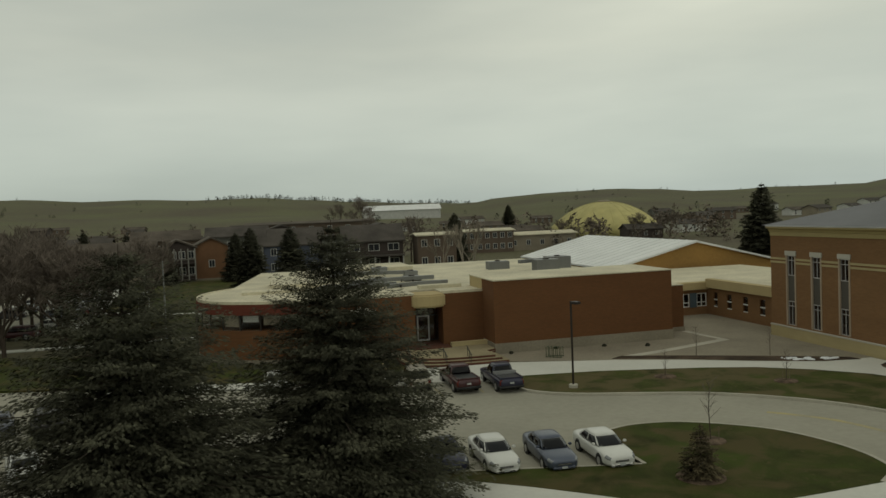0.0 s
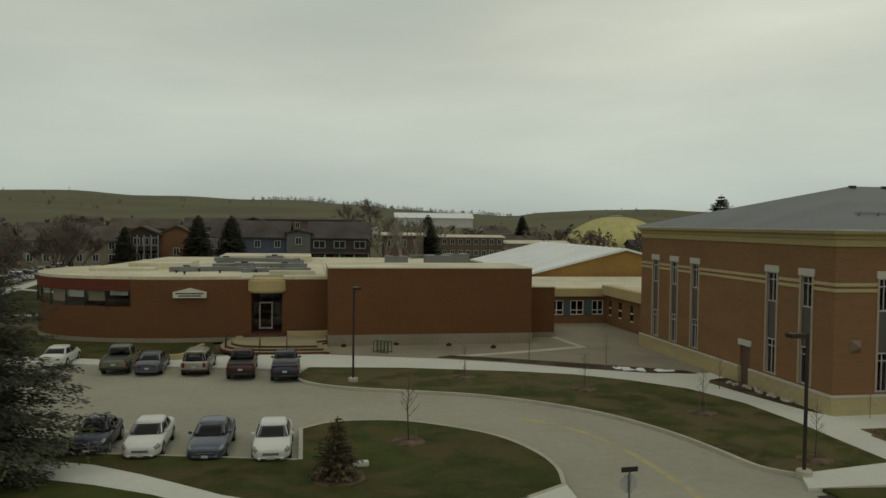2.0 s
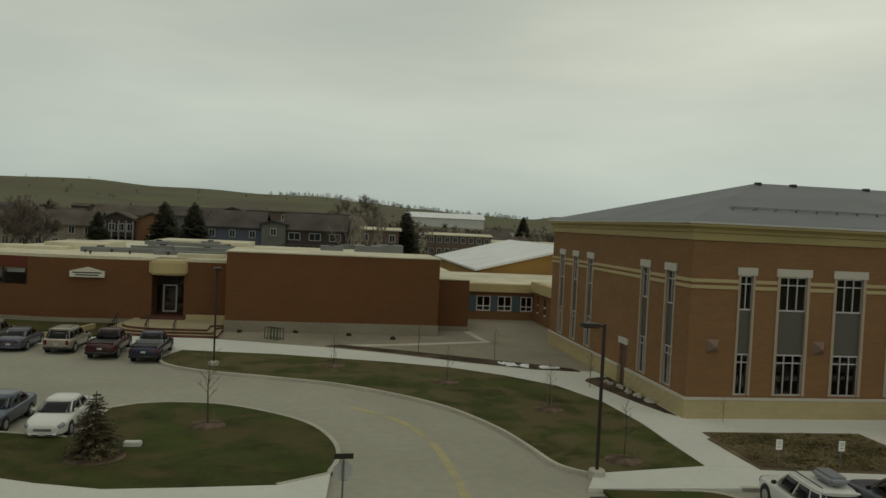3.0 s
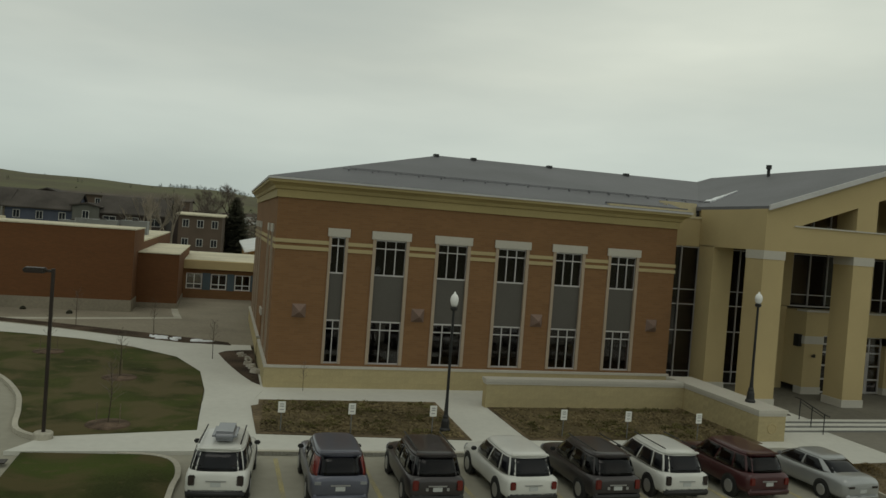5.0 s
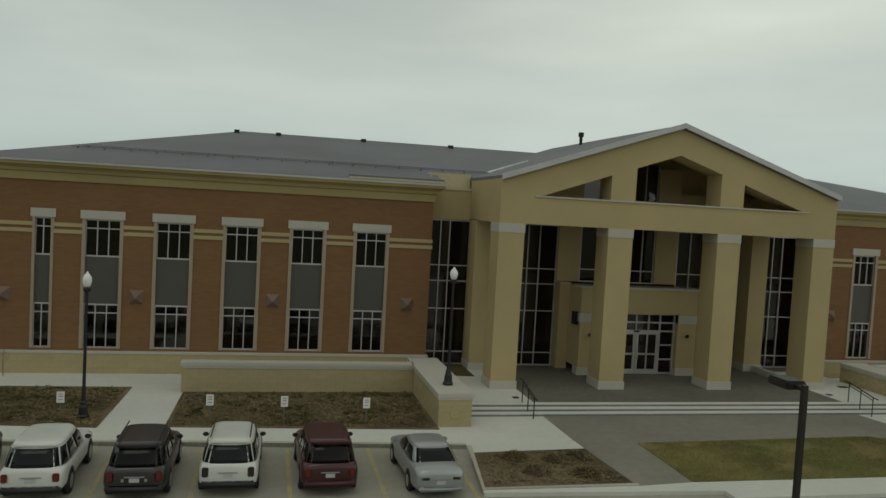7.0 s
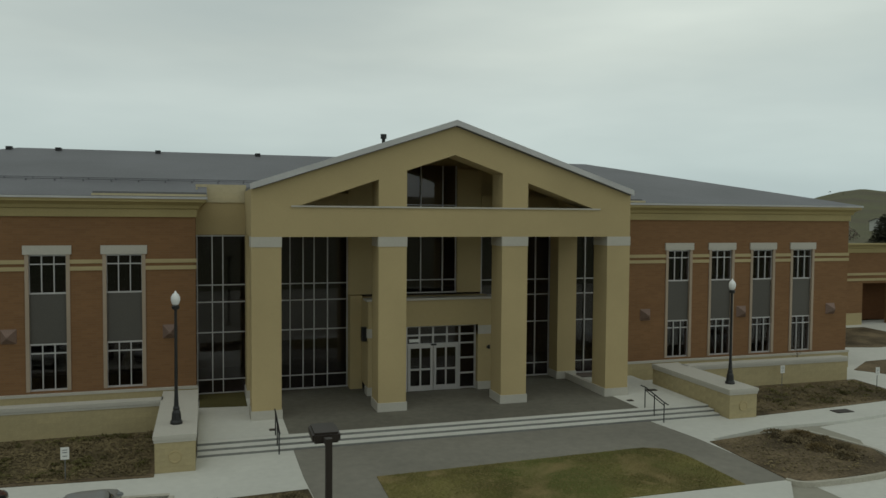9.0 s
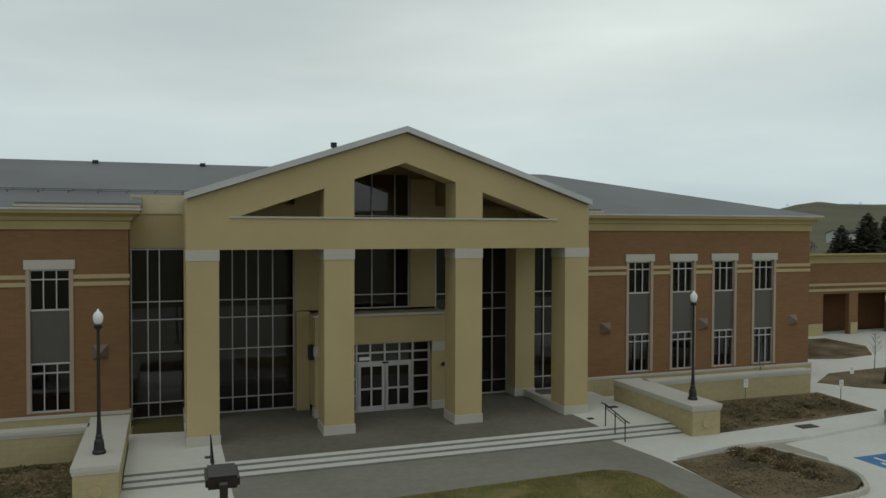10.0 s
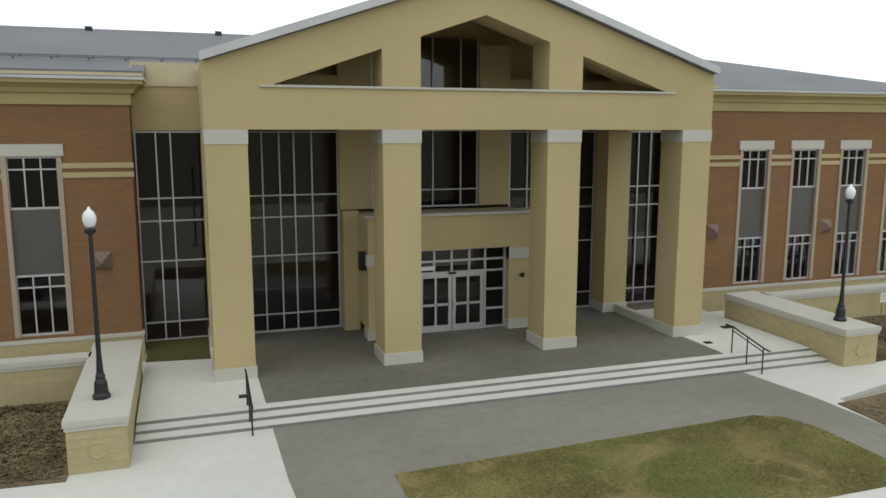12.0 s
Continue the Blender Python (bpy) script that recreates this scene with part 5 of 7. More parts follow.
ribbon(bm, [(68.3, 16.4), (67.7, 12.2), (72.8, 12.2)], 0.16, 0.001, 0.17, 1)
struct("kerb", bm, KERB, "pale kerb round the bed by the steps", "kerb")
BLUE = surface("blue_road_paint", (0.05, 0.17, 0.36), 0.8, 0.15, 3.0, 10, 0.0)
sym = struct("disabled_bay", boxm(95.4, 13.6, 0.001, 97.2, 15.4, 0.011), BLUE, "blue painted square of a disabled bay", "road marking")
bm = bmesh.new()
for k in range(14):
    a0, a1 = 2 * math.pi * k / 18 + 2.6, 2 * math.pi * (k + 1) / 18 + 2.6
    q = [bm.verts.new((96.25 + r * math.cos(a), 14.3 + r * math.sin(a), 0.0145)) for r, a in ((0.38, a0), (0.5, a0), (0.5, a1), (0.38, a1))]
    bm.faces.new(q)
box(bm, 96.1, 14.3, 0.007, 96.22, 15.1, 0.015)
box(bm, 96.1, 14.4, 0.007, 96.7, 14.52, 0.0145)
part("wheelchair_symbol", bm, WHITE, sym)

# ---- stones, snow and low plants ----
ROCK = surface("pale_rock", (0.42, 0.39, 0.33), 0.9, 0.2, 2.0, 6, 0.4)


def rock_mesh(seed, r, flat=0.6):
    bm = bmesh.new()
    bmesh.ops.create_icosphere(bm, subdivisions=2, radius=r)
    for v in bm.verts:
        k = 1 + 0.35 * noise.noise(v.co / r * 0.9 + Vector((seed * 7.1, 0, 0)))
        v.co *= k
        v.co.z *= flat
    return bm


def shard_mesh(seed, r, thick):
    """A flat, broken-edged slab of stone or old snow."""
    rnd = random.Random(seed * 13 + 5)
    bm = bmesh.new()
    n = rnd.randint(6, 9)
    out = [(r * rnd.uniform(0.55, 1.1) * math.cos(6.283 * (k + rnd.uniform(-0.3, 0.3)) / n), 0.6 * r * rnd.uniform(0.5, 1.1) * math.sin(6.283 * (k + rnd.uniform(-0.3, 0.3)) / n)) for k in range(n)]
    lo = [bm.verts.new((x, y, -0.05)) for x, y in out]
    hi = [bm.verts.new((x * 0.8, y * 0.8, thick * rnd.uniform(0.55, 1.0))) for x, y in out]
    top = bm.verts.new((0.1 * r, 0, thick * 1.15))
    for k in range(n):
        j = (k + 1) % n
        bm.faces.new((lo[k], lo[j], hi[j], hi[k]))
        bm.faces.new((hi[k], hi[j], top))
    bm.faces.new(lo[::-1])
    return bm


rnd = random.Random(77)
for i in range(16):
    f = i / 15
    o = tagged(part("rock", shard_mesh(i, rnd.uniform(0.16, 0.36), rnd.uniform(0.05, 0.14)), ROCK), "pale broken landscape stone on dark mulch", "rock", "rocks by the wall")
    o.location, o.rotation_euler = (47.75 + 0.5 * f + rnd.uniform(-0.22, 0.22), 35.6 - 5.0 * f + rnd.uniform(-0.2, 0.2), 0.2), (0, 0, rnd.uniform(0, 6.28))
for i in range(15):
    f = rnd.random()
    o = tagged(part("snow_patch", shard_mesh(40 + i, rnd.uniform(0.14, 0.55), rnd.uniform(0.03, 0.08)), SNOW), "patch of old snow on the mulch bed", "snow", "snow patches")
    o.location, o.rotation_euler = (42.3 + 3.8 * f + rnd.uniform(-0.2, 0.2), 41.3 - 1.95 * f + rnd.uniform(-0.35, 0.35), 0.19), (0, 0, rnd.uniform(-0.9, 0.2))
for i, (x, y) in enumerate(((25.2, 51.9), (29.3, 52.4), (33.3, 51.6), (36.5, 50.2))):
    o = tagged(part("dark_shrub", rock_mesh(40 + i, 0.2, 0.75), surface("dark_shrub_leaf", (0.03, 0.03, 0.02), 0.95, 0.3, 4, 12, 0.6) if i == 0 else bpy.data.materials["dark_shrub_leaf"], None, "", True), "small dark clipped shrub on the tan paving", "shrub", "shrubs by the wall")
    o.location = (x, y, K + 0.1)
# a last streak of snow in the valley where the two roofs meet
bm = bmesh.new()
SLOPE = (RZ - 9.61) / (RY - FACE + 0.5)
edge_a, edge_b = [], []
for k in range(15):
    f = k / 14
    x, y = 72.3 + 2.5 * f, 30.15 + 0.85 * f
    w = (0.08 + 0.5 * (1 - f) ** 1.3) * rnd.uniform(0.4, 1.2)
    for e, v in ((edge_a, w), (edge_b, -w * 0.8)):
        e.append((x, y + v, max(12.97 - 0.335 * (CX - x), 9.61 + (y + v - FACE + 0.5) * SLOPE) + 0.05))
up = [[bm.verts.new(p) for p in e] for e in (edge_a, edge_b)]
dn = [[bm.verts.new((x, y, z - 0.16)) for x, y, z in e] for e in (edge_a, edge_b)]
for k in range(14):
    bm.faces.new((up[0][k], up[0][k + 1], up[1][k + 1], up[1][k]))
    bm.faces.new((dn[0][k], dn[1][k], dn[1][k + 1], dn[0][k + 1]))
    bm.faces.new((up[0][k], dn[0][k], dn[0][k + 1], up[0][k + 1]))
    bm.faces.new((up[1][k], up[1][k + 1], dn[1][k + 1], dn[1][k]))
bmesh.ops.recalc_face_normals(bm, faces=bm.faces[:])
tagged(part("roof_snow", bm, SNOW), "jagged last streak of snow in the roof valley", "snow")

DRY = surface("dry_grass_tuft", (0.17, 0.125, 0.06), 0.95, 0.3, 4, 20, 0.0)
DRY2 = surface("withered_leaf", (0.19, 0.15, 0.085), 0.95, 0.35, 5, 20, 0.0)


def mound(seed):
    """A low dormant shrub: a cushion of many short stems, longest in the middle."""
    rnd = random.Random(seed + 70)
    bm = bmesh.new()
    for _ in range(520):
        a, d = rnd.uniform(0, 6.283), rnd.random() ** 0.6
        p = Vector((0.5 * d * math.cos(a), 0.5 * d * math.sin(a), 0.20 * (1 - d * d) * rnd.uniform(0.5, 1)))
        g = Vector((math.cos(a) * d + rnd.gauss(0, 0.5), math.sin(a) * d + rnd.gauss(0, 0.5), rnd.uniform(0.1, 0.7))).normalized() * rnd.uniform(0.06, 0.13)
        c = Vector((rnd.gauss(0, 1), rnd.gauss(0, 1), 0)).normalized() * 0.028
        bm.faces.new([bm.verts.new(p - c), bm.verts.new(p + c), bm.verts.new(p + g)])
    return bm


def litter(name, pts, count, material, label, z, size, seed):
    """Loose leaf litter and dry stalks over a bed's outline, one object."""
    rnd = random.Random(seed)
    xs, ys = [p[0] for p in pts], [p[1] for p in pts]
    verts, faces = [], []

    def inside(x, y):
        c = False
        for (x0, y0), (x1, y1) in zip(pts, pts[1:] + pts[:1]):
            if (y0 > y) != (y1 > y) and x < (x1 - x0) * (y - y0) / (y1 - y0) + x0:
                c = not c
        return c

    while len(faces) < count:
        x, y = rnd.uniform(min(xs), max(xs)), rnd.uniform(min(ys), max(ys))
        if not inside(x, y):
            continue
        s, a = size * rnd.uniform(0.5, 1.3), rnd.uniform(0, 6.283)
        k = len(verts)
        for j in range(4):
            b = a + j * 1.571
            verts.append((x + s * math.cos(b) * (1 if j % 2 else 0.55), y + s * math.sin(b) * (1 if j % 2 else 0.55), z + rnd.uniform(0.0, 0.045)))
        faces.append((k, k + 1, k + 2, k + 3))
    me = bpy.data.meshes.new(name)
    me.from_pydata(verts, [], faces)
    me.materials.append(material)
    return tagged(new(name, me), label, "leaf litter", "", "stuff")


LEAVES = surface("mixed_leaf_litter", (0.165, 0.130, 0.068), 0.95, 0.35, 1.1, 5, 0.0, tint=(0.098, 0.080, 0.040))
litter("leaf_litter", [(48.35, 24.9), (48.05, 20.1), (55.4, 19.25), (55.6, 24.75)], 9000, LEAVES, "dry leaves and stalks over the mulch", 0.162, 0.06, 1)
litter("leaf_litter", [(58.0, 19.2), (67.6, 18.6), (67.6, 23.95), (58.1, 23.95)], 12000, LEAVES, "dry leaves and stalks over the mulch", 0.162, 0.06, 2)
litter("leaf_litter", [(92.75, 19.9), (98.0, 20.3), (102.4, 20.8), (102.9, 24.5), (92.75, 24.5)], 5000, LEAVES, "dry leaves and stalks over the mulch", 0.162, 0.06, 3)
litter("leaf_litter", [(68.5, 15.4), (68.1, 12.5), (72.5, 12.5), (72.35, 15.65)], 800, LEAVES, "dry leaves over the mulch", 0.17, 0.062, 4)
litter("leaf_litter", [(88.4, 16.6), (88.2, 12.8), (90.4, 12.4), (92.4, 12.9), (93.3, 14.4), (92.55, 17.0)], 1000, LEAVES, "dry leaves over the mulch", 0.17, 0.062, 5)
for i, (x, y) in enumerate(((69.6, 15.0), (71.0, 14.7), (69.9, 13.6), (71.5, 13.3), (71.9, 15.0), (91.3, 16.95), (92.3, 16.5), (91.4, 16.0), (92.5, 15.7), (91.6, 14.85), (92.5, 14.6), (91.8, 13.8))):
    o = tagged(part("shrub", mound(i), DRY2 if i % 3 else DRY, None), "low dormant brown shrub in the mulch bed", "shrub", "dormant shrubs")
    o.location = (x, y, 0.15)

def ground_cover(name, pts, count, material, label, seed, spread=0.0):
    """Small cushions of dormant ground cover over an outline, in rows or drifts, one object."""
    rnd = random.Random(seed)
    xs, ys = [p[0] for p in pts], [p[1] for p in pts]
    verts, faces, done = [], [], 0
    while done < count:
        x, y = rnd.uniform(min(xs), max(xs)), rnd.uniform(min(ys), max(ys))
        odd = False
        for (x0, y0), (x1, y1) in zip(pts, pts[1:] + pts[:1]):
            if (y0 > y) != (y1 > y) and x < (x1 - x0) * (y - y0) / (y1 - y0) + x0:
                odd = not odd
        if not odd or noise.noise((x * 0.7, y * 0.7, seed)) < spread:
            continue
        done += 1
        r = rnd.uniform(0.10, 0.22)
        for _ in range(26):
            a, d = rnd.uniform(0, 6.283), rnd.random() ** 0.6
            p = Vector((x + r * d * math.cos(a), y + r * d * math.sin(a), 0.16 + 0.5 * r * (1 - d * d)))
            g = Vector((math.cos(a) * d, math.sin(a) * d, rnd.uniform(0.2, 0.8))).normalized() * rnd.uniform(0.05, 0.1)
            c = Vector((rnd.gauss(0, 1), rnd.gauss(0, 1), 0)).normalized() * 0.03
            k = len(verts)
            verts += [tuple(p - c), tuple(p + c), tuple(p + g)]
            faces.append((k, k + 1, k + 2))
    me = bpy.data.meshes.new(name)
    me.from_pydata(verts, [], faces)
    me.materials.append(material)
    return tagged(new(name, me), label, "ground cover", "", "stuff")


OLIVE = surface("olive_ground_cover", (0.15, 0.135, 0.055), 0.95, 0.3, 2, 12, 0.0)
STRAW = surface("straw_ground_cover", (0.24, 0.19, 0.105), 0.95, 0.25, 2, 12, 0.0)
for i, pts in enumerate(([(48.5, 24.7), (48.2, 20.3), (55.2, 19.5), (55.4, 24.6)], [(58.2, 19.4), (67.4, 18.8), (67.4, 23.8), (58.3, 23.8)], [(92.95, 20.1), (98.0, 20.5), (102.2, 21.0), (102.7, 24.3), (92.95, 24.3)])):
    ground_cover("ground_cover", pts, 150 if i < 2 else 90, OLIVE, "drifts of olive dormant ground cover", 20 + i, 0.02)
    ground_cover("ground_cover", pts, 110 if i < 2 else 60, STRAW, "straw-coloured dry ground cover", 30 + i, 0.05)



def grass(name, pts, count, material, label, z, h, seed):
    """Short grass blades over an outline, one object."""
    rnd = random.Random(seed)
    xs, ys = [p[0] for p in pts], [p[1] for p in pts]
    verts, faces = [], []
    while len(faces) < count:
        x, y = rnd.uniform(min(xs), max(xs)), rnd.uniform(min(ys), max(ys))
        odd = False
        for (x0, y0), (x1, y1) in zip(pts, pts[1:] + pts[:1]):
            if (y0 > y) != (y1 > y) and x < (x1 - x0) * (y - y0) / (y1 - y0) + x0:
                odd = not odd
        if not odd or noise.noise((x * 0.8, y * 0.8, seed)) + rnd.uniform(-0.2, 0.8) < 0:
            continue
        a, k = rnd.uniform(0, 6.283), len(verts)
        c, s = 0.009 * math.cos(a), 0.009 * math.sin(a)
        verts += [(x - c, y - s, z), (x + c, y + s, z), (x + rnd.gauss(0, 0.04), y + rnd.gauss(0, 0.04), z + h * rnd.uniform(0.4, 1.2))]
        faces.append((k, k + 1, k + 2))
    me = bpy.data.meshes.new(name)
    me.from_pydata(verts, [], faces)
    me.materials.append(material)
    return tagged(new(name, me), label, "grass", "", "stuff")


GRASS_GREEN = turf("grass_blade_green", (0.19, 0.172, 0.056), (0.15, 0.164, 0.046), (0.29, 0.23, 0.10), 0.08)
GRASS_STRAW = surface("grass_blade_straw", (0.27, 0.22, 0.10), 0.95, 0.12, 1.4, 9, 0.0, tint=(0.22, 0.17, 0.08))
grass("grass", FORE, 30000, GRASS_GREEN, "short green grass blades", K + 0.03, 0.03, 5)
grass("grass", FORE, 14000, GRASS_STRAW, "dead straw-coloured grass blades", K + 0.03, 0.028, 9)

# ---- parked cars ----
TYRE = surface("tyre_rubber", (0.016, 0.016, 0.016), 0.85, 0.2, 3, 20, 0.0)
RIM = plain("alloy_rim", (0.42, 0.42, 0.42), 0.35, 0.7)
CAR_GLASS = glazing("car_glass", (0.02, 0.021, 0.028), 0.05, 1.33)
LAMP_RED = plain("red_lamp_lens", (0.13, 0.016, 0.012), 0.2)
LAMP_SMOKE = plain("smoked_lamp_lens", (0.03, 0.022, 0.02), 0.2)
LAMP_CLEAR = plain("clear_lamp_lens", (0.26, 0.27, 0.28), 0.15, 0.2)
PLASTIC = plain("black_plastic", (0.02, 0.02, 0.02), 0.55)
PLATE = plain("blank_plate", (0.45, 0.47, 0.46), 0.5)


def paint(name, colour, metal=0.0):
    return plain(name, colour, 0.38, metal, 0.45)


PAINTS = dict(white=paint("white_car_paint", (0.62, 0.62, 0.58)), black=paint("charcoal_car_paint", (0.03, 0.025, 0.026), 0.2), blue=paint("slate_blue_car_paint", (0.095, 0.10, 0.13), 0.4), navy=paint("navy_car_paint", (0.016, 0.017, 0.045), 0.2),
              red=paint("dark_red_car_paint", (0.05, 0.008, 0.010), 0.2), silver=paint("silver_car_paint", (0.36, 0.37, 0.37), 0.5), grey=paint("steel_blue_car_paint", (0.085, 0.10, 0.14), 0.4), tan=paint("sage_grey_car_paint", (0.16, 0.155, 0.115), 0.2), beige=paint("champagne_car_paint", (0.34, 0.31, 0.25), 0.3))
SHAPES = {
    "sedan": dict(body=((-2.40, 0.34, 0.80, 0.62), (-2.36, 0.27, 0.92, 0.76), (-2.22, 0.22, 0.99, 0.84), (-1.9, 0.2, 1.02, 0.885), (-1.2, 0.19, 1.0, 0.9), (0.0, 0.19, 0.97, 0.905), (0.95, 0.19, 0.95, 0.905), (1.5, 0.19, 0.91, 0.90), (1.9, 0.19, 0.86, 0.88), (2.15, 0.2, 0.80, 0.83), (2.30, 0.22, 0.74, 0.75), (2.38, 0.25, 0.68, 0.64), (2.41, 0.30, 0.60, 0.50)),
                  cab=(-1.85, -1.0, 0.38, 1.28, 0.92, 1.45, 0.82, 0.64), axles=(-1.38, 1.42), r=0.32, lamp=(2.06, 2.36, 6, 46), tail=(-2.38, -2.2, 8, 46)),
    "suv": dict(body=((-2.40, 0.40, 0.94, 0.74), (-2.36, 0.34, 1.04, 0.85), (-2.24, 0.3, 1.09, 0.91), (-1.7, 0.27, 1.10, 0.94), (0, 0.27, 1.06, 0.945), (1.0, 0.27, 1.04, 0.945), (1.7, 0.28, 1.0, 0.93), (2.1, 0.3, 0.95, 0.88), (2.28, 0.33, 0.90, 0.81), (2.36, 0.37, 0.84, 0.70), (2.39, 0.42, 0.76, 0.58)),
                cab=(-2.34, -1.95, 0.42, 1.22, 1.0, 1.73, 0.89, 0.73), axles=(-1.42, 1.45), r=0.37, lamp=(2.06, 2.35, 2, 46), tail=(-2.385, -2.27, 10, 47)),
    "pickup": dict(body=((-2.86, 0.46, 1.02, 0.82), (-2.82, 0.42, 1.07, 0.90), (-2.7, 0.38, 1.08, 0.94), (-1.0, 0.36, 1.08, 0.95), (1.2, 0.36, 1.06, 0.95), (2.1, 0.36, 1.03, 0.94), (2.55, 0.38, 0.99, 0.90), (2.74, 0.41, 0.93, 0.82), (2.82, 0.46, 0.85, 0.70)),
                   cab=(-0.82, -0.62, 0.6, 1.35, 1.04, 1.80, 0.88, 0.70), axles=(-1.75, 1.8), r=0.38, lamp=(2.5, 2.78, 2, 46), tail=(-2.85, -2.72, -4, 48)),
    "hatch": dict(body=((-2.02, 0.40, 0.74, 0.55), (-1.97, 0.3, 0.88, 0.70), (-1.8, 0.24, 0.98, 0.80), (-1.4, 0.21, 1.02, 0.86), (0, 0.2, 0.99, 0.88), (0.9, 0.2, 0.96, 0.87), (1.4, 0.21, 0.91, 0.84), (1.72, 0.23, 0.83, 0.77), (1.9, 0.27, 0.74, 0.66), (1.98, 0.33, 0.64, 0.5)),
                  cab=(-1.78, -0.75, 0.35, 1.05, 0.92, 1.5, 0.79, 0.56), axles=(-1.22, 1.28), r=0.33, lamp=(1.55, 1.85, 12, 48), tail=(-1.98, -1.82, 8, 44)),
}


def hull(s, yy, deg, grow=0.0):
    """A point of the body's skin: station along the car, angle round its section (0 side, 90 top)."""
    rows = s["body"]
    yy = min(max(yy, rows[0][0]), rows[-1][0])
    for p, q in zip(rows, rows[1:]):
        if yy <= q[0]:
            break
    f = (yy - p[0]) / (q[0] - p[0])
    lo, hi, hw = (p[i] + (q[i] - p[i]) * f for i in (1, 2, 3))
    c, n = math.cos(math.radians(deg)), math.sin(math.radians(deg))
    e = 2 / 4.6
    x = (hw + grow) * math.copysign(abs(c) ** e, c)
    lift = 0.03 * max(0.0, 1 - abs(x) / max(hw, 0.1)) if n > 0 else 0.0
    return Vector((x, yy, (lo + hi) / 2 + (hi - lo + 2 * grow) / 2 * math.copysign(abs(n) ** e, n) + lift))


def cabin_point(s, face, u, v, grow=0.0):
    """A point of the cabin's skin: face front, back or side, u along it from -1 to 1, v up it from 0 to 1."""
    y0, y1, y2, y3, zb, zt, wb, wt = s["cab"]
    top = zt - 0.09
    back = y0 + (y1 - y0) * v - 0.05 * math.sin(math.pi * v)
    fore = y3 + (y2 - y3) * v + 0.05 * math.sin(math.pi * v)
    w = wb + (wt - wb) * v ** 1.25 + grow
    c, h = (back + fore) / 2, (fore - back) / 2 + grow
    e = 5.0
    if face == "side":
        x, y = w * (1 - min(abs(u), 1) ** e) ** (1 / e), c + u * h
    else:
        x, y = u * w, c + (h if face == "front" else -h) * (1 - min(abs(u), 1) ** e) ** (1 / e)
    return Vector((x, y, zb + (top - zb) * v))


def patch(name, fn, us, vs, material, parent, label=""):
    """A thin shell over a stretch of skin; fn(u, v, grow) gives the skin."""
    bm = bmesh.new()
    hi = [[bm.verts.new(fn(u, v, 0.010)) for u in us] for v in vs]
    lo = [[bm.verts.new(fn(u, v, -0.012)) for u in us] for v in vs]
    nu, nv = len(us), len(vs)
    for j in range(nv - 1):
        for i in range(nu - 1):
            bm.faces.new((hi[j][i], hi[j][i + 1], hi[j + 1][i + 1], hi[j + 1][i]))
            bm.faces.new((lo[j][i], lo[j + 1][i], lo[j + 1][i + 1], lo[j][i + 1]))
    for j in range(nv - 1):
        for i in (0, nu - 1):
            bm.faces.new((hi[j][i], hi[j + 1][i], lo[j + 1][i], lo[j][i]))
    for i in range(nu - 1):
        for j in (0, nv - 1):
            bm.faces.new((hi[j][i], lo[j][i], lo[j][i + 1], hi[j][i + 1]))
    bmesh.ops.recalc_face_normals(bm, faces=bm.faces[:])
    return part(name, bm, material, parent, label, True)


def spread(a, b, n):
    return [a + (b - a) * i / n for i in range(n + 1)]


def loft(rings):
    bm = bmesh.new()
    vs = [[bm.verts.new(p) for p in r] for r in rings]
    n = len(vs[0])
    for a, b in zip(vs, vs[1:]):
        for i in range(n):
            bm.faces.new((a[i], a[(i + 1) % n], b[(i + 1) % n], b[i]))
    bm.faces.new(vs[0][::-1])
    bm.faces.new(vs[-1])
    bmesh.ops.recalc_face_normals(bm, faces=bm.faces[:])
    return bm


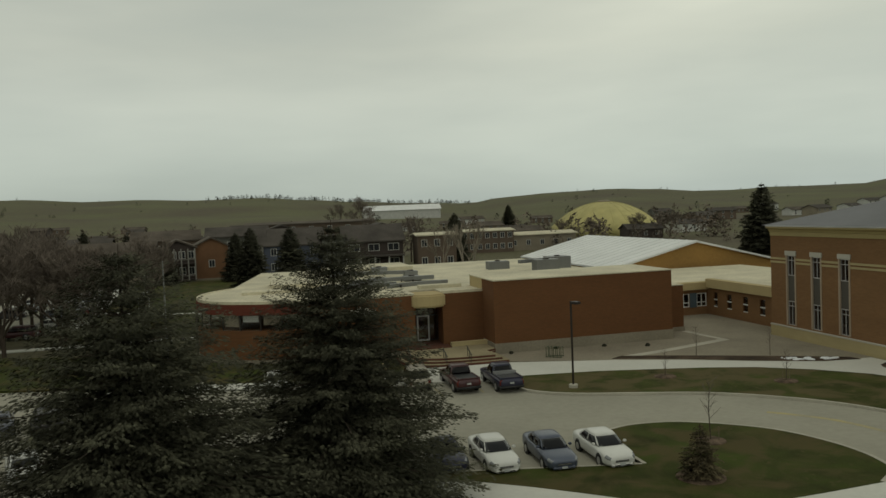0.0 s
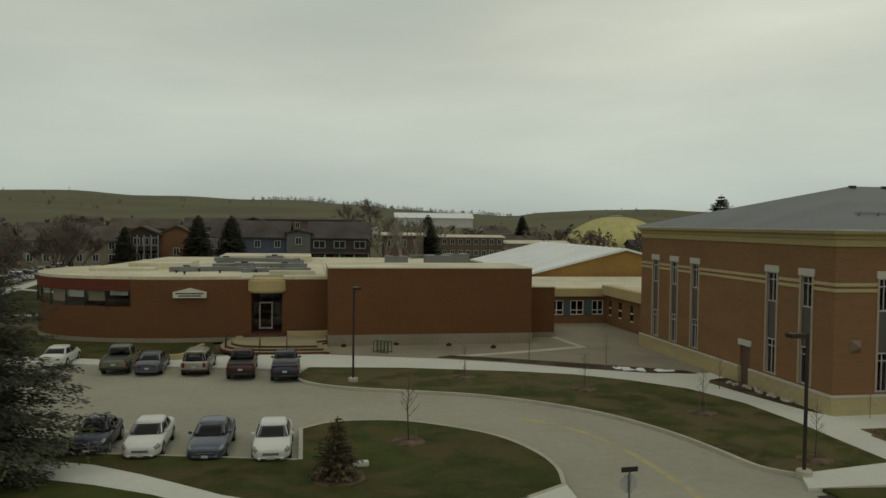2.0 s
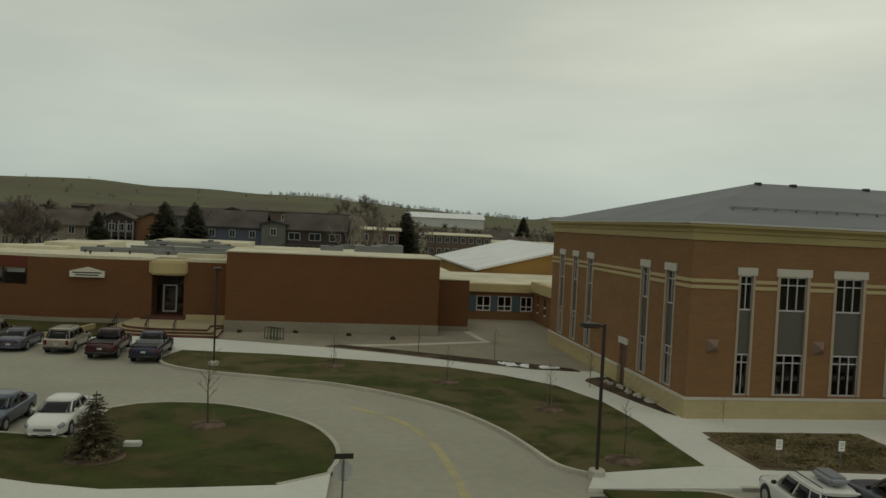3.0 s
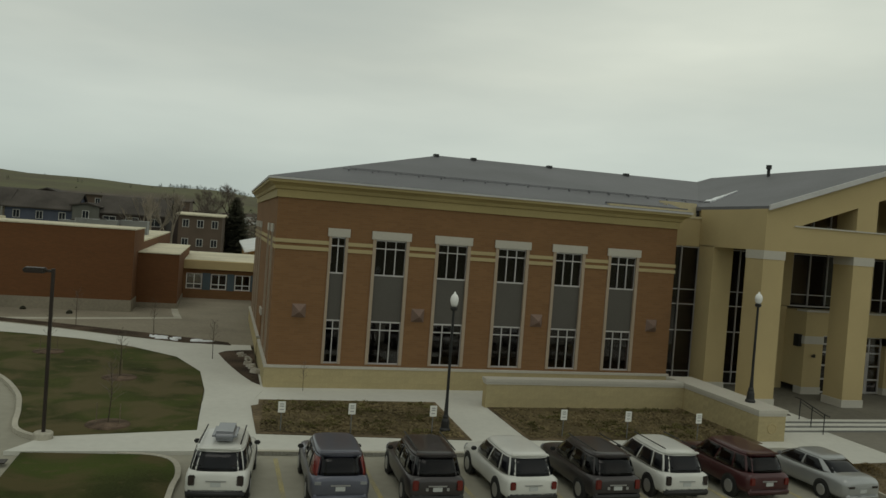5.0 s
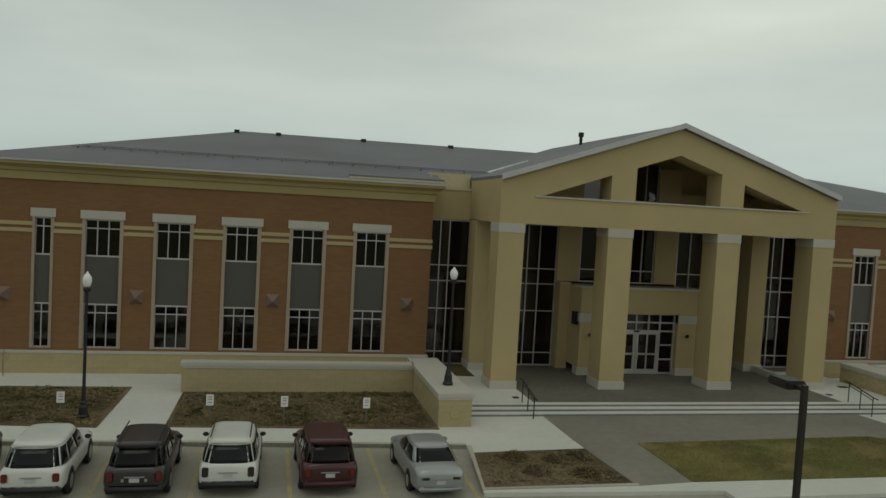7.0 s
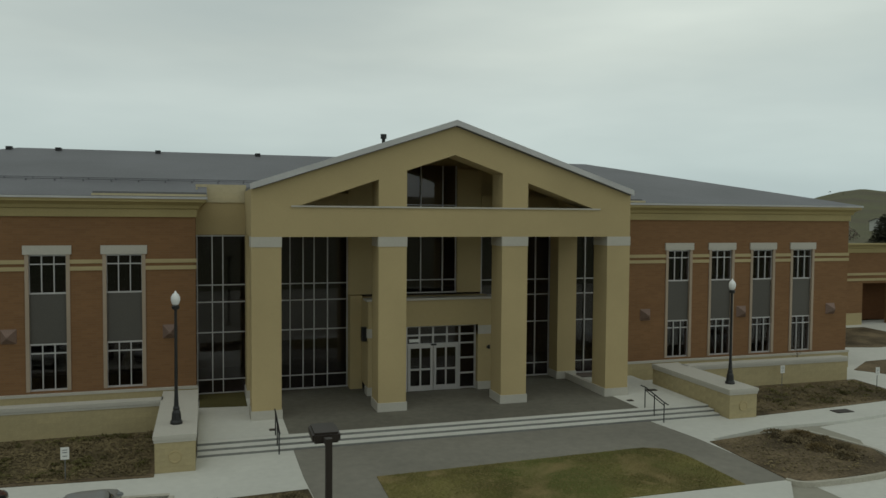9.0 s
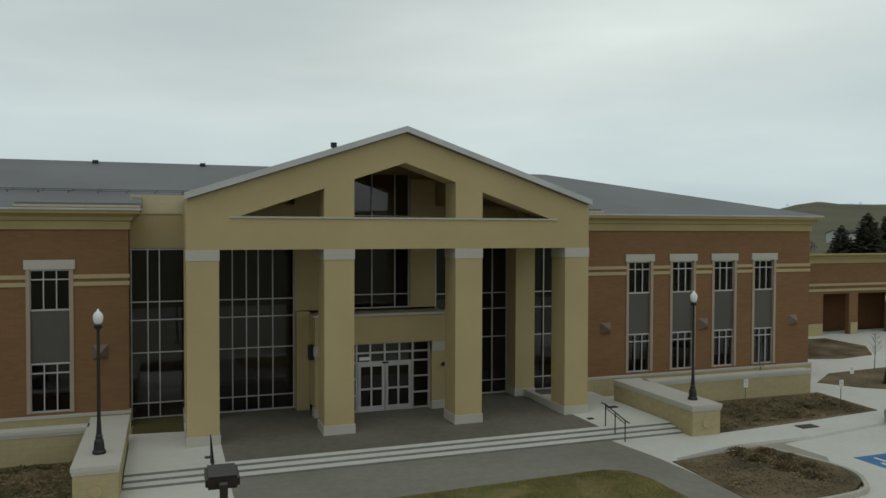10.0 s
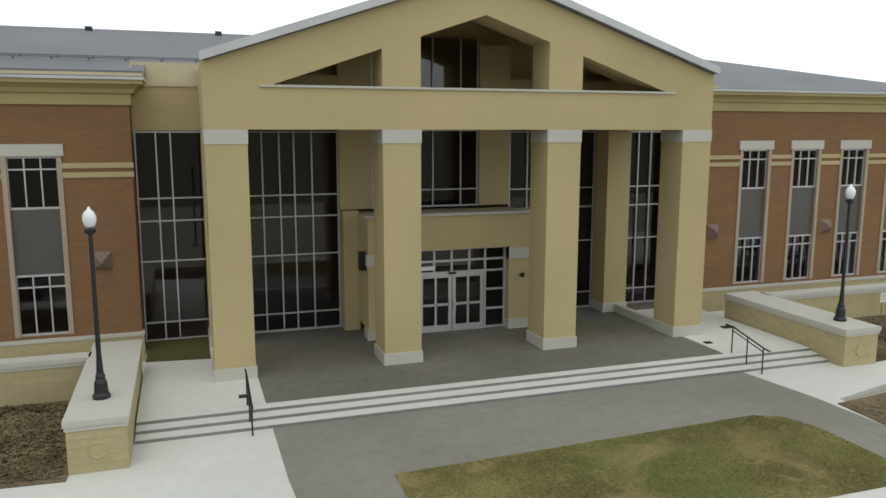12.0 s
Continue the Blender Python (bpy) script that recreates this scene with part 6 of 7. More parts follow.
def car(label, kind, colour, x, y, turn, rails=False, box_on_top=False, name="car", z=0.0, tool_box=False, size=0.88):
    s = SHAPES[kind]
    pm = PAINTS[colour]
    t = thing(name, label, "pickup truck" if kind == "pickup" else "car", (x, y, z), turn, "parked cars")
    t.scale = (size, size, size)
    part("body", loft([[hull(s, b[0], 360 * (k + 0.5) / 28) for k in range(28)] for b in s["body"]]), pm, t, "", True)
    y0, y1, y2, y3, zb, zt, wb, wt = s["cab"]
    ry, rl, rh, rw = s["body"][0]

    def plan(v, inset=0.0, up=0.0):
        ring = []
        us = (-0.86, -0.7, -0.35, 0, 0.35, 0.7, 0.86)
        for face, seq, m in (("front", us, 1), ("side", us[::-1], 1), ("back", us[::-1], 1), ("side", us, -1)):
            for u in seq:
                p = cabin_point(s, face, u, v, -inset)
                ring.append(Vector((p.x * m if face == "side" else p.x, p.y, p.z + up)))
        return ring

    part("cabin", loft([plan(v) for v in (0, 0.25, 0.5, 0.75, 0.94)]), pm, t, "", True)
    part("roof", loft([plan(0.94, -0.004), plan(1.0, 0.0), plan(1.0, 0.03, 0.04), plan(1.0, 0.10, 0.065), plan(1.0, 0.25, 0.08), plan(1.0, 0.45, 0.09)]), pm, t, "", True)
    vs = spread(0.10, 0.90, 4)
    patch("windscreen", lambda u, v, g: cabin_point(s, "front", u, v, g), spread(-0.855, 0.855, 8), vs, CAR_GLASS, t)
    patch("rear_window", lambda u, v, g: cabin_point(s, "back", u, v, g), spread(-0.77, 0.77, 8) if kind == "suv" and colour == "blue" else spread(-0.85, 0.85, 8), spread(0.12, 0.90, 4), CAR_GLASS, t)
    cuts = ((-0.84, -0.52), (-0.46, 0.06), (0.12, 0.80)) if kind == "suv" else ((-0.70, -0.03), (0.05, 0.80))
    hw = max(b[3] for b in s["body"])
    r = s["r"]
    for m in (-1, 1):
        def flank(u, v, g):
            p = cabin_point(s, "side", u, v, g)
            return Vector((p.x * m, p.y, p.z))

        def skin(u, v, g):
            p = hull(s, u, v, g)
            return Vector((p.x * m, p.y + (0.012 if g > 0 else 0) * (1 if u > 0 else -1), p.z))

        for a, b in cuts:
            patch("side_window", flank, spread(a, b, 5), spread(0.10, 0.88, 3), CAR_GLASS, t)
        f0, f1, a0, a1 = s["lamp"]
        patch("headlight", skin, spread(f0, f1, 4), spread(a0, a1, 5), LAMP_CLEAR, t)
        if kind == "suv" and colour == "blue":
            patch("tail_light", lambda u, v, g: cabin_point(s, "back", m * u, v, g + 0.012), spread(0.80, 0.985, 4), spread(0.02, 0.86, 4), LAMP_RED, t)
            part("lower_lamp", boxm(*sorted((m * 0.60, m * 0.80))[:1], ry - 0.02, 0.84, *sorted((m * 0.60, m * 0.80))[1:], ry + 0.15, 0.93), LAMP_CLEAR, t)
        elif kind == "suv":
            a, b = sorted((m * 0.60, m * 0.81))
            bm = bmesh.new()
            box(bm, a, -2.43, 0.66, b, -2.25, 0.98 if rails else 0.93)
            bmesh.ops.bevel(bm, geom=bm.edges[:], offset=0.03, segments=2, affect="EDGES")
            part("tail_light", bm, LAMP_SMOKE if rails and colour == "white" else LAMP_RED, t)
        elif kind == "sedan":
            a, b = sorted((m * 0.36, m * 0.68))
            bm = bmesh.new()
            box(bm, a, -2.425, 0.62, b, -2.27, 0.78)
            bmesh.ops.bevel(bm, geom=bm.edges[:], offset=0.04, segments=2, affect="EDGES")
            part("tail_light", bm, LAMP_SMOKE if colour == "silver" else LAMP_RED, t)
        else:
            f0, f1, a0, a1 = s["tail"]
            patch("tail_light", skin, spread(f0, f1, 4), spread(a0, a1, 5), LAMP_RED, t)
        patch("sill", skin, spread(s["axles"][0] + r + 0.1, s["axles"][1] - r - 0.1, 2), spread(-50, -30, 2), PLASTIC, t)
        bm = bmesh.new()
        a, b = sorted((m * (wb + 0.0), m * (wb + 0.2)))
        box(bm, a, y3 - 0.52, zb + 0.05, b, y3 - 0.40, zb + 0.19)
        bmesh.ops.bevel(bm, geom=bm.edges[:], offset=0.035, segments=2, affect="EDGES")
        part("mirror", bm, PLASTIC if kind != "sedan" else pm, t)
        for ya in s["axles"]:
            bm = bmesh.new()
            tube(bm, (m * (hw - 0.1), ya, r + 0.02), (m * (hw + 0.003), ya, r + 0.02), r + 0.06, n=22)
            part("wheel_arch", bm, PLASTIC, t)
            bm = bmesh.new()
            tube(bm, (m * (hw - 0.22), ya, r), (m * (hw + 0.015), ya, r), r, n=20)
            w = part("wheel", bm, TYRE, t)
            bm = bmesh.new()
            tube(bm, (m * (hw + 0.010), ya, r), (m * (hw + 0.024), ya, r), r * 0.66, r * 0.6, n=14)
            part("rim", bm, RIM, w)
    fy, fl, fh, fw = s["body"][-1]
    tall = kind in ("suv", "pickup")
    bm = bmesh.new()
    box(bm, -rw - 0.12, ry - 0.06, rl - 0.08, rw + 0.12, ry + 0.14, rl + (0.14 if tall else 0.1))
    bmesh.ops.bevel(bm, geom=bm.edges[:], offset=0.06, segments=3, affect="EDGES")
    part("rear_bumper", bm, PLASTIC if kind == "pickup" or tall and colour in ("white", "black", "beige") else pm, t, "", True)
    up = rh - 0.30 if tall else rl + 0.16
    part("rear_plate", boxm(-0.15, ry - 0.02, up, 0.15, ry + 0.02, up + 0.13), PLATE, t)
    part("grip_strip", boxm(-0.3, ry - 0.026, up + 0.15, 0.3, ry + 0.02, up + 0.185), RIM if kind == "suv" else pm, t)
    if kind == "suv" and colour == "black":
        for sx in (-0.34, 0.34):
            part("badge", boxm(sx - 0.04, ry - 0.025, up + 0.02, sx + 0.04, ry + 0.02, up + 0.11), RIM, t)
    bm = bmesh.new()
    box(bm, -fw - 0.12, fy - 0.16, fl - 0.08, fw + 0.12, fy + 0.05, fl + 0.07)
    bmesh.ops.bevel(bm, geom=bm.edges[:], offset=0.05, segments=3, affect="EDGES")
    part("front_bumper", bm, pm, t, "", True)
    bm = bmesh.new()
    gw = min(0.40, fw - 0.08)
    box(bm, -gw, fy - 0.06, fl + 0.11, gw, fy + 0.016, fh - 0.035)
    bmesh.ops.bevel(bm, geom=bm.edges[:], offset=0.03, segments=2, affect="EDGES")
    g = part("grille", bm, PLASTIC, t)
    part("grille_bar", boxm(-gw + 0.03, fy + 0.012, (fl + fh) / 2 + 0.02, gw - 0.03, fy + 0.022, (fl + fh) / 2 + 0.05), RIM, g)
    part("air_intake", boxm(-fw + 0.06, fy + 0.03, fl - 0.05, fw - 0.06, fy + 0.054, fl + 0.01), PLASTIC, t)
    part("front_plate", boxm(-0.15, fy + 0.05, fl - 0.03, 0.15, fy + 0.062, fl + 0.09), PLATE, t)
    if kind == "suv":
        bm = bmesh.new()
        box(bm, -wt * 0.9, y1 - 0.07, zt - 0.09, wt * 0.9, y1 + 0.12, zt - 0.045)
        bmesh.ops.bevel(bm, geom=bm.edges[:], offset=0.02, segments=2, affect="EDGES")
        part("spoiler", bm, pm, t)
    if rails:
        for sx in (-1, 1):
            bm = bmesh.new()
            tube(bm, (sx * wt * 0.85, y1 + 0.1, zt + 0.07), (sx * wt * 0.85, y2 - 0.1, zt + 0.07), 0.022, n=6)
            part("roof_rail", bm, PLASTIC, t)
    if box_on_top:
        bm = bmesh.new()
        box(bm, -0.28, y1 + 0.25, zt + 0.07, 0.47, y1 + 1.55, zt + 0.37)
        bmesh.ops.bevel(bm, geom=bm.edges[:], offset=0.12, segments=3, affect="EDGES")
        part("roof_box", bm, paint("grey_roof_box", (0.20, 0.21, 0.23)), t, "grey plastic roof box")
    if kind == "pickup":
        part("load_bed", boxm(-0.78, -2.68, 1.112, 0.78, -0.85, 1.128), PLASTIC, t, "dark open load bed")
        for a in ((-0.88, -2.78, -0.78, -0.8), (0.78, -2.78, 0.88, -0.8), (-0.88, -2.82, 0.88, -2.7)):
            part("bed_rail", boxm(a[0], a[1], 1.06, a[2], a[3], 1.19), pm, t)
        if tool_box:
            part("tool_box", boxm(-0.86, -1.25, 1.13, 0.86, -0.85, 1.34), RIM, t, "bright metal tool box across the bed")
    return t


# car park before the hall, tails to the south
SOUTH = ((46.80, 15.72, -6, "white four-wheel drive with grey roof box", "suv", "white", True, True), (49.85, 15.22, -1, "slate blue compact off-roader", "suv", "blue", False, False), (52.55, 15.02, -2, "charcoal off-roader parked nose to the kerb", "suv", "black", True, False), (55.25, 14.92, 1, "white crossover parked nose to the kerb", "suv", "white", False, False),
         (57.9, 14.82, 0, "charcoal off-roader beside two white cars", "suv", "black", True, False), (60.38, 15.02, -1, "white off-roader with black roof rails", "suv", "white", True, False), (63.15, 14.87, 1, "dark red off-roader parked nose to the kerb", "suv", "red", False, False), (66.28, 14.42, 2, "silver saloon parked nose to the kerb", "sedan", "silver", False, False))
for x, y, turn, label, kind, colour, rails, top in SOUTH:
    car(label, kind, colour, x, y - 0.4, turn, rails, top)
# west car park: near row, noses to the south
for x, label, kind, colour in ((13.6, "navy rounded hatchback facing the lawn", "hatch", "navy"), (15.8, "white saloon facing the lawn", "sedan", "white"), (18.42, "steel blue saloon facing the lawn", "sedan", "grey"), (20.95, "white saloon beside the lawn island", "sedan", "white")):
    car(label, kind, colour, x, 26.75 - 0.2 * (x - 17), 178 + random.uniform(-2, 2), size=0.86)
# west car park: far row, tails to the south
for x, y, label, kind, colour in ((6.3, 47.7, "white coupe at the far kerb", "sedan", "white"), (10.6, 45.5, "sage grey pickup truck at the far kerb", "pickup", "tan"), (12.7, 44.6, "slate blue saloon at the far kerb", "sedan", "blue"), (15.6, 44.2, "champagne off-roader at the far kerb", "suv", "beige"), (18.4, 43.0, "dark red pickup truck at the far kerb", "pickup", "red"), (21.1, 42.1, "navy pickup truck with bright tool box", "pickup", "navy")):
    car(label, kind, colour, x, y, random.uniform(-2, 2), kind == "suv", False, "pickup_truck" if kind == "pickup" else "car", 0.0, colour == "navy")
# cars further off to the west, and one by the east bed
for i, (x, y, kind, colour) in enumerate(((-7.0, 41.5, "suv", "black"), (-9.8, 42.4, "sedan", "blue"), (-12.6, 43.2, "sedan", "silver"), (-15.3, 44.0, "suv", "red"), (-6.0, 33.0, "sedan", "white"), (-8.8, 33.6, "suv", "white"), (-11.6, 34.4, "sedan", "silver"), (-24, 62, "suv", "grey"), (-27, 65, "sedan", "black"), (-22, 77, "sedan", "silver"), (-20, 84, "suv", "red"), (-18.5, 91, "sedan", "white"), (-17, 98, "suv", "blue"))):
    car({"suv": "parked off-roader in the far car park", "sedan": "parked saloon in the far car park"}[kind], kind, colour, x, y, 15 + random.uniform(-2, 2) if i < 7 else 80)
car("silver saloon beside the east footpath", "sedan", "silver", 103.2, 18.4, 92)
# a row of cars along the street beyond the lawn
row = [car("parked blue saloon along the far street", "sedan", "blue", -20.2, 103.0, -86), car("parked silver saloon along the far street", "sedan", "silver", -20.3, 106.0, -88), car("parked charcoal off-roader along the far street", "suv", "black", -20.4, 109.0, -87), car("parked white off-roader along the far street", "suv", "white", -20.6, 112.0, -88)]
for i in range(11):
    copy_thing(row[(i * 3 + 1) % 4], pose(-20.7 - 0.09 * i, 115.0 + 3.0 * i, 0, 0, 0, -88))
for i in range(6):
    copy_thing(row[(i + 2) % 4], pose(-26.5 - 0.1 * i, 104.0 + 3.1 * i, 0, 0, 0, 92))

# ---- trees ----
def needle_material():
    m = surface("dark_spruce_needles", (0.080, 0.080, 0.053), 0.9, 0.3, 0.8, 6, 0.0, tint=(0.057, 0.057, 0.038))
    nt = m.node_tree
    bs = nt.nodes["Principled BSDF"]
    src = bs.inputs["Base Color"].links[0].from_socket
    g, r, x = nt.nodes.new("ShaderNodeNewGeometry"), nt.nodes.new("ShaderNodeValToRGB"), nt.nodes.new("ShaderNodeMix")
    r.color_ramp.elements[0].position, r.color_ramp.elements[0].color = 0.0, (0.72, 0.72, 0.72, 1)
    r.color_ramp.elements[1].position, r.color_ramp.elements[1].color = 1.0, (1.28, 1.26, 1.22, 1)
    e = r.color_ramp.elements.new(0.7)
    e.color = (1.0, 1.0, 1.0, 1)
    x.data_type, x.blend_type = "RGBA", "MULTIPLY"
    x.inputs["Factor"].default_value = 1.0
    nt.links.new(g.outputs["Random Per Island"], r.inputs[0])
    nt.links.new(src, x.inputs["A"])
    nt.links.new(r.outputs[0], x.inputs["B"])
    nt.links.new(x.outputs["Result"], bs.inputs["Base Color"])
    return m


NEEDLES = needle_material()
BARK = surface("grey_brown_bark", (0.075, 0.058, 0.045), 0.95, 0.25, 2.0, 12, 0.4)
TWIGS = surface("bare_twigs", (0.175, 0.145, 0.12), 0.95, 0.2, 2.0, 12, 0.0)


def mesh_from(name, verts, faces, material):
    me = bpy.data.meshes.new(name)
    me.from_pydata(verts, [], faces)
    me.materials.append(material)
    return me


def spruce_meshes(h, r, whorls, per, tufts, seed, size, needles=NEEDLES):
    """Trunk and crown of a spruce: tiers of drooping boughs, each hung with fans of needle twigs."""
    rnd = random.Random(seed)
    bm = bmesh.new()
    tube(bm, (0, 0, 0), (0, 0, h * 1.01), 0.02 * h, 0.015, n=8)
    verts, faces = [], []
    for w in range(whorls):
        f = (w + 0.5 + rnd.uniform(-0.3, 0.3)) / whorls
        z = h * (0.03 + 0.95 * f)
        reach = r * min(1.0, 1.15 * (1 - f) ** 0.64) * (0.9 + 0.2 * rnd.random()) + 0.015 * r
        m = max(4, int(per * (1 - 0.5 * f)))
        for k in range(m):
            a = 2 * math.pi * (k + rnd.uniform(-0.4, 0.4)) / m + w * 1.1
            length = reach * rnd.choice((0.65, 0.85, 0.95, 1.05, 1.15)) * rnd.uniform(0.92, 1.08)
            rise = rnd.uniform(-0.34, -0.08) + 0.55 * f
            ca, sa = math.cos(a), math.sin(a)
            base = Vector((0, 0, z))
            steps = max(3, int(tufts * (0.3 + 0.7 * length / r)))
            fan = rnd.uniform(0.11, 0.2)
            for j in range(steps):
                u = ((j + rnd.random()) / steps) ** 0.7
                d = length * u
                side = rnd.gauss(0, 1) * fan * length * (1.15 - 0.85 * u)
                zz = z + d * rise - 0.12 * length * u * u + 0.24 * length * max(0, u - 0.7) - abs(side) * 0.25
                p = Vector((ca * d - sa * side, sa * d + ca * side, zz + rnd.gauss(0, 0.012 * r)))
                sz = size * rnd.uniform(0.6, 1.3) * (1.15 - 0.4 * u) * (1 - 0.62 * f * f)
                sw = 0.9 * math.copysign(min(1.0, abs(side) / (0.12 * length + 0.01)), side)
                out = Vector((ca - sa * sw, sa + ca * sw, rnd.uniform(-0.55, 0.1))).normalized()
                cr = out.cross(Vector((rnd.uniform(-0.5, 0.5), rnd.uniform(-0.5, 0.5), 1))).normalized()
                up = cr.cross(out)
                i0 = len(verts)
                verts.append(tuple(p))
                for g, drop in ((-0.7, -0.12), (-0.2, 0.12), (0.25, -0.15), (0.75, 0.0)):
                    q = p + out * sz * rnd.uniform(1.2, 2.1) * (1 - 0.3 * abs(g)) + cr * sz * g * 0.5 + up * sz * drop
                    e = p.lerp(q, 0.5) + cr * sz * 0.16 - up * sz * 0.06
                    e2 = p.lerp(q, 0.45) - cr * sz * 0.16
                    n = len(verts)
                    verts += [tuple(e), tuple(q), tuple(e2)]
                    faces.append((i0, n, n + 1, n + 2))
            if w % 2 == 0 and k % 2 == 0:
                tube(bm, base, base + Vector((ca * length * 0.8, sa * length * 0.8, length * 0.8 * rise)), 0.006 * h * (1 - f) + 0.01, 0.01, n=4, caps=False)
    return bm, mesh_from("crown", verts, faces, needles)


def spruce(label, x, y, h, r, whorls, per, tufts, seed, size, z=0.0, needles=NEEDLES):
    t = thing("spruce_tree", label, "spruce tree", (x, y, z))
    bm, crown = spruce_meshes(h, r, whorls, per, tufts, seed, size, needles)
    part("trunk", bm, BARK, t)
    c = new("crown", crown)
    c.parent = t
    return t


YOUNG = surface("olive_spruce_needles", (0.120, 0.098, 0.056), 0.95, 0.35, 2.0, 8, 0.0)
spruce("tall dense blue-green spruce beside the car park", 8.4, 24.2, 11.7, 4.9, 40, 23, 230, 3, 0.165)
spruce("dark broad spruce on the lawn", 0.7, 21.2, 11.2, 6.0, 38, 22, 215, 5, 0.185)
spruce("dark spruce at the lawn's edge", -8.5, 16.5, 9.8, 4.9, 32, 18, 110, 6, 0.24)
spruce("small young spruce on the lawn island", 23.45, 21.6, 2.3, 0.85, 17, 12, 30, 8, 0.14, 0.13, YOUNG)
far = spruce("dark conifer behind the low hall", 4.7, 127.9, 10.6, 2.7, 42, 18, 40, 11, 0.46)
copy_thing(far, pose(10.9, 119.3, 0, 0, 0, 70))
tagged(copy_thing(far, pose(48.5, 158.0, 0, 0, 0, 20) @ Matrix.Scale(1.09, 4)), "dark conifer beside low houses")
for i, (x, y, k) in enumerate(((83.1, 98.7, 1.36), (1.8, 148.0, 0.9), (-11.4, 148.4, 0.8), (118.2, 327.1, 1.3), (167.2, 83.3, 0.92), (170.4, 81.5, 1.10), (173.8, 83.7, 0.98), (177.1, 83.1, 1.16), (181.0, 85.3, 0.98), (186.0, 84.6, 1.05), (-33.6, 189.3, 1.0), (-25.6, 199.0, 0.9))):
    o = copy_thing(far, pose(x, y, land_height(x, y), 0, 0, 50 * i))
    o.scale = (k, k, k)
    tagged(o, "distant dark conifer among the houses" if i > 0 else "tall dark conifer behind the gymnasium")


def bare_tree_mesh(h, seed, levels=4, spread=0.55, r0=0.014):
    rnd = random.Random(seed)
    floor = 0.022 if levels > 5 else 0.004
    wood, twig = bmesh.new(), bmesh.new()

    def grow(p, d, length, r, lev):
        q = p + d * length
        tube(wood if lev < 2 else twig, p, q, r, r * 0.68, n=6 if lev < 2 else 3, caps=False)
        if lev == levels:
            return
        for _ in range(rnd.choice((2, 3, 3, 4)) if lev else 4):
            nd = (d + Vector((rnd.gauss(0, spread), rnd.gauss(0, spread), rnd.uniform(-0.05, 0.4)))).normalized()
            grow(p.lerp(q, rnd.uniform(0.55, 1.0)), nd, length * rnd.uniform(0.58, 0.82) * (1.5 if lev == 0 and levels > 6 else 1.0), max(r * 0.6, floor), lev + 1)

    grow(Vector((0, 0, 0)), Vector((0, 0, 1)), h * (0.2 if levels > 6 else 0.3), h * r0, 0)
    return wood, twig


def bare_tree(label, x, y, h, seed, levels=4, spread=0.55, r0=0.014, z=0.0, bark=None):
    t = thing("bare_tree", label, "bare tree", (x, y, z), random.uniform(0, 360))
    wood, twig = bare_tree_mesh(h, seed, levels, spread, r0)
    part("trunk", wood, bark or BARK, t)
    part("branchwork", twig, bark or TWIGS, t)
    return t


STAKE = surface("grey_wood_stake", (0.2, 0.16, 0.11), 0.9, 0.2)


def sapling(x, y, h, seed, ring=True):
    """A young tree: a straight leader with rising side twigs over its upper two thirds."""
    t = thing("sapling", "staked bare sapling in a mulch ring" if ring else "thin bare sapling beside the path", "bare tree", (x, y, K), random.uniform(0, 360))
    rnd = random.Random(seed)
    wood, twig = bmesh.new(), bmesh.new()
    bend = Vector((rnd.uniform(-0.03, 0.03), rnd.uniform(-0.03, 0.03), 0)) * h
    tube(wood, (0, 0, -0.03), bend + Vector((0, 0, 0.5 * h)), 0.011 * h, 0.008 * h, n=6, caps=False)
    tube(wood, bend + Vector((0, 0, 0.5 * h)), (0, 0, h), 0.008 * h, 0.002 * h, n=5, caps=False)
    for k in range(17):
        f = 0.36 + 0.6 * k / 16
        p = Vector((0, 0, f * h)) + bend * (2 * min(f, 1 - f))
        a = 2.4 * k + rnd.uniform(-0.4, 0.4)
        d = Vector((math.cos(a), math.sin(a), rnd.uniform(0.7, 1.3))).normalized()
        q = p + d * h * (0.10 + 0.24 * (1 - f)) * rnd.uniform(0.8, 1.2)
        tube(twig, p, q, 0.0042 * h, 0.0016 * h, n=4, caps=False)
        for _ in range(3):
            e = (d + Vector((rnd.gauss(0, 0.5), rnd.gauss(0, 0.5), rnd.uniform(0, 0.5)))).normalized()
            o = p.lerp(q, rnd.uniform(0.35, 0.9))
            tube(twig, o, o + e * h * rnd.uniform(0.06, 0.12), 0.0026 * h, 0.0012 * h, n=3, caps=False)
    part("trunk", wood, BARK, t)
    part("branchwork", twig, TWIGS, t)
    if ring:
        for sx in (-0.4, 0.4):
            bm = bmesh.new()
            tube(bm, (sx, 0, 0), (sx, 0, 0.75), 0.018, n=5)
            part("stake", bm, STAKE, t)
        bm = bmesh.new()
        lathe(bm, [(0.75, 0.0), (0.72, 0.04), (0.3, 0.09)], 18)
        m = tagged(part("mulch_ring", bm, surface("bark_mulch", (0.12, 0.085, 0.06), 0.95, 0.4, 4, 9, 0.6) if "bark_mulch" not in bpy.data.materials else bpy.data.materials["bark_mulch"]), "ring of brown mulch round a young tree", "mulch")
        m.location = (x, y, K)


for i, (x, y, h) in enumerate(((26.7, 25.9, 3.0), (32.0, 39.5, 1.9), (38.2, 35.2, 2.0), (42.3, 29.1, 2.1), (42.9, 21.1, 2.2), (37.8, 45.0, 2.2), (42.6, 42.7, 2.0), (50.2, 26.95, 1.3), (46.2, 34.3, 2.0), (100.6, 26.2, 2.0), (107, 29.6, 2.2), (112, 29.0, 2.3), (110.6, 24.2, 2.0))):
    sapling(x, y, h, 100 + i, i < 5)

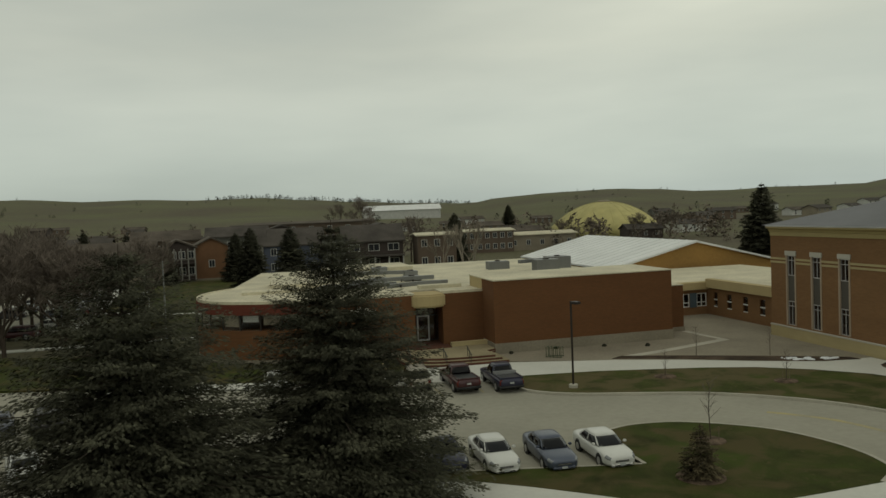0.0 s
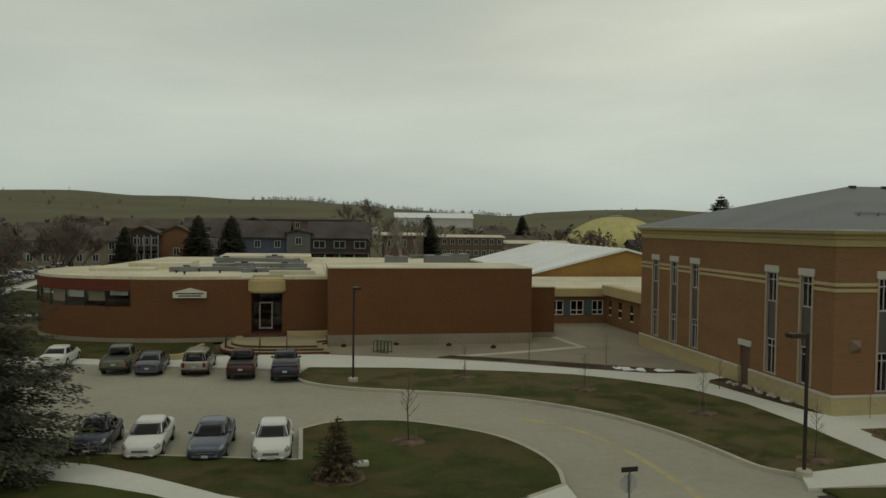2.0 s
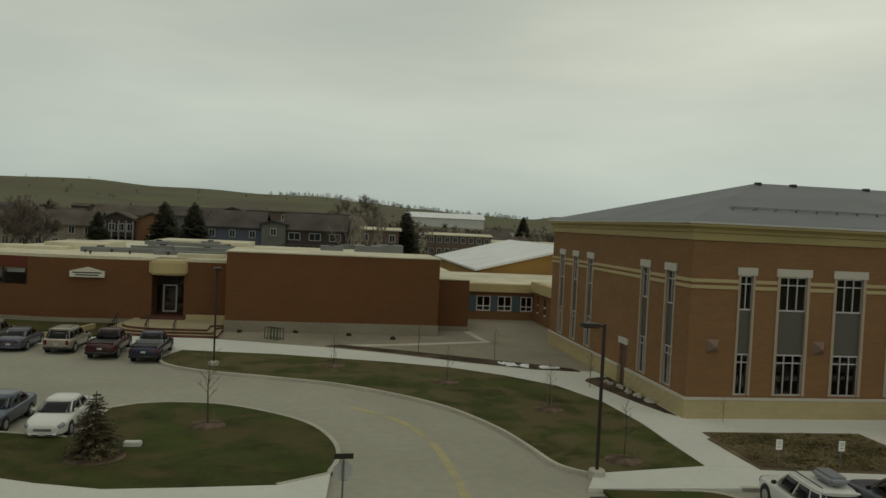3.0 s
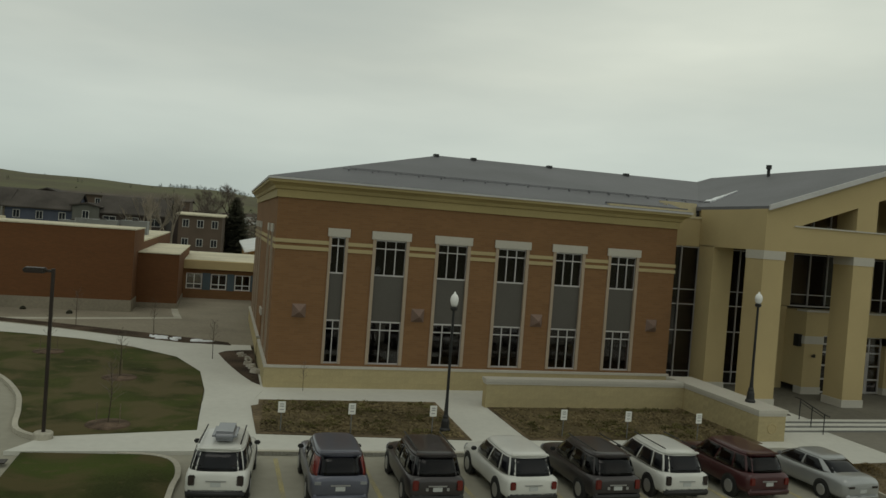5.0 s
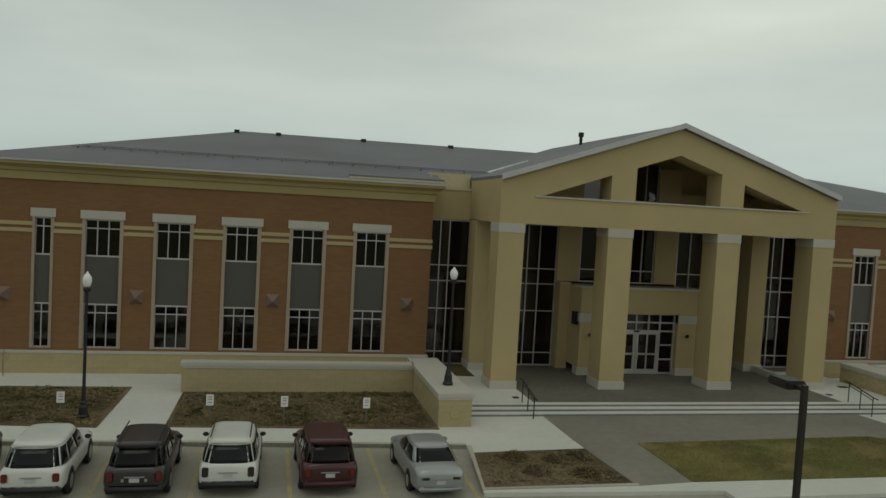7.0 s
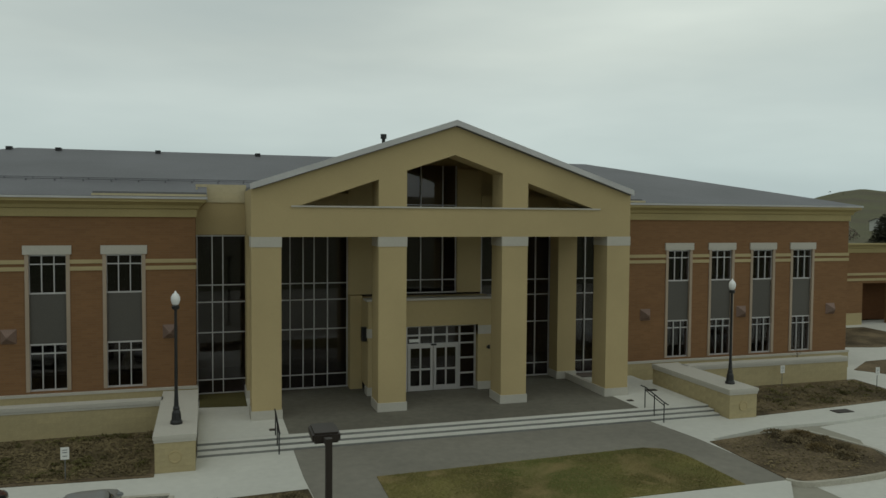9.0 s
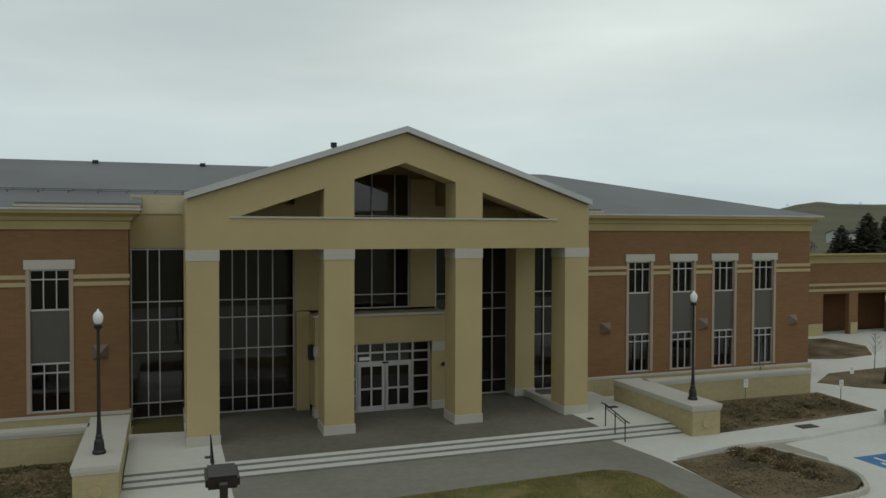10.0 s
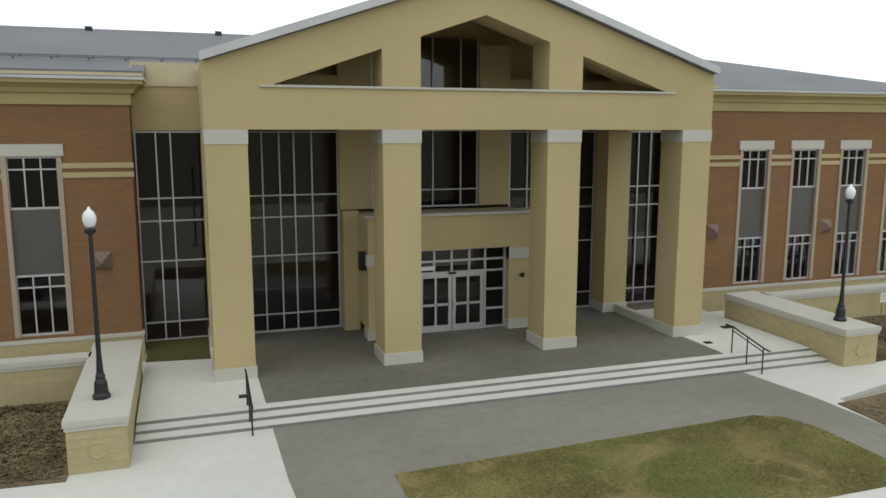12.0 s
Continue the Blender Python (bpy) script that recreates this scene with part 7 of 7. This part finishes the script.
# small evergreen shrub beside the young spruce, and the bush's mulch ring
bm = bmesh.new()
lathe(bm, [(1.05, 0.0), (1.0, 0.05), (0.4, 0.1)], 20)
o = tagged(part("mulch_ring", bm, bpy.data.materials["bark_mulch"]), "wide ring of brown mulch under the young spruce", "mulch")
o.location = (23.45, 21.6, K)

PALE_BARK = surface("pale_poplar_bark", (0.30, 0.26, 0.205), 0.95, 0.2, 2.0, 12, 0.0)
grove = [bare_tree("tall bare cottonwood among the houses", 33.5, 187.4, 15.0, 31, 6, 0.42), bare_tree("broad bare tree beside the far car park", -12.1, 87.9, 11.5, 33, 7, 0.42), bare_tree("slim pale bare poplar behind the brick hall", 36.5, 107.4, 13.0, 35, 5, 0.22, bark=PALE_BARK)]
spots = ((0, 42.0, 175.2, 1.0), (1, -16.0, 88.8, 1.27), (1, -20.0, 89.9, 1.33), (1, -22.6, 95.3, 1.27), (1, -8.7, 97.2, 1.16), (1, -10.6, 74.5, 1.19), (1, -14.3, 77.8, 1.33), (1, -18.0, 72.3, 1.33), (1, -22.7, 84.4, 1.22), (1, -19.9, 78.3, 1.33), (2, 39.1, 110.4, 1.05), (2, 34.8, 113.4, 0.95), (1, -27.2, 110.2, 1.51), (1, -38.5, 122.9, 1.00), (1, -15.8, 128.6, 0.91), (1, 99.7, 217.3, 1.00), (1, 111.2, 223.4, 1.00), (1, 132.5, 233.7, 1.08), (1, 147.9, 238.1, 1.08), (1, -45.9, 146.0, 1.16), (0, -55.5, 151.5, 0.9), (1, -21.3, 138.9, 0.91), (1, -31.9, 138.8, 1.00), (1, -23.9, 63.0, 1.40), (1, -28.5, 78.9, 1.51),
         (0, 39.5, 303.2, 1.5), (0, 48.1, 297.1, 1.7), (1, -13.4, 75.7, 1.27), (1, -18.0, 85.9, 1.40), (1, -24.5, 92.4, 1.51), (1, -32.1, 98.8, 1.62), (1, -21.5, 100.1, 1.51), (1, -9.5, 108.4, 1.27), (1, -35.2, 85.3, 1.51), (1, -42.7, 101.5, 1.62), (1, -31.6, 65.5, 1.40), (0, -25.4, 126.6, 0.8), (0, -35.5, 136.5, 0.85))
for i, (k, x, y, s) in enumerate(spots):
    o = copy_thing(grove[k], pose(x, y, land_height(x, y), 0, 0, 47 * i))
    o.scale = (s, s, s)
    tagged(o, "bare leafless tree among the houses")

# ---- the town behind ----
SHINGLE = surface("dark_shingle_roof", (0.085, 0.075, 0.066), 0.95, 0.2, 0.6, 10, 0.1)
SHINGLE_B = surface("brown_shingle_roof", (0.11, 0.092, 0.075), 0.95, 0.2, 0.6, 10, 0.1)


def house(label, x, y, w, d, h, turn, siding, cols, floors=2, roof=SHINGLE, pitch=0.38, gable_front=False, porch=False, balcony=False, z=None, half=0.5):
    """A gabled house: walls, roof, windows with pale frames, perhaps a porch or a gallery. Its front looks to -y."""
    t = thing("house", label, "house", (x, y, land_height(x, y) if z is None else z), turn, "houses behind the hall")
    sm = SIDINGS[siding]
    part("wall", boxm(-w / 2, 0, 0, w / 2, d, h), sm, t)
    if z:
        part("foundation", boxm(-w / 2 - 0.02, -0.02, -z - 0.2, w / 2 + 0.02, d + 0.02, -0.003), TAN, t)
    o = 0.5
    bm = bmesh.new()
    if gable_front:
        rz = h + pitch * w / 2
        front(bm, [(-w / 2 - o, h - 0.15), (0, rz), (w / 2 + o, h - 0.15), (w / 2 + o, h + 0.1), (0, rz + 0.28), (-w / 2 - o, h + 0.1)], -o, d + o)
        part("roof", bm, roof, t)
        bm = bmesh.new()
        front(bm, [(-w / 2, h), (w / 2, h), (0, rz - 0.02)], 0.0, d)
        part("gable_wall", bm, sm, t)
    else:
        rz = h + pitch * d / 2
        pts = [(-o, h - 0.15), (d / 2, rz), (d + o, h - 0.15), (d + o, h + 0.1), (d / 2, rz + 0.28), (-o, h + 0.1)]
        a = [bm.verts.new((-w / 2 - o, py, pz)) for py, pz in pts]
        b = [bm.verts.new((w / 2 + o, py, pz)) for py, pz in pts]
        bm.faces.new(a[::-1])
        bm.faces.new(b)
        for i in range(6):
            bm.faces.new((a[i], a[(i + 1) % 6], b[(i + 1) % 6], b[i]))
        part("roof", bm, roof, t)
        for sx in (-1, 1):
            bm = bmesh.new()
            c = [bm.verts.new((sx * w / 2, py, pz)) for py, pz in ((0, h), (d, h), (d / 2, rz))]
            e = [bm.verts.new((sx * (w / 2 - 0.2), py, pz)) for py, pz in ((0, h), (d, h), (d / 2, rz))]
            bm.faces.new(c)
            bm.faces.new(e)
            for i in range(3):
                bm.faces.new((c[i], c[(i + 1) % 3], e[(i + 1) % 3], e[i]))
            part("gable_wall", bm, sm, t)
    fh = h / floors
    for fl in range(floors):
        for c in range(cols):
            u = -w / 2 + w * (c + 0.5) / cols
            z0 = fl * fh + 0.36 * fh
            bm = bmesh.new()
            for q in ((u - half - 0.12, z0 - 0.1, u + half + 0.12, z0), (u - half - 0.12, z0 + 1.3, u + half + 0.12, z0 + 1.42), (u - half - 0.12, z0, u - half, z0 + 1.3), (u + half, z0, u + half + 0.12, z0 + 1.3), (u - 0.04, z0, u + 0.04, z0 + 1.3)):
                box(bm, q[0], -0.08, q[1], q[2], -0.003, q[3])
            f = part("window", bm, FRAME, t)
            part("pane", boxm(u - half, -0.04, z0, u + half, -0.02, z0 + 1.3), BLACK_GLASS, f)
    if porch:
        part("porch_roof", boxm(-w / 2, -2.2, fh * 0.95, w / 2, -0.09, fh * 0.95 + 0.3), roof, t)
        for k in range(5):
            u = -w / 2 + 0.3 + (w - 0.6) * k / 4
            part("porch_post", boxm(u - 0.1, -2.1, 0, u + 0.1, -1.9, fh * 0.95), FRAME, t)
    if balcony:
        for fl in range(floors):
            part("gallery", boxm(-w / 2, -1.6, fl * fh + 0.02, w / 2, -0.09, fl * fh + 0.2), sm, t)
            part("gallery_rail", boxm(-w / 2, -1.6, fl * fh + 0.9, w / 2, -1.5, fl * fh + 1.0), GALLERY, t)
        for k in range(6):
            u = -w / 2 + 0.15 + (w - 0.3) * k / 5
            part("gallery_post", boxm(u - 0.12, -1.62, 0, u + 0.12, -1.4, h - 0.1), GALLERY, t)
    return t


GALLERY = plain("grey_gallery_timber", (0.26, 0.25, 0.22), 0.7)
FRAME = plain("weathered_window_frame", (0.46, 0.455, 0.42), 0.6)
BLACK_GLASS = plain("dark_window", (0.03, 0.034, 0.04), 0.08)
U = 0.3
house("two-storey slate blue apartment house with dark roof", 13.0, 151.9, 11.8, 12, 6.0, -3, "blue", 3, pitch=0.52, z=U)
house("grey two-storey apartment bay with dark roof", 21.1, 150.7, 4.7, 13, 7.0, -3, "grey", 1, gable_front=True, pitch=0.2, z=U)
house("dark brown apartment house with porch and white windows", 29.3, 150.9, 12.2, 12, 6.0, -3, "dark", 3, porch=True, pitch=0.52, z=U, half=1.05)
house("tan balcony bay with white posts", 5.6, 152.5, 3.0, 10, 6.0, -3, "tan", 1, balcony=True, pitch=0.6, z=U)
house("dark gabled dormer house behind the apartments", 11.3, 165.9, 5.4, 9, 9.4, 0, "dark", 1, 3, gable_front=True, pitch=0.32)
house("dark gabled house behind the porch house", 34.0, 168.4, 6.0, 9, 8.7, 0, "dark", 1, 3, gable_front=True, pitch=0.32)
house("long building with pale roof edge behind the apartments", 20.4, 201.7, 34.0, 12, 10.2, -2, "brown", 7, 3, SHINGLE_B, 0.06)
house("orange brick lodge with wide brown gable roof", -3.2, 156.1, 6.6, 12, 6.4, 5, "orange", 1, 1, SHINGLE_B, 0.5, True, z=U)
house("lodge hall with white posts and tall dark windows", -9.6, 154.4, 6.8, 12, 6.4, 6, "dark", 4, 2, SHINGLE_B, 0.42, True, balcony=True, z=U)
house("tan two-storey apartment house with brown roof", -23.3, 156.9, 18.0, 11, 4.9, 4, "tan", 6, roof=SHINGLE_B, pitch=0.5, z=U)
house("brown two-storey house with white windows", -41.9, 156.7, 13.0, 10, 5.0, 8, "brown", 4, porch=True, pitch=0.48, z=U)
house("grey house with brown roof", -59.2, 161.6, 14.0, 10, 5.2, 12, "grey", 4, roof=SHINGLE_B, pitch=0.45, z=U)
house("brown house with long roof", -76.7, 152.8, 14.0, 10, 5.2, 15, "brown", 4, porch=True, z=U)
house("brown house behind the apartments", -14.8, 184.5, 15.0, 10, 7.6, 4, "brown", 4, roof=SHINGLE_B, pitch=0.42)
house("grey two-storey house behind the lodge", 1.5, 182.0, 14.0, 10, 8.0, 0, "grey", 4, pitch=0.4)
house("tan house far behind the trees", -37.3, 195.5, 16.0, 10, 6.5, 0, "tan", 4)
house("low brown flat house with pale roof edge", 41.9, 147.3, 8.0, 8, 7.2, -4, "brown", 3, 2, ROOF_PALE, 0.05)
house("long low brown school block", 66.9, 197.1, 17.0, 12, 6.0, -6, "brown", 8, 2, ROOF_PALE, 0.05)
house("low tan house with pale roof", 84.1, 197.2, 20.0, 10, 4.4, -4, "tan", 5, 1, ROOF_PALE, 0.1)
house("small house among trees", 96.2, 247.1, 16.0, 9, 4.0, 0, "white", 4, 1, SHINGLE_B, 0.3)
for i in range(46):
    rnd = random.Random(500 + i)
    az, r = rnd.uniform(-30, 60), rnd.uniform(240, 620)
    x, y = 30 + r * math.sin(radians(az)), r * math.cos(radians(az))
    house("small distant house on the far slope", x, y, rnd.uniform(10, 16), 9, rnd.choice((3.2, 5.2)), rnd.uniform(-20, 20), rnd.choice(("brown", "tan", "grey", "white", "dark")), 3, 1 if i % 2 else 2, rnd.choice((SHINGLE, SHINGLE_B)), 0.35)

shed = thing("long_white_shed", "long white metal shed on the far slope", "shed", (144.5, 720.0, -8.0), -2)
part("wall", boxm(-37, 0, 0, 37, 18, 22.4), SIDINGS["white"], shed)
bm = bmesh.new()
a = [(-1, 22.3), (9, 27.2), (19, 22.3)]
va, vb = [bm.verts.new((-38, p, q)) for p, q in a], [bm.verts.new((38, p, q)) for p, q in a]
bm.faces.new(va[::-1])
bm.faces.new(vb)
for i in range(3):
    bm.faces.new((va[i], va[(i + 1) % 3], vb[(i + 1) % 3], vb[i]))
part("roof", bm, METAL_WHITE, shed)

# yellow air-supported dome
DOME = surface("yellow_dome_fabric", (0.46, 0.41, 0.17), 0.8, 0.10, 0.1, 4, 0.0)
dome = thing("sports_dome", "wide pale yellow sports dome with a small cap", "dome", (142.8, 280, -1.0))
bm = bmesh.new()
prof = [(21.0, 0.0), (21.3, 4.4)] + [(21.3 * (1 - k / 9.5), 4.4 + 9.6 * (1 - (1 - k / 9.5) ** 2.2)) for k in range(1, 10)] + [(0.8, 14.0)]
lathe(bm, prof, 48)
part("shell", bm, DOME, dome, "", True)
bm = bmesh.new()
lathe(bm, [(2.6, 13.7), (2.6, 14.3), (1.5, 14.7)], 16)
part("top_cap", bm, SIDINGS["tan"], dome)
for k in range(24):
    a = 2 * math.pi * k / 24
    bm = bmesh.new()
    for j in range(1, 10):
        p, q = prof[j], prof[j + 1]
        tube(bm, (p[0] * 1.002 * math.cos(a), p[0] * 1.002 * math.sin(a), p[1]), (q[0] * 1.002 * math.cos(a), q[0] * 1.002 * math.sin(a), q[1]), 0.12, n=4, caps=False)
    part("rib", bm, DOME, dome)

# small dark trees along the ridges and through the town, one object each
def far_wood(name, count, az0, az1, r0, r1, s0, s1, seed, label, material):
    rnd = random.Random(seed)
    verts, faces = [], []
    for _ in range(count):
        az, r = rnd.uniform(az0, az1), rnd.uniform(r0, r1)
        x, y = 30 + r * math.sin(radians(az)), r * math.cos(radians(az))
        z, s = land_height(x, y) - 0.3, rnd.uniform(s0, s1)
        tall = rnd.uniform(0.6, 1.15)
        for _ in range(70):
            a, b = rnd.uniform(0, 6.283), rnd.random()
            rad = s * 0.42 * (1 - abs(2 * b - 0.7) ** 2.2 * 0.55) * rnd.random() ** 0.5
            p = Vector((x + rad * math.cos(a), y + rad * math.sin(a), z + s * tall * (0.04 + 0.96 * b)))
            k, lean = len(verts), s * rnd.uniform(0.10, 0.2)
            g = Vector((rnd.gauss(0, 1), rnd.gauss(0, 1), rnd.gauss(0.5, 0.8))).normalized() * lean
            c = Vector((rnd.gauss(0, 1), rnd.gauss(0, 1), 0)).normalized() * s * 0.06
            verts += [tuple(p - c), tuple(p + c), tuple(p + g)]
            faces.append((k, k + 1, k + 2))
    return tagged(new(name, mesh_from(name, verts, faces, material)), label, "woodland", "", "stuff")


HAZE_GREEN = surface("far_evergreen", (0.045, 0.05, 0.032), 0.95, 0.3, 0.2, 3, 0.0)
HAZE_BROWN = surface("far_bare_wood", (0.16, 0.132, 0.105), 0.95, 0.3, 0.2, 3, 0.0)
far_wood("ridge_trees", 230, -4, 15, 1500, 1745, 5, 9, 1, "scattered dark pines along the ridge", HAZE_GREEN)
far_wood("ridge_trees", 90, -30, 60, 900, 1650, 3, 6, 2, "sparse scrub on the grassy hills", HAZE_GREEN)
far_wood("town_trees", 260, -34, 30, 200, 460, 5, 10, 3, "bare and brown trees through the town", HAZE_BROWN)
far_wood("town_trees", 46, 15, 50, 220, 420, 3.5, 7, 4, "brown trees round the dome", HAZE_BROWN)
far_wood("town_trees", 26, -35, 55, 240, 700, 4, 8, 5, "dark evergreens through the town", HAZE_GREEN)
struct("town_street", prismm([(-70, 84), (-16.4, 88), (-19.2, 152), (-70, 150)], -0.05, 0.0), CONCRETE, "pale street and car park beyond the trees", "road")
struct("lawn_town", prismm([(-14.5, 79), (20, 78), (40, 110), (40, 152), (-17.4, 152)], -0.05, 0.03), LAWN, "green lawn before the houses", "lawn")
struct("walk_town", prismm([(-16.3, 88), (-14.4, 88), (-15.1, 106), (-17.0, 126), (-18.6, 150), (-20.3, 150), (-18.6, 126), (-17.0, 106)], -0.04, 0.07), WALKWAY, "pale footpath beside the far car park", "path")
struct("walk_cross", prismm([(-15.8, 104.6), (-7, 97.8), (2, 96), (2, 97.2), (-7, 99.0), (-15.4, 106)], -0.04, 0.066), WALKWAY, "pale footpath across the lawn", "path")
struct("walk_lower", prismm([(-40, 75.2), (-1, 74.4), (-1, 75.6), (-40, 76.6)], -0.04, 0.06), WALKWAY, "pale footpath behind the lawn", "path")
board = thing("notice_board", "white notice board on two posts in the lawn", "sign", (-10.0, 106.4, 0.03), 8)
part("panel", boxm(-0.75, -0.04, 1.0, 0.75, 0.04, 2.4), WHITE, board)
for x in (-0.68, 0.68):
    part("post", boxm(x - 0.06, -0.06, -0.05, x + 0.06, 0.06, 1.0), WHITE, board)
pole = thing("tall_pole", "slim pale flag pole without a flag", "pole", (-1.7, 56.1, 0.1))
bm = bmesh.new()
lathe(bm, [(0.16, 0.0), (0.09, 0.3), (0.045, 8.9)], 8)
part("mast", bm, GALV, pole)
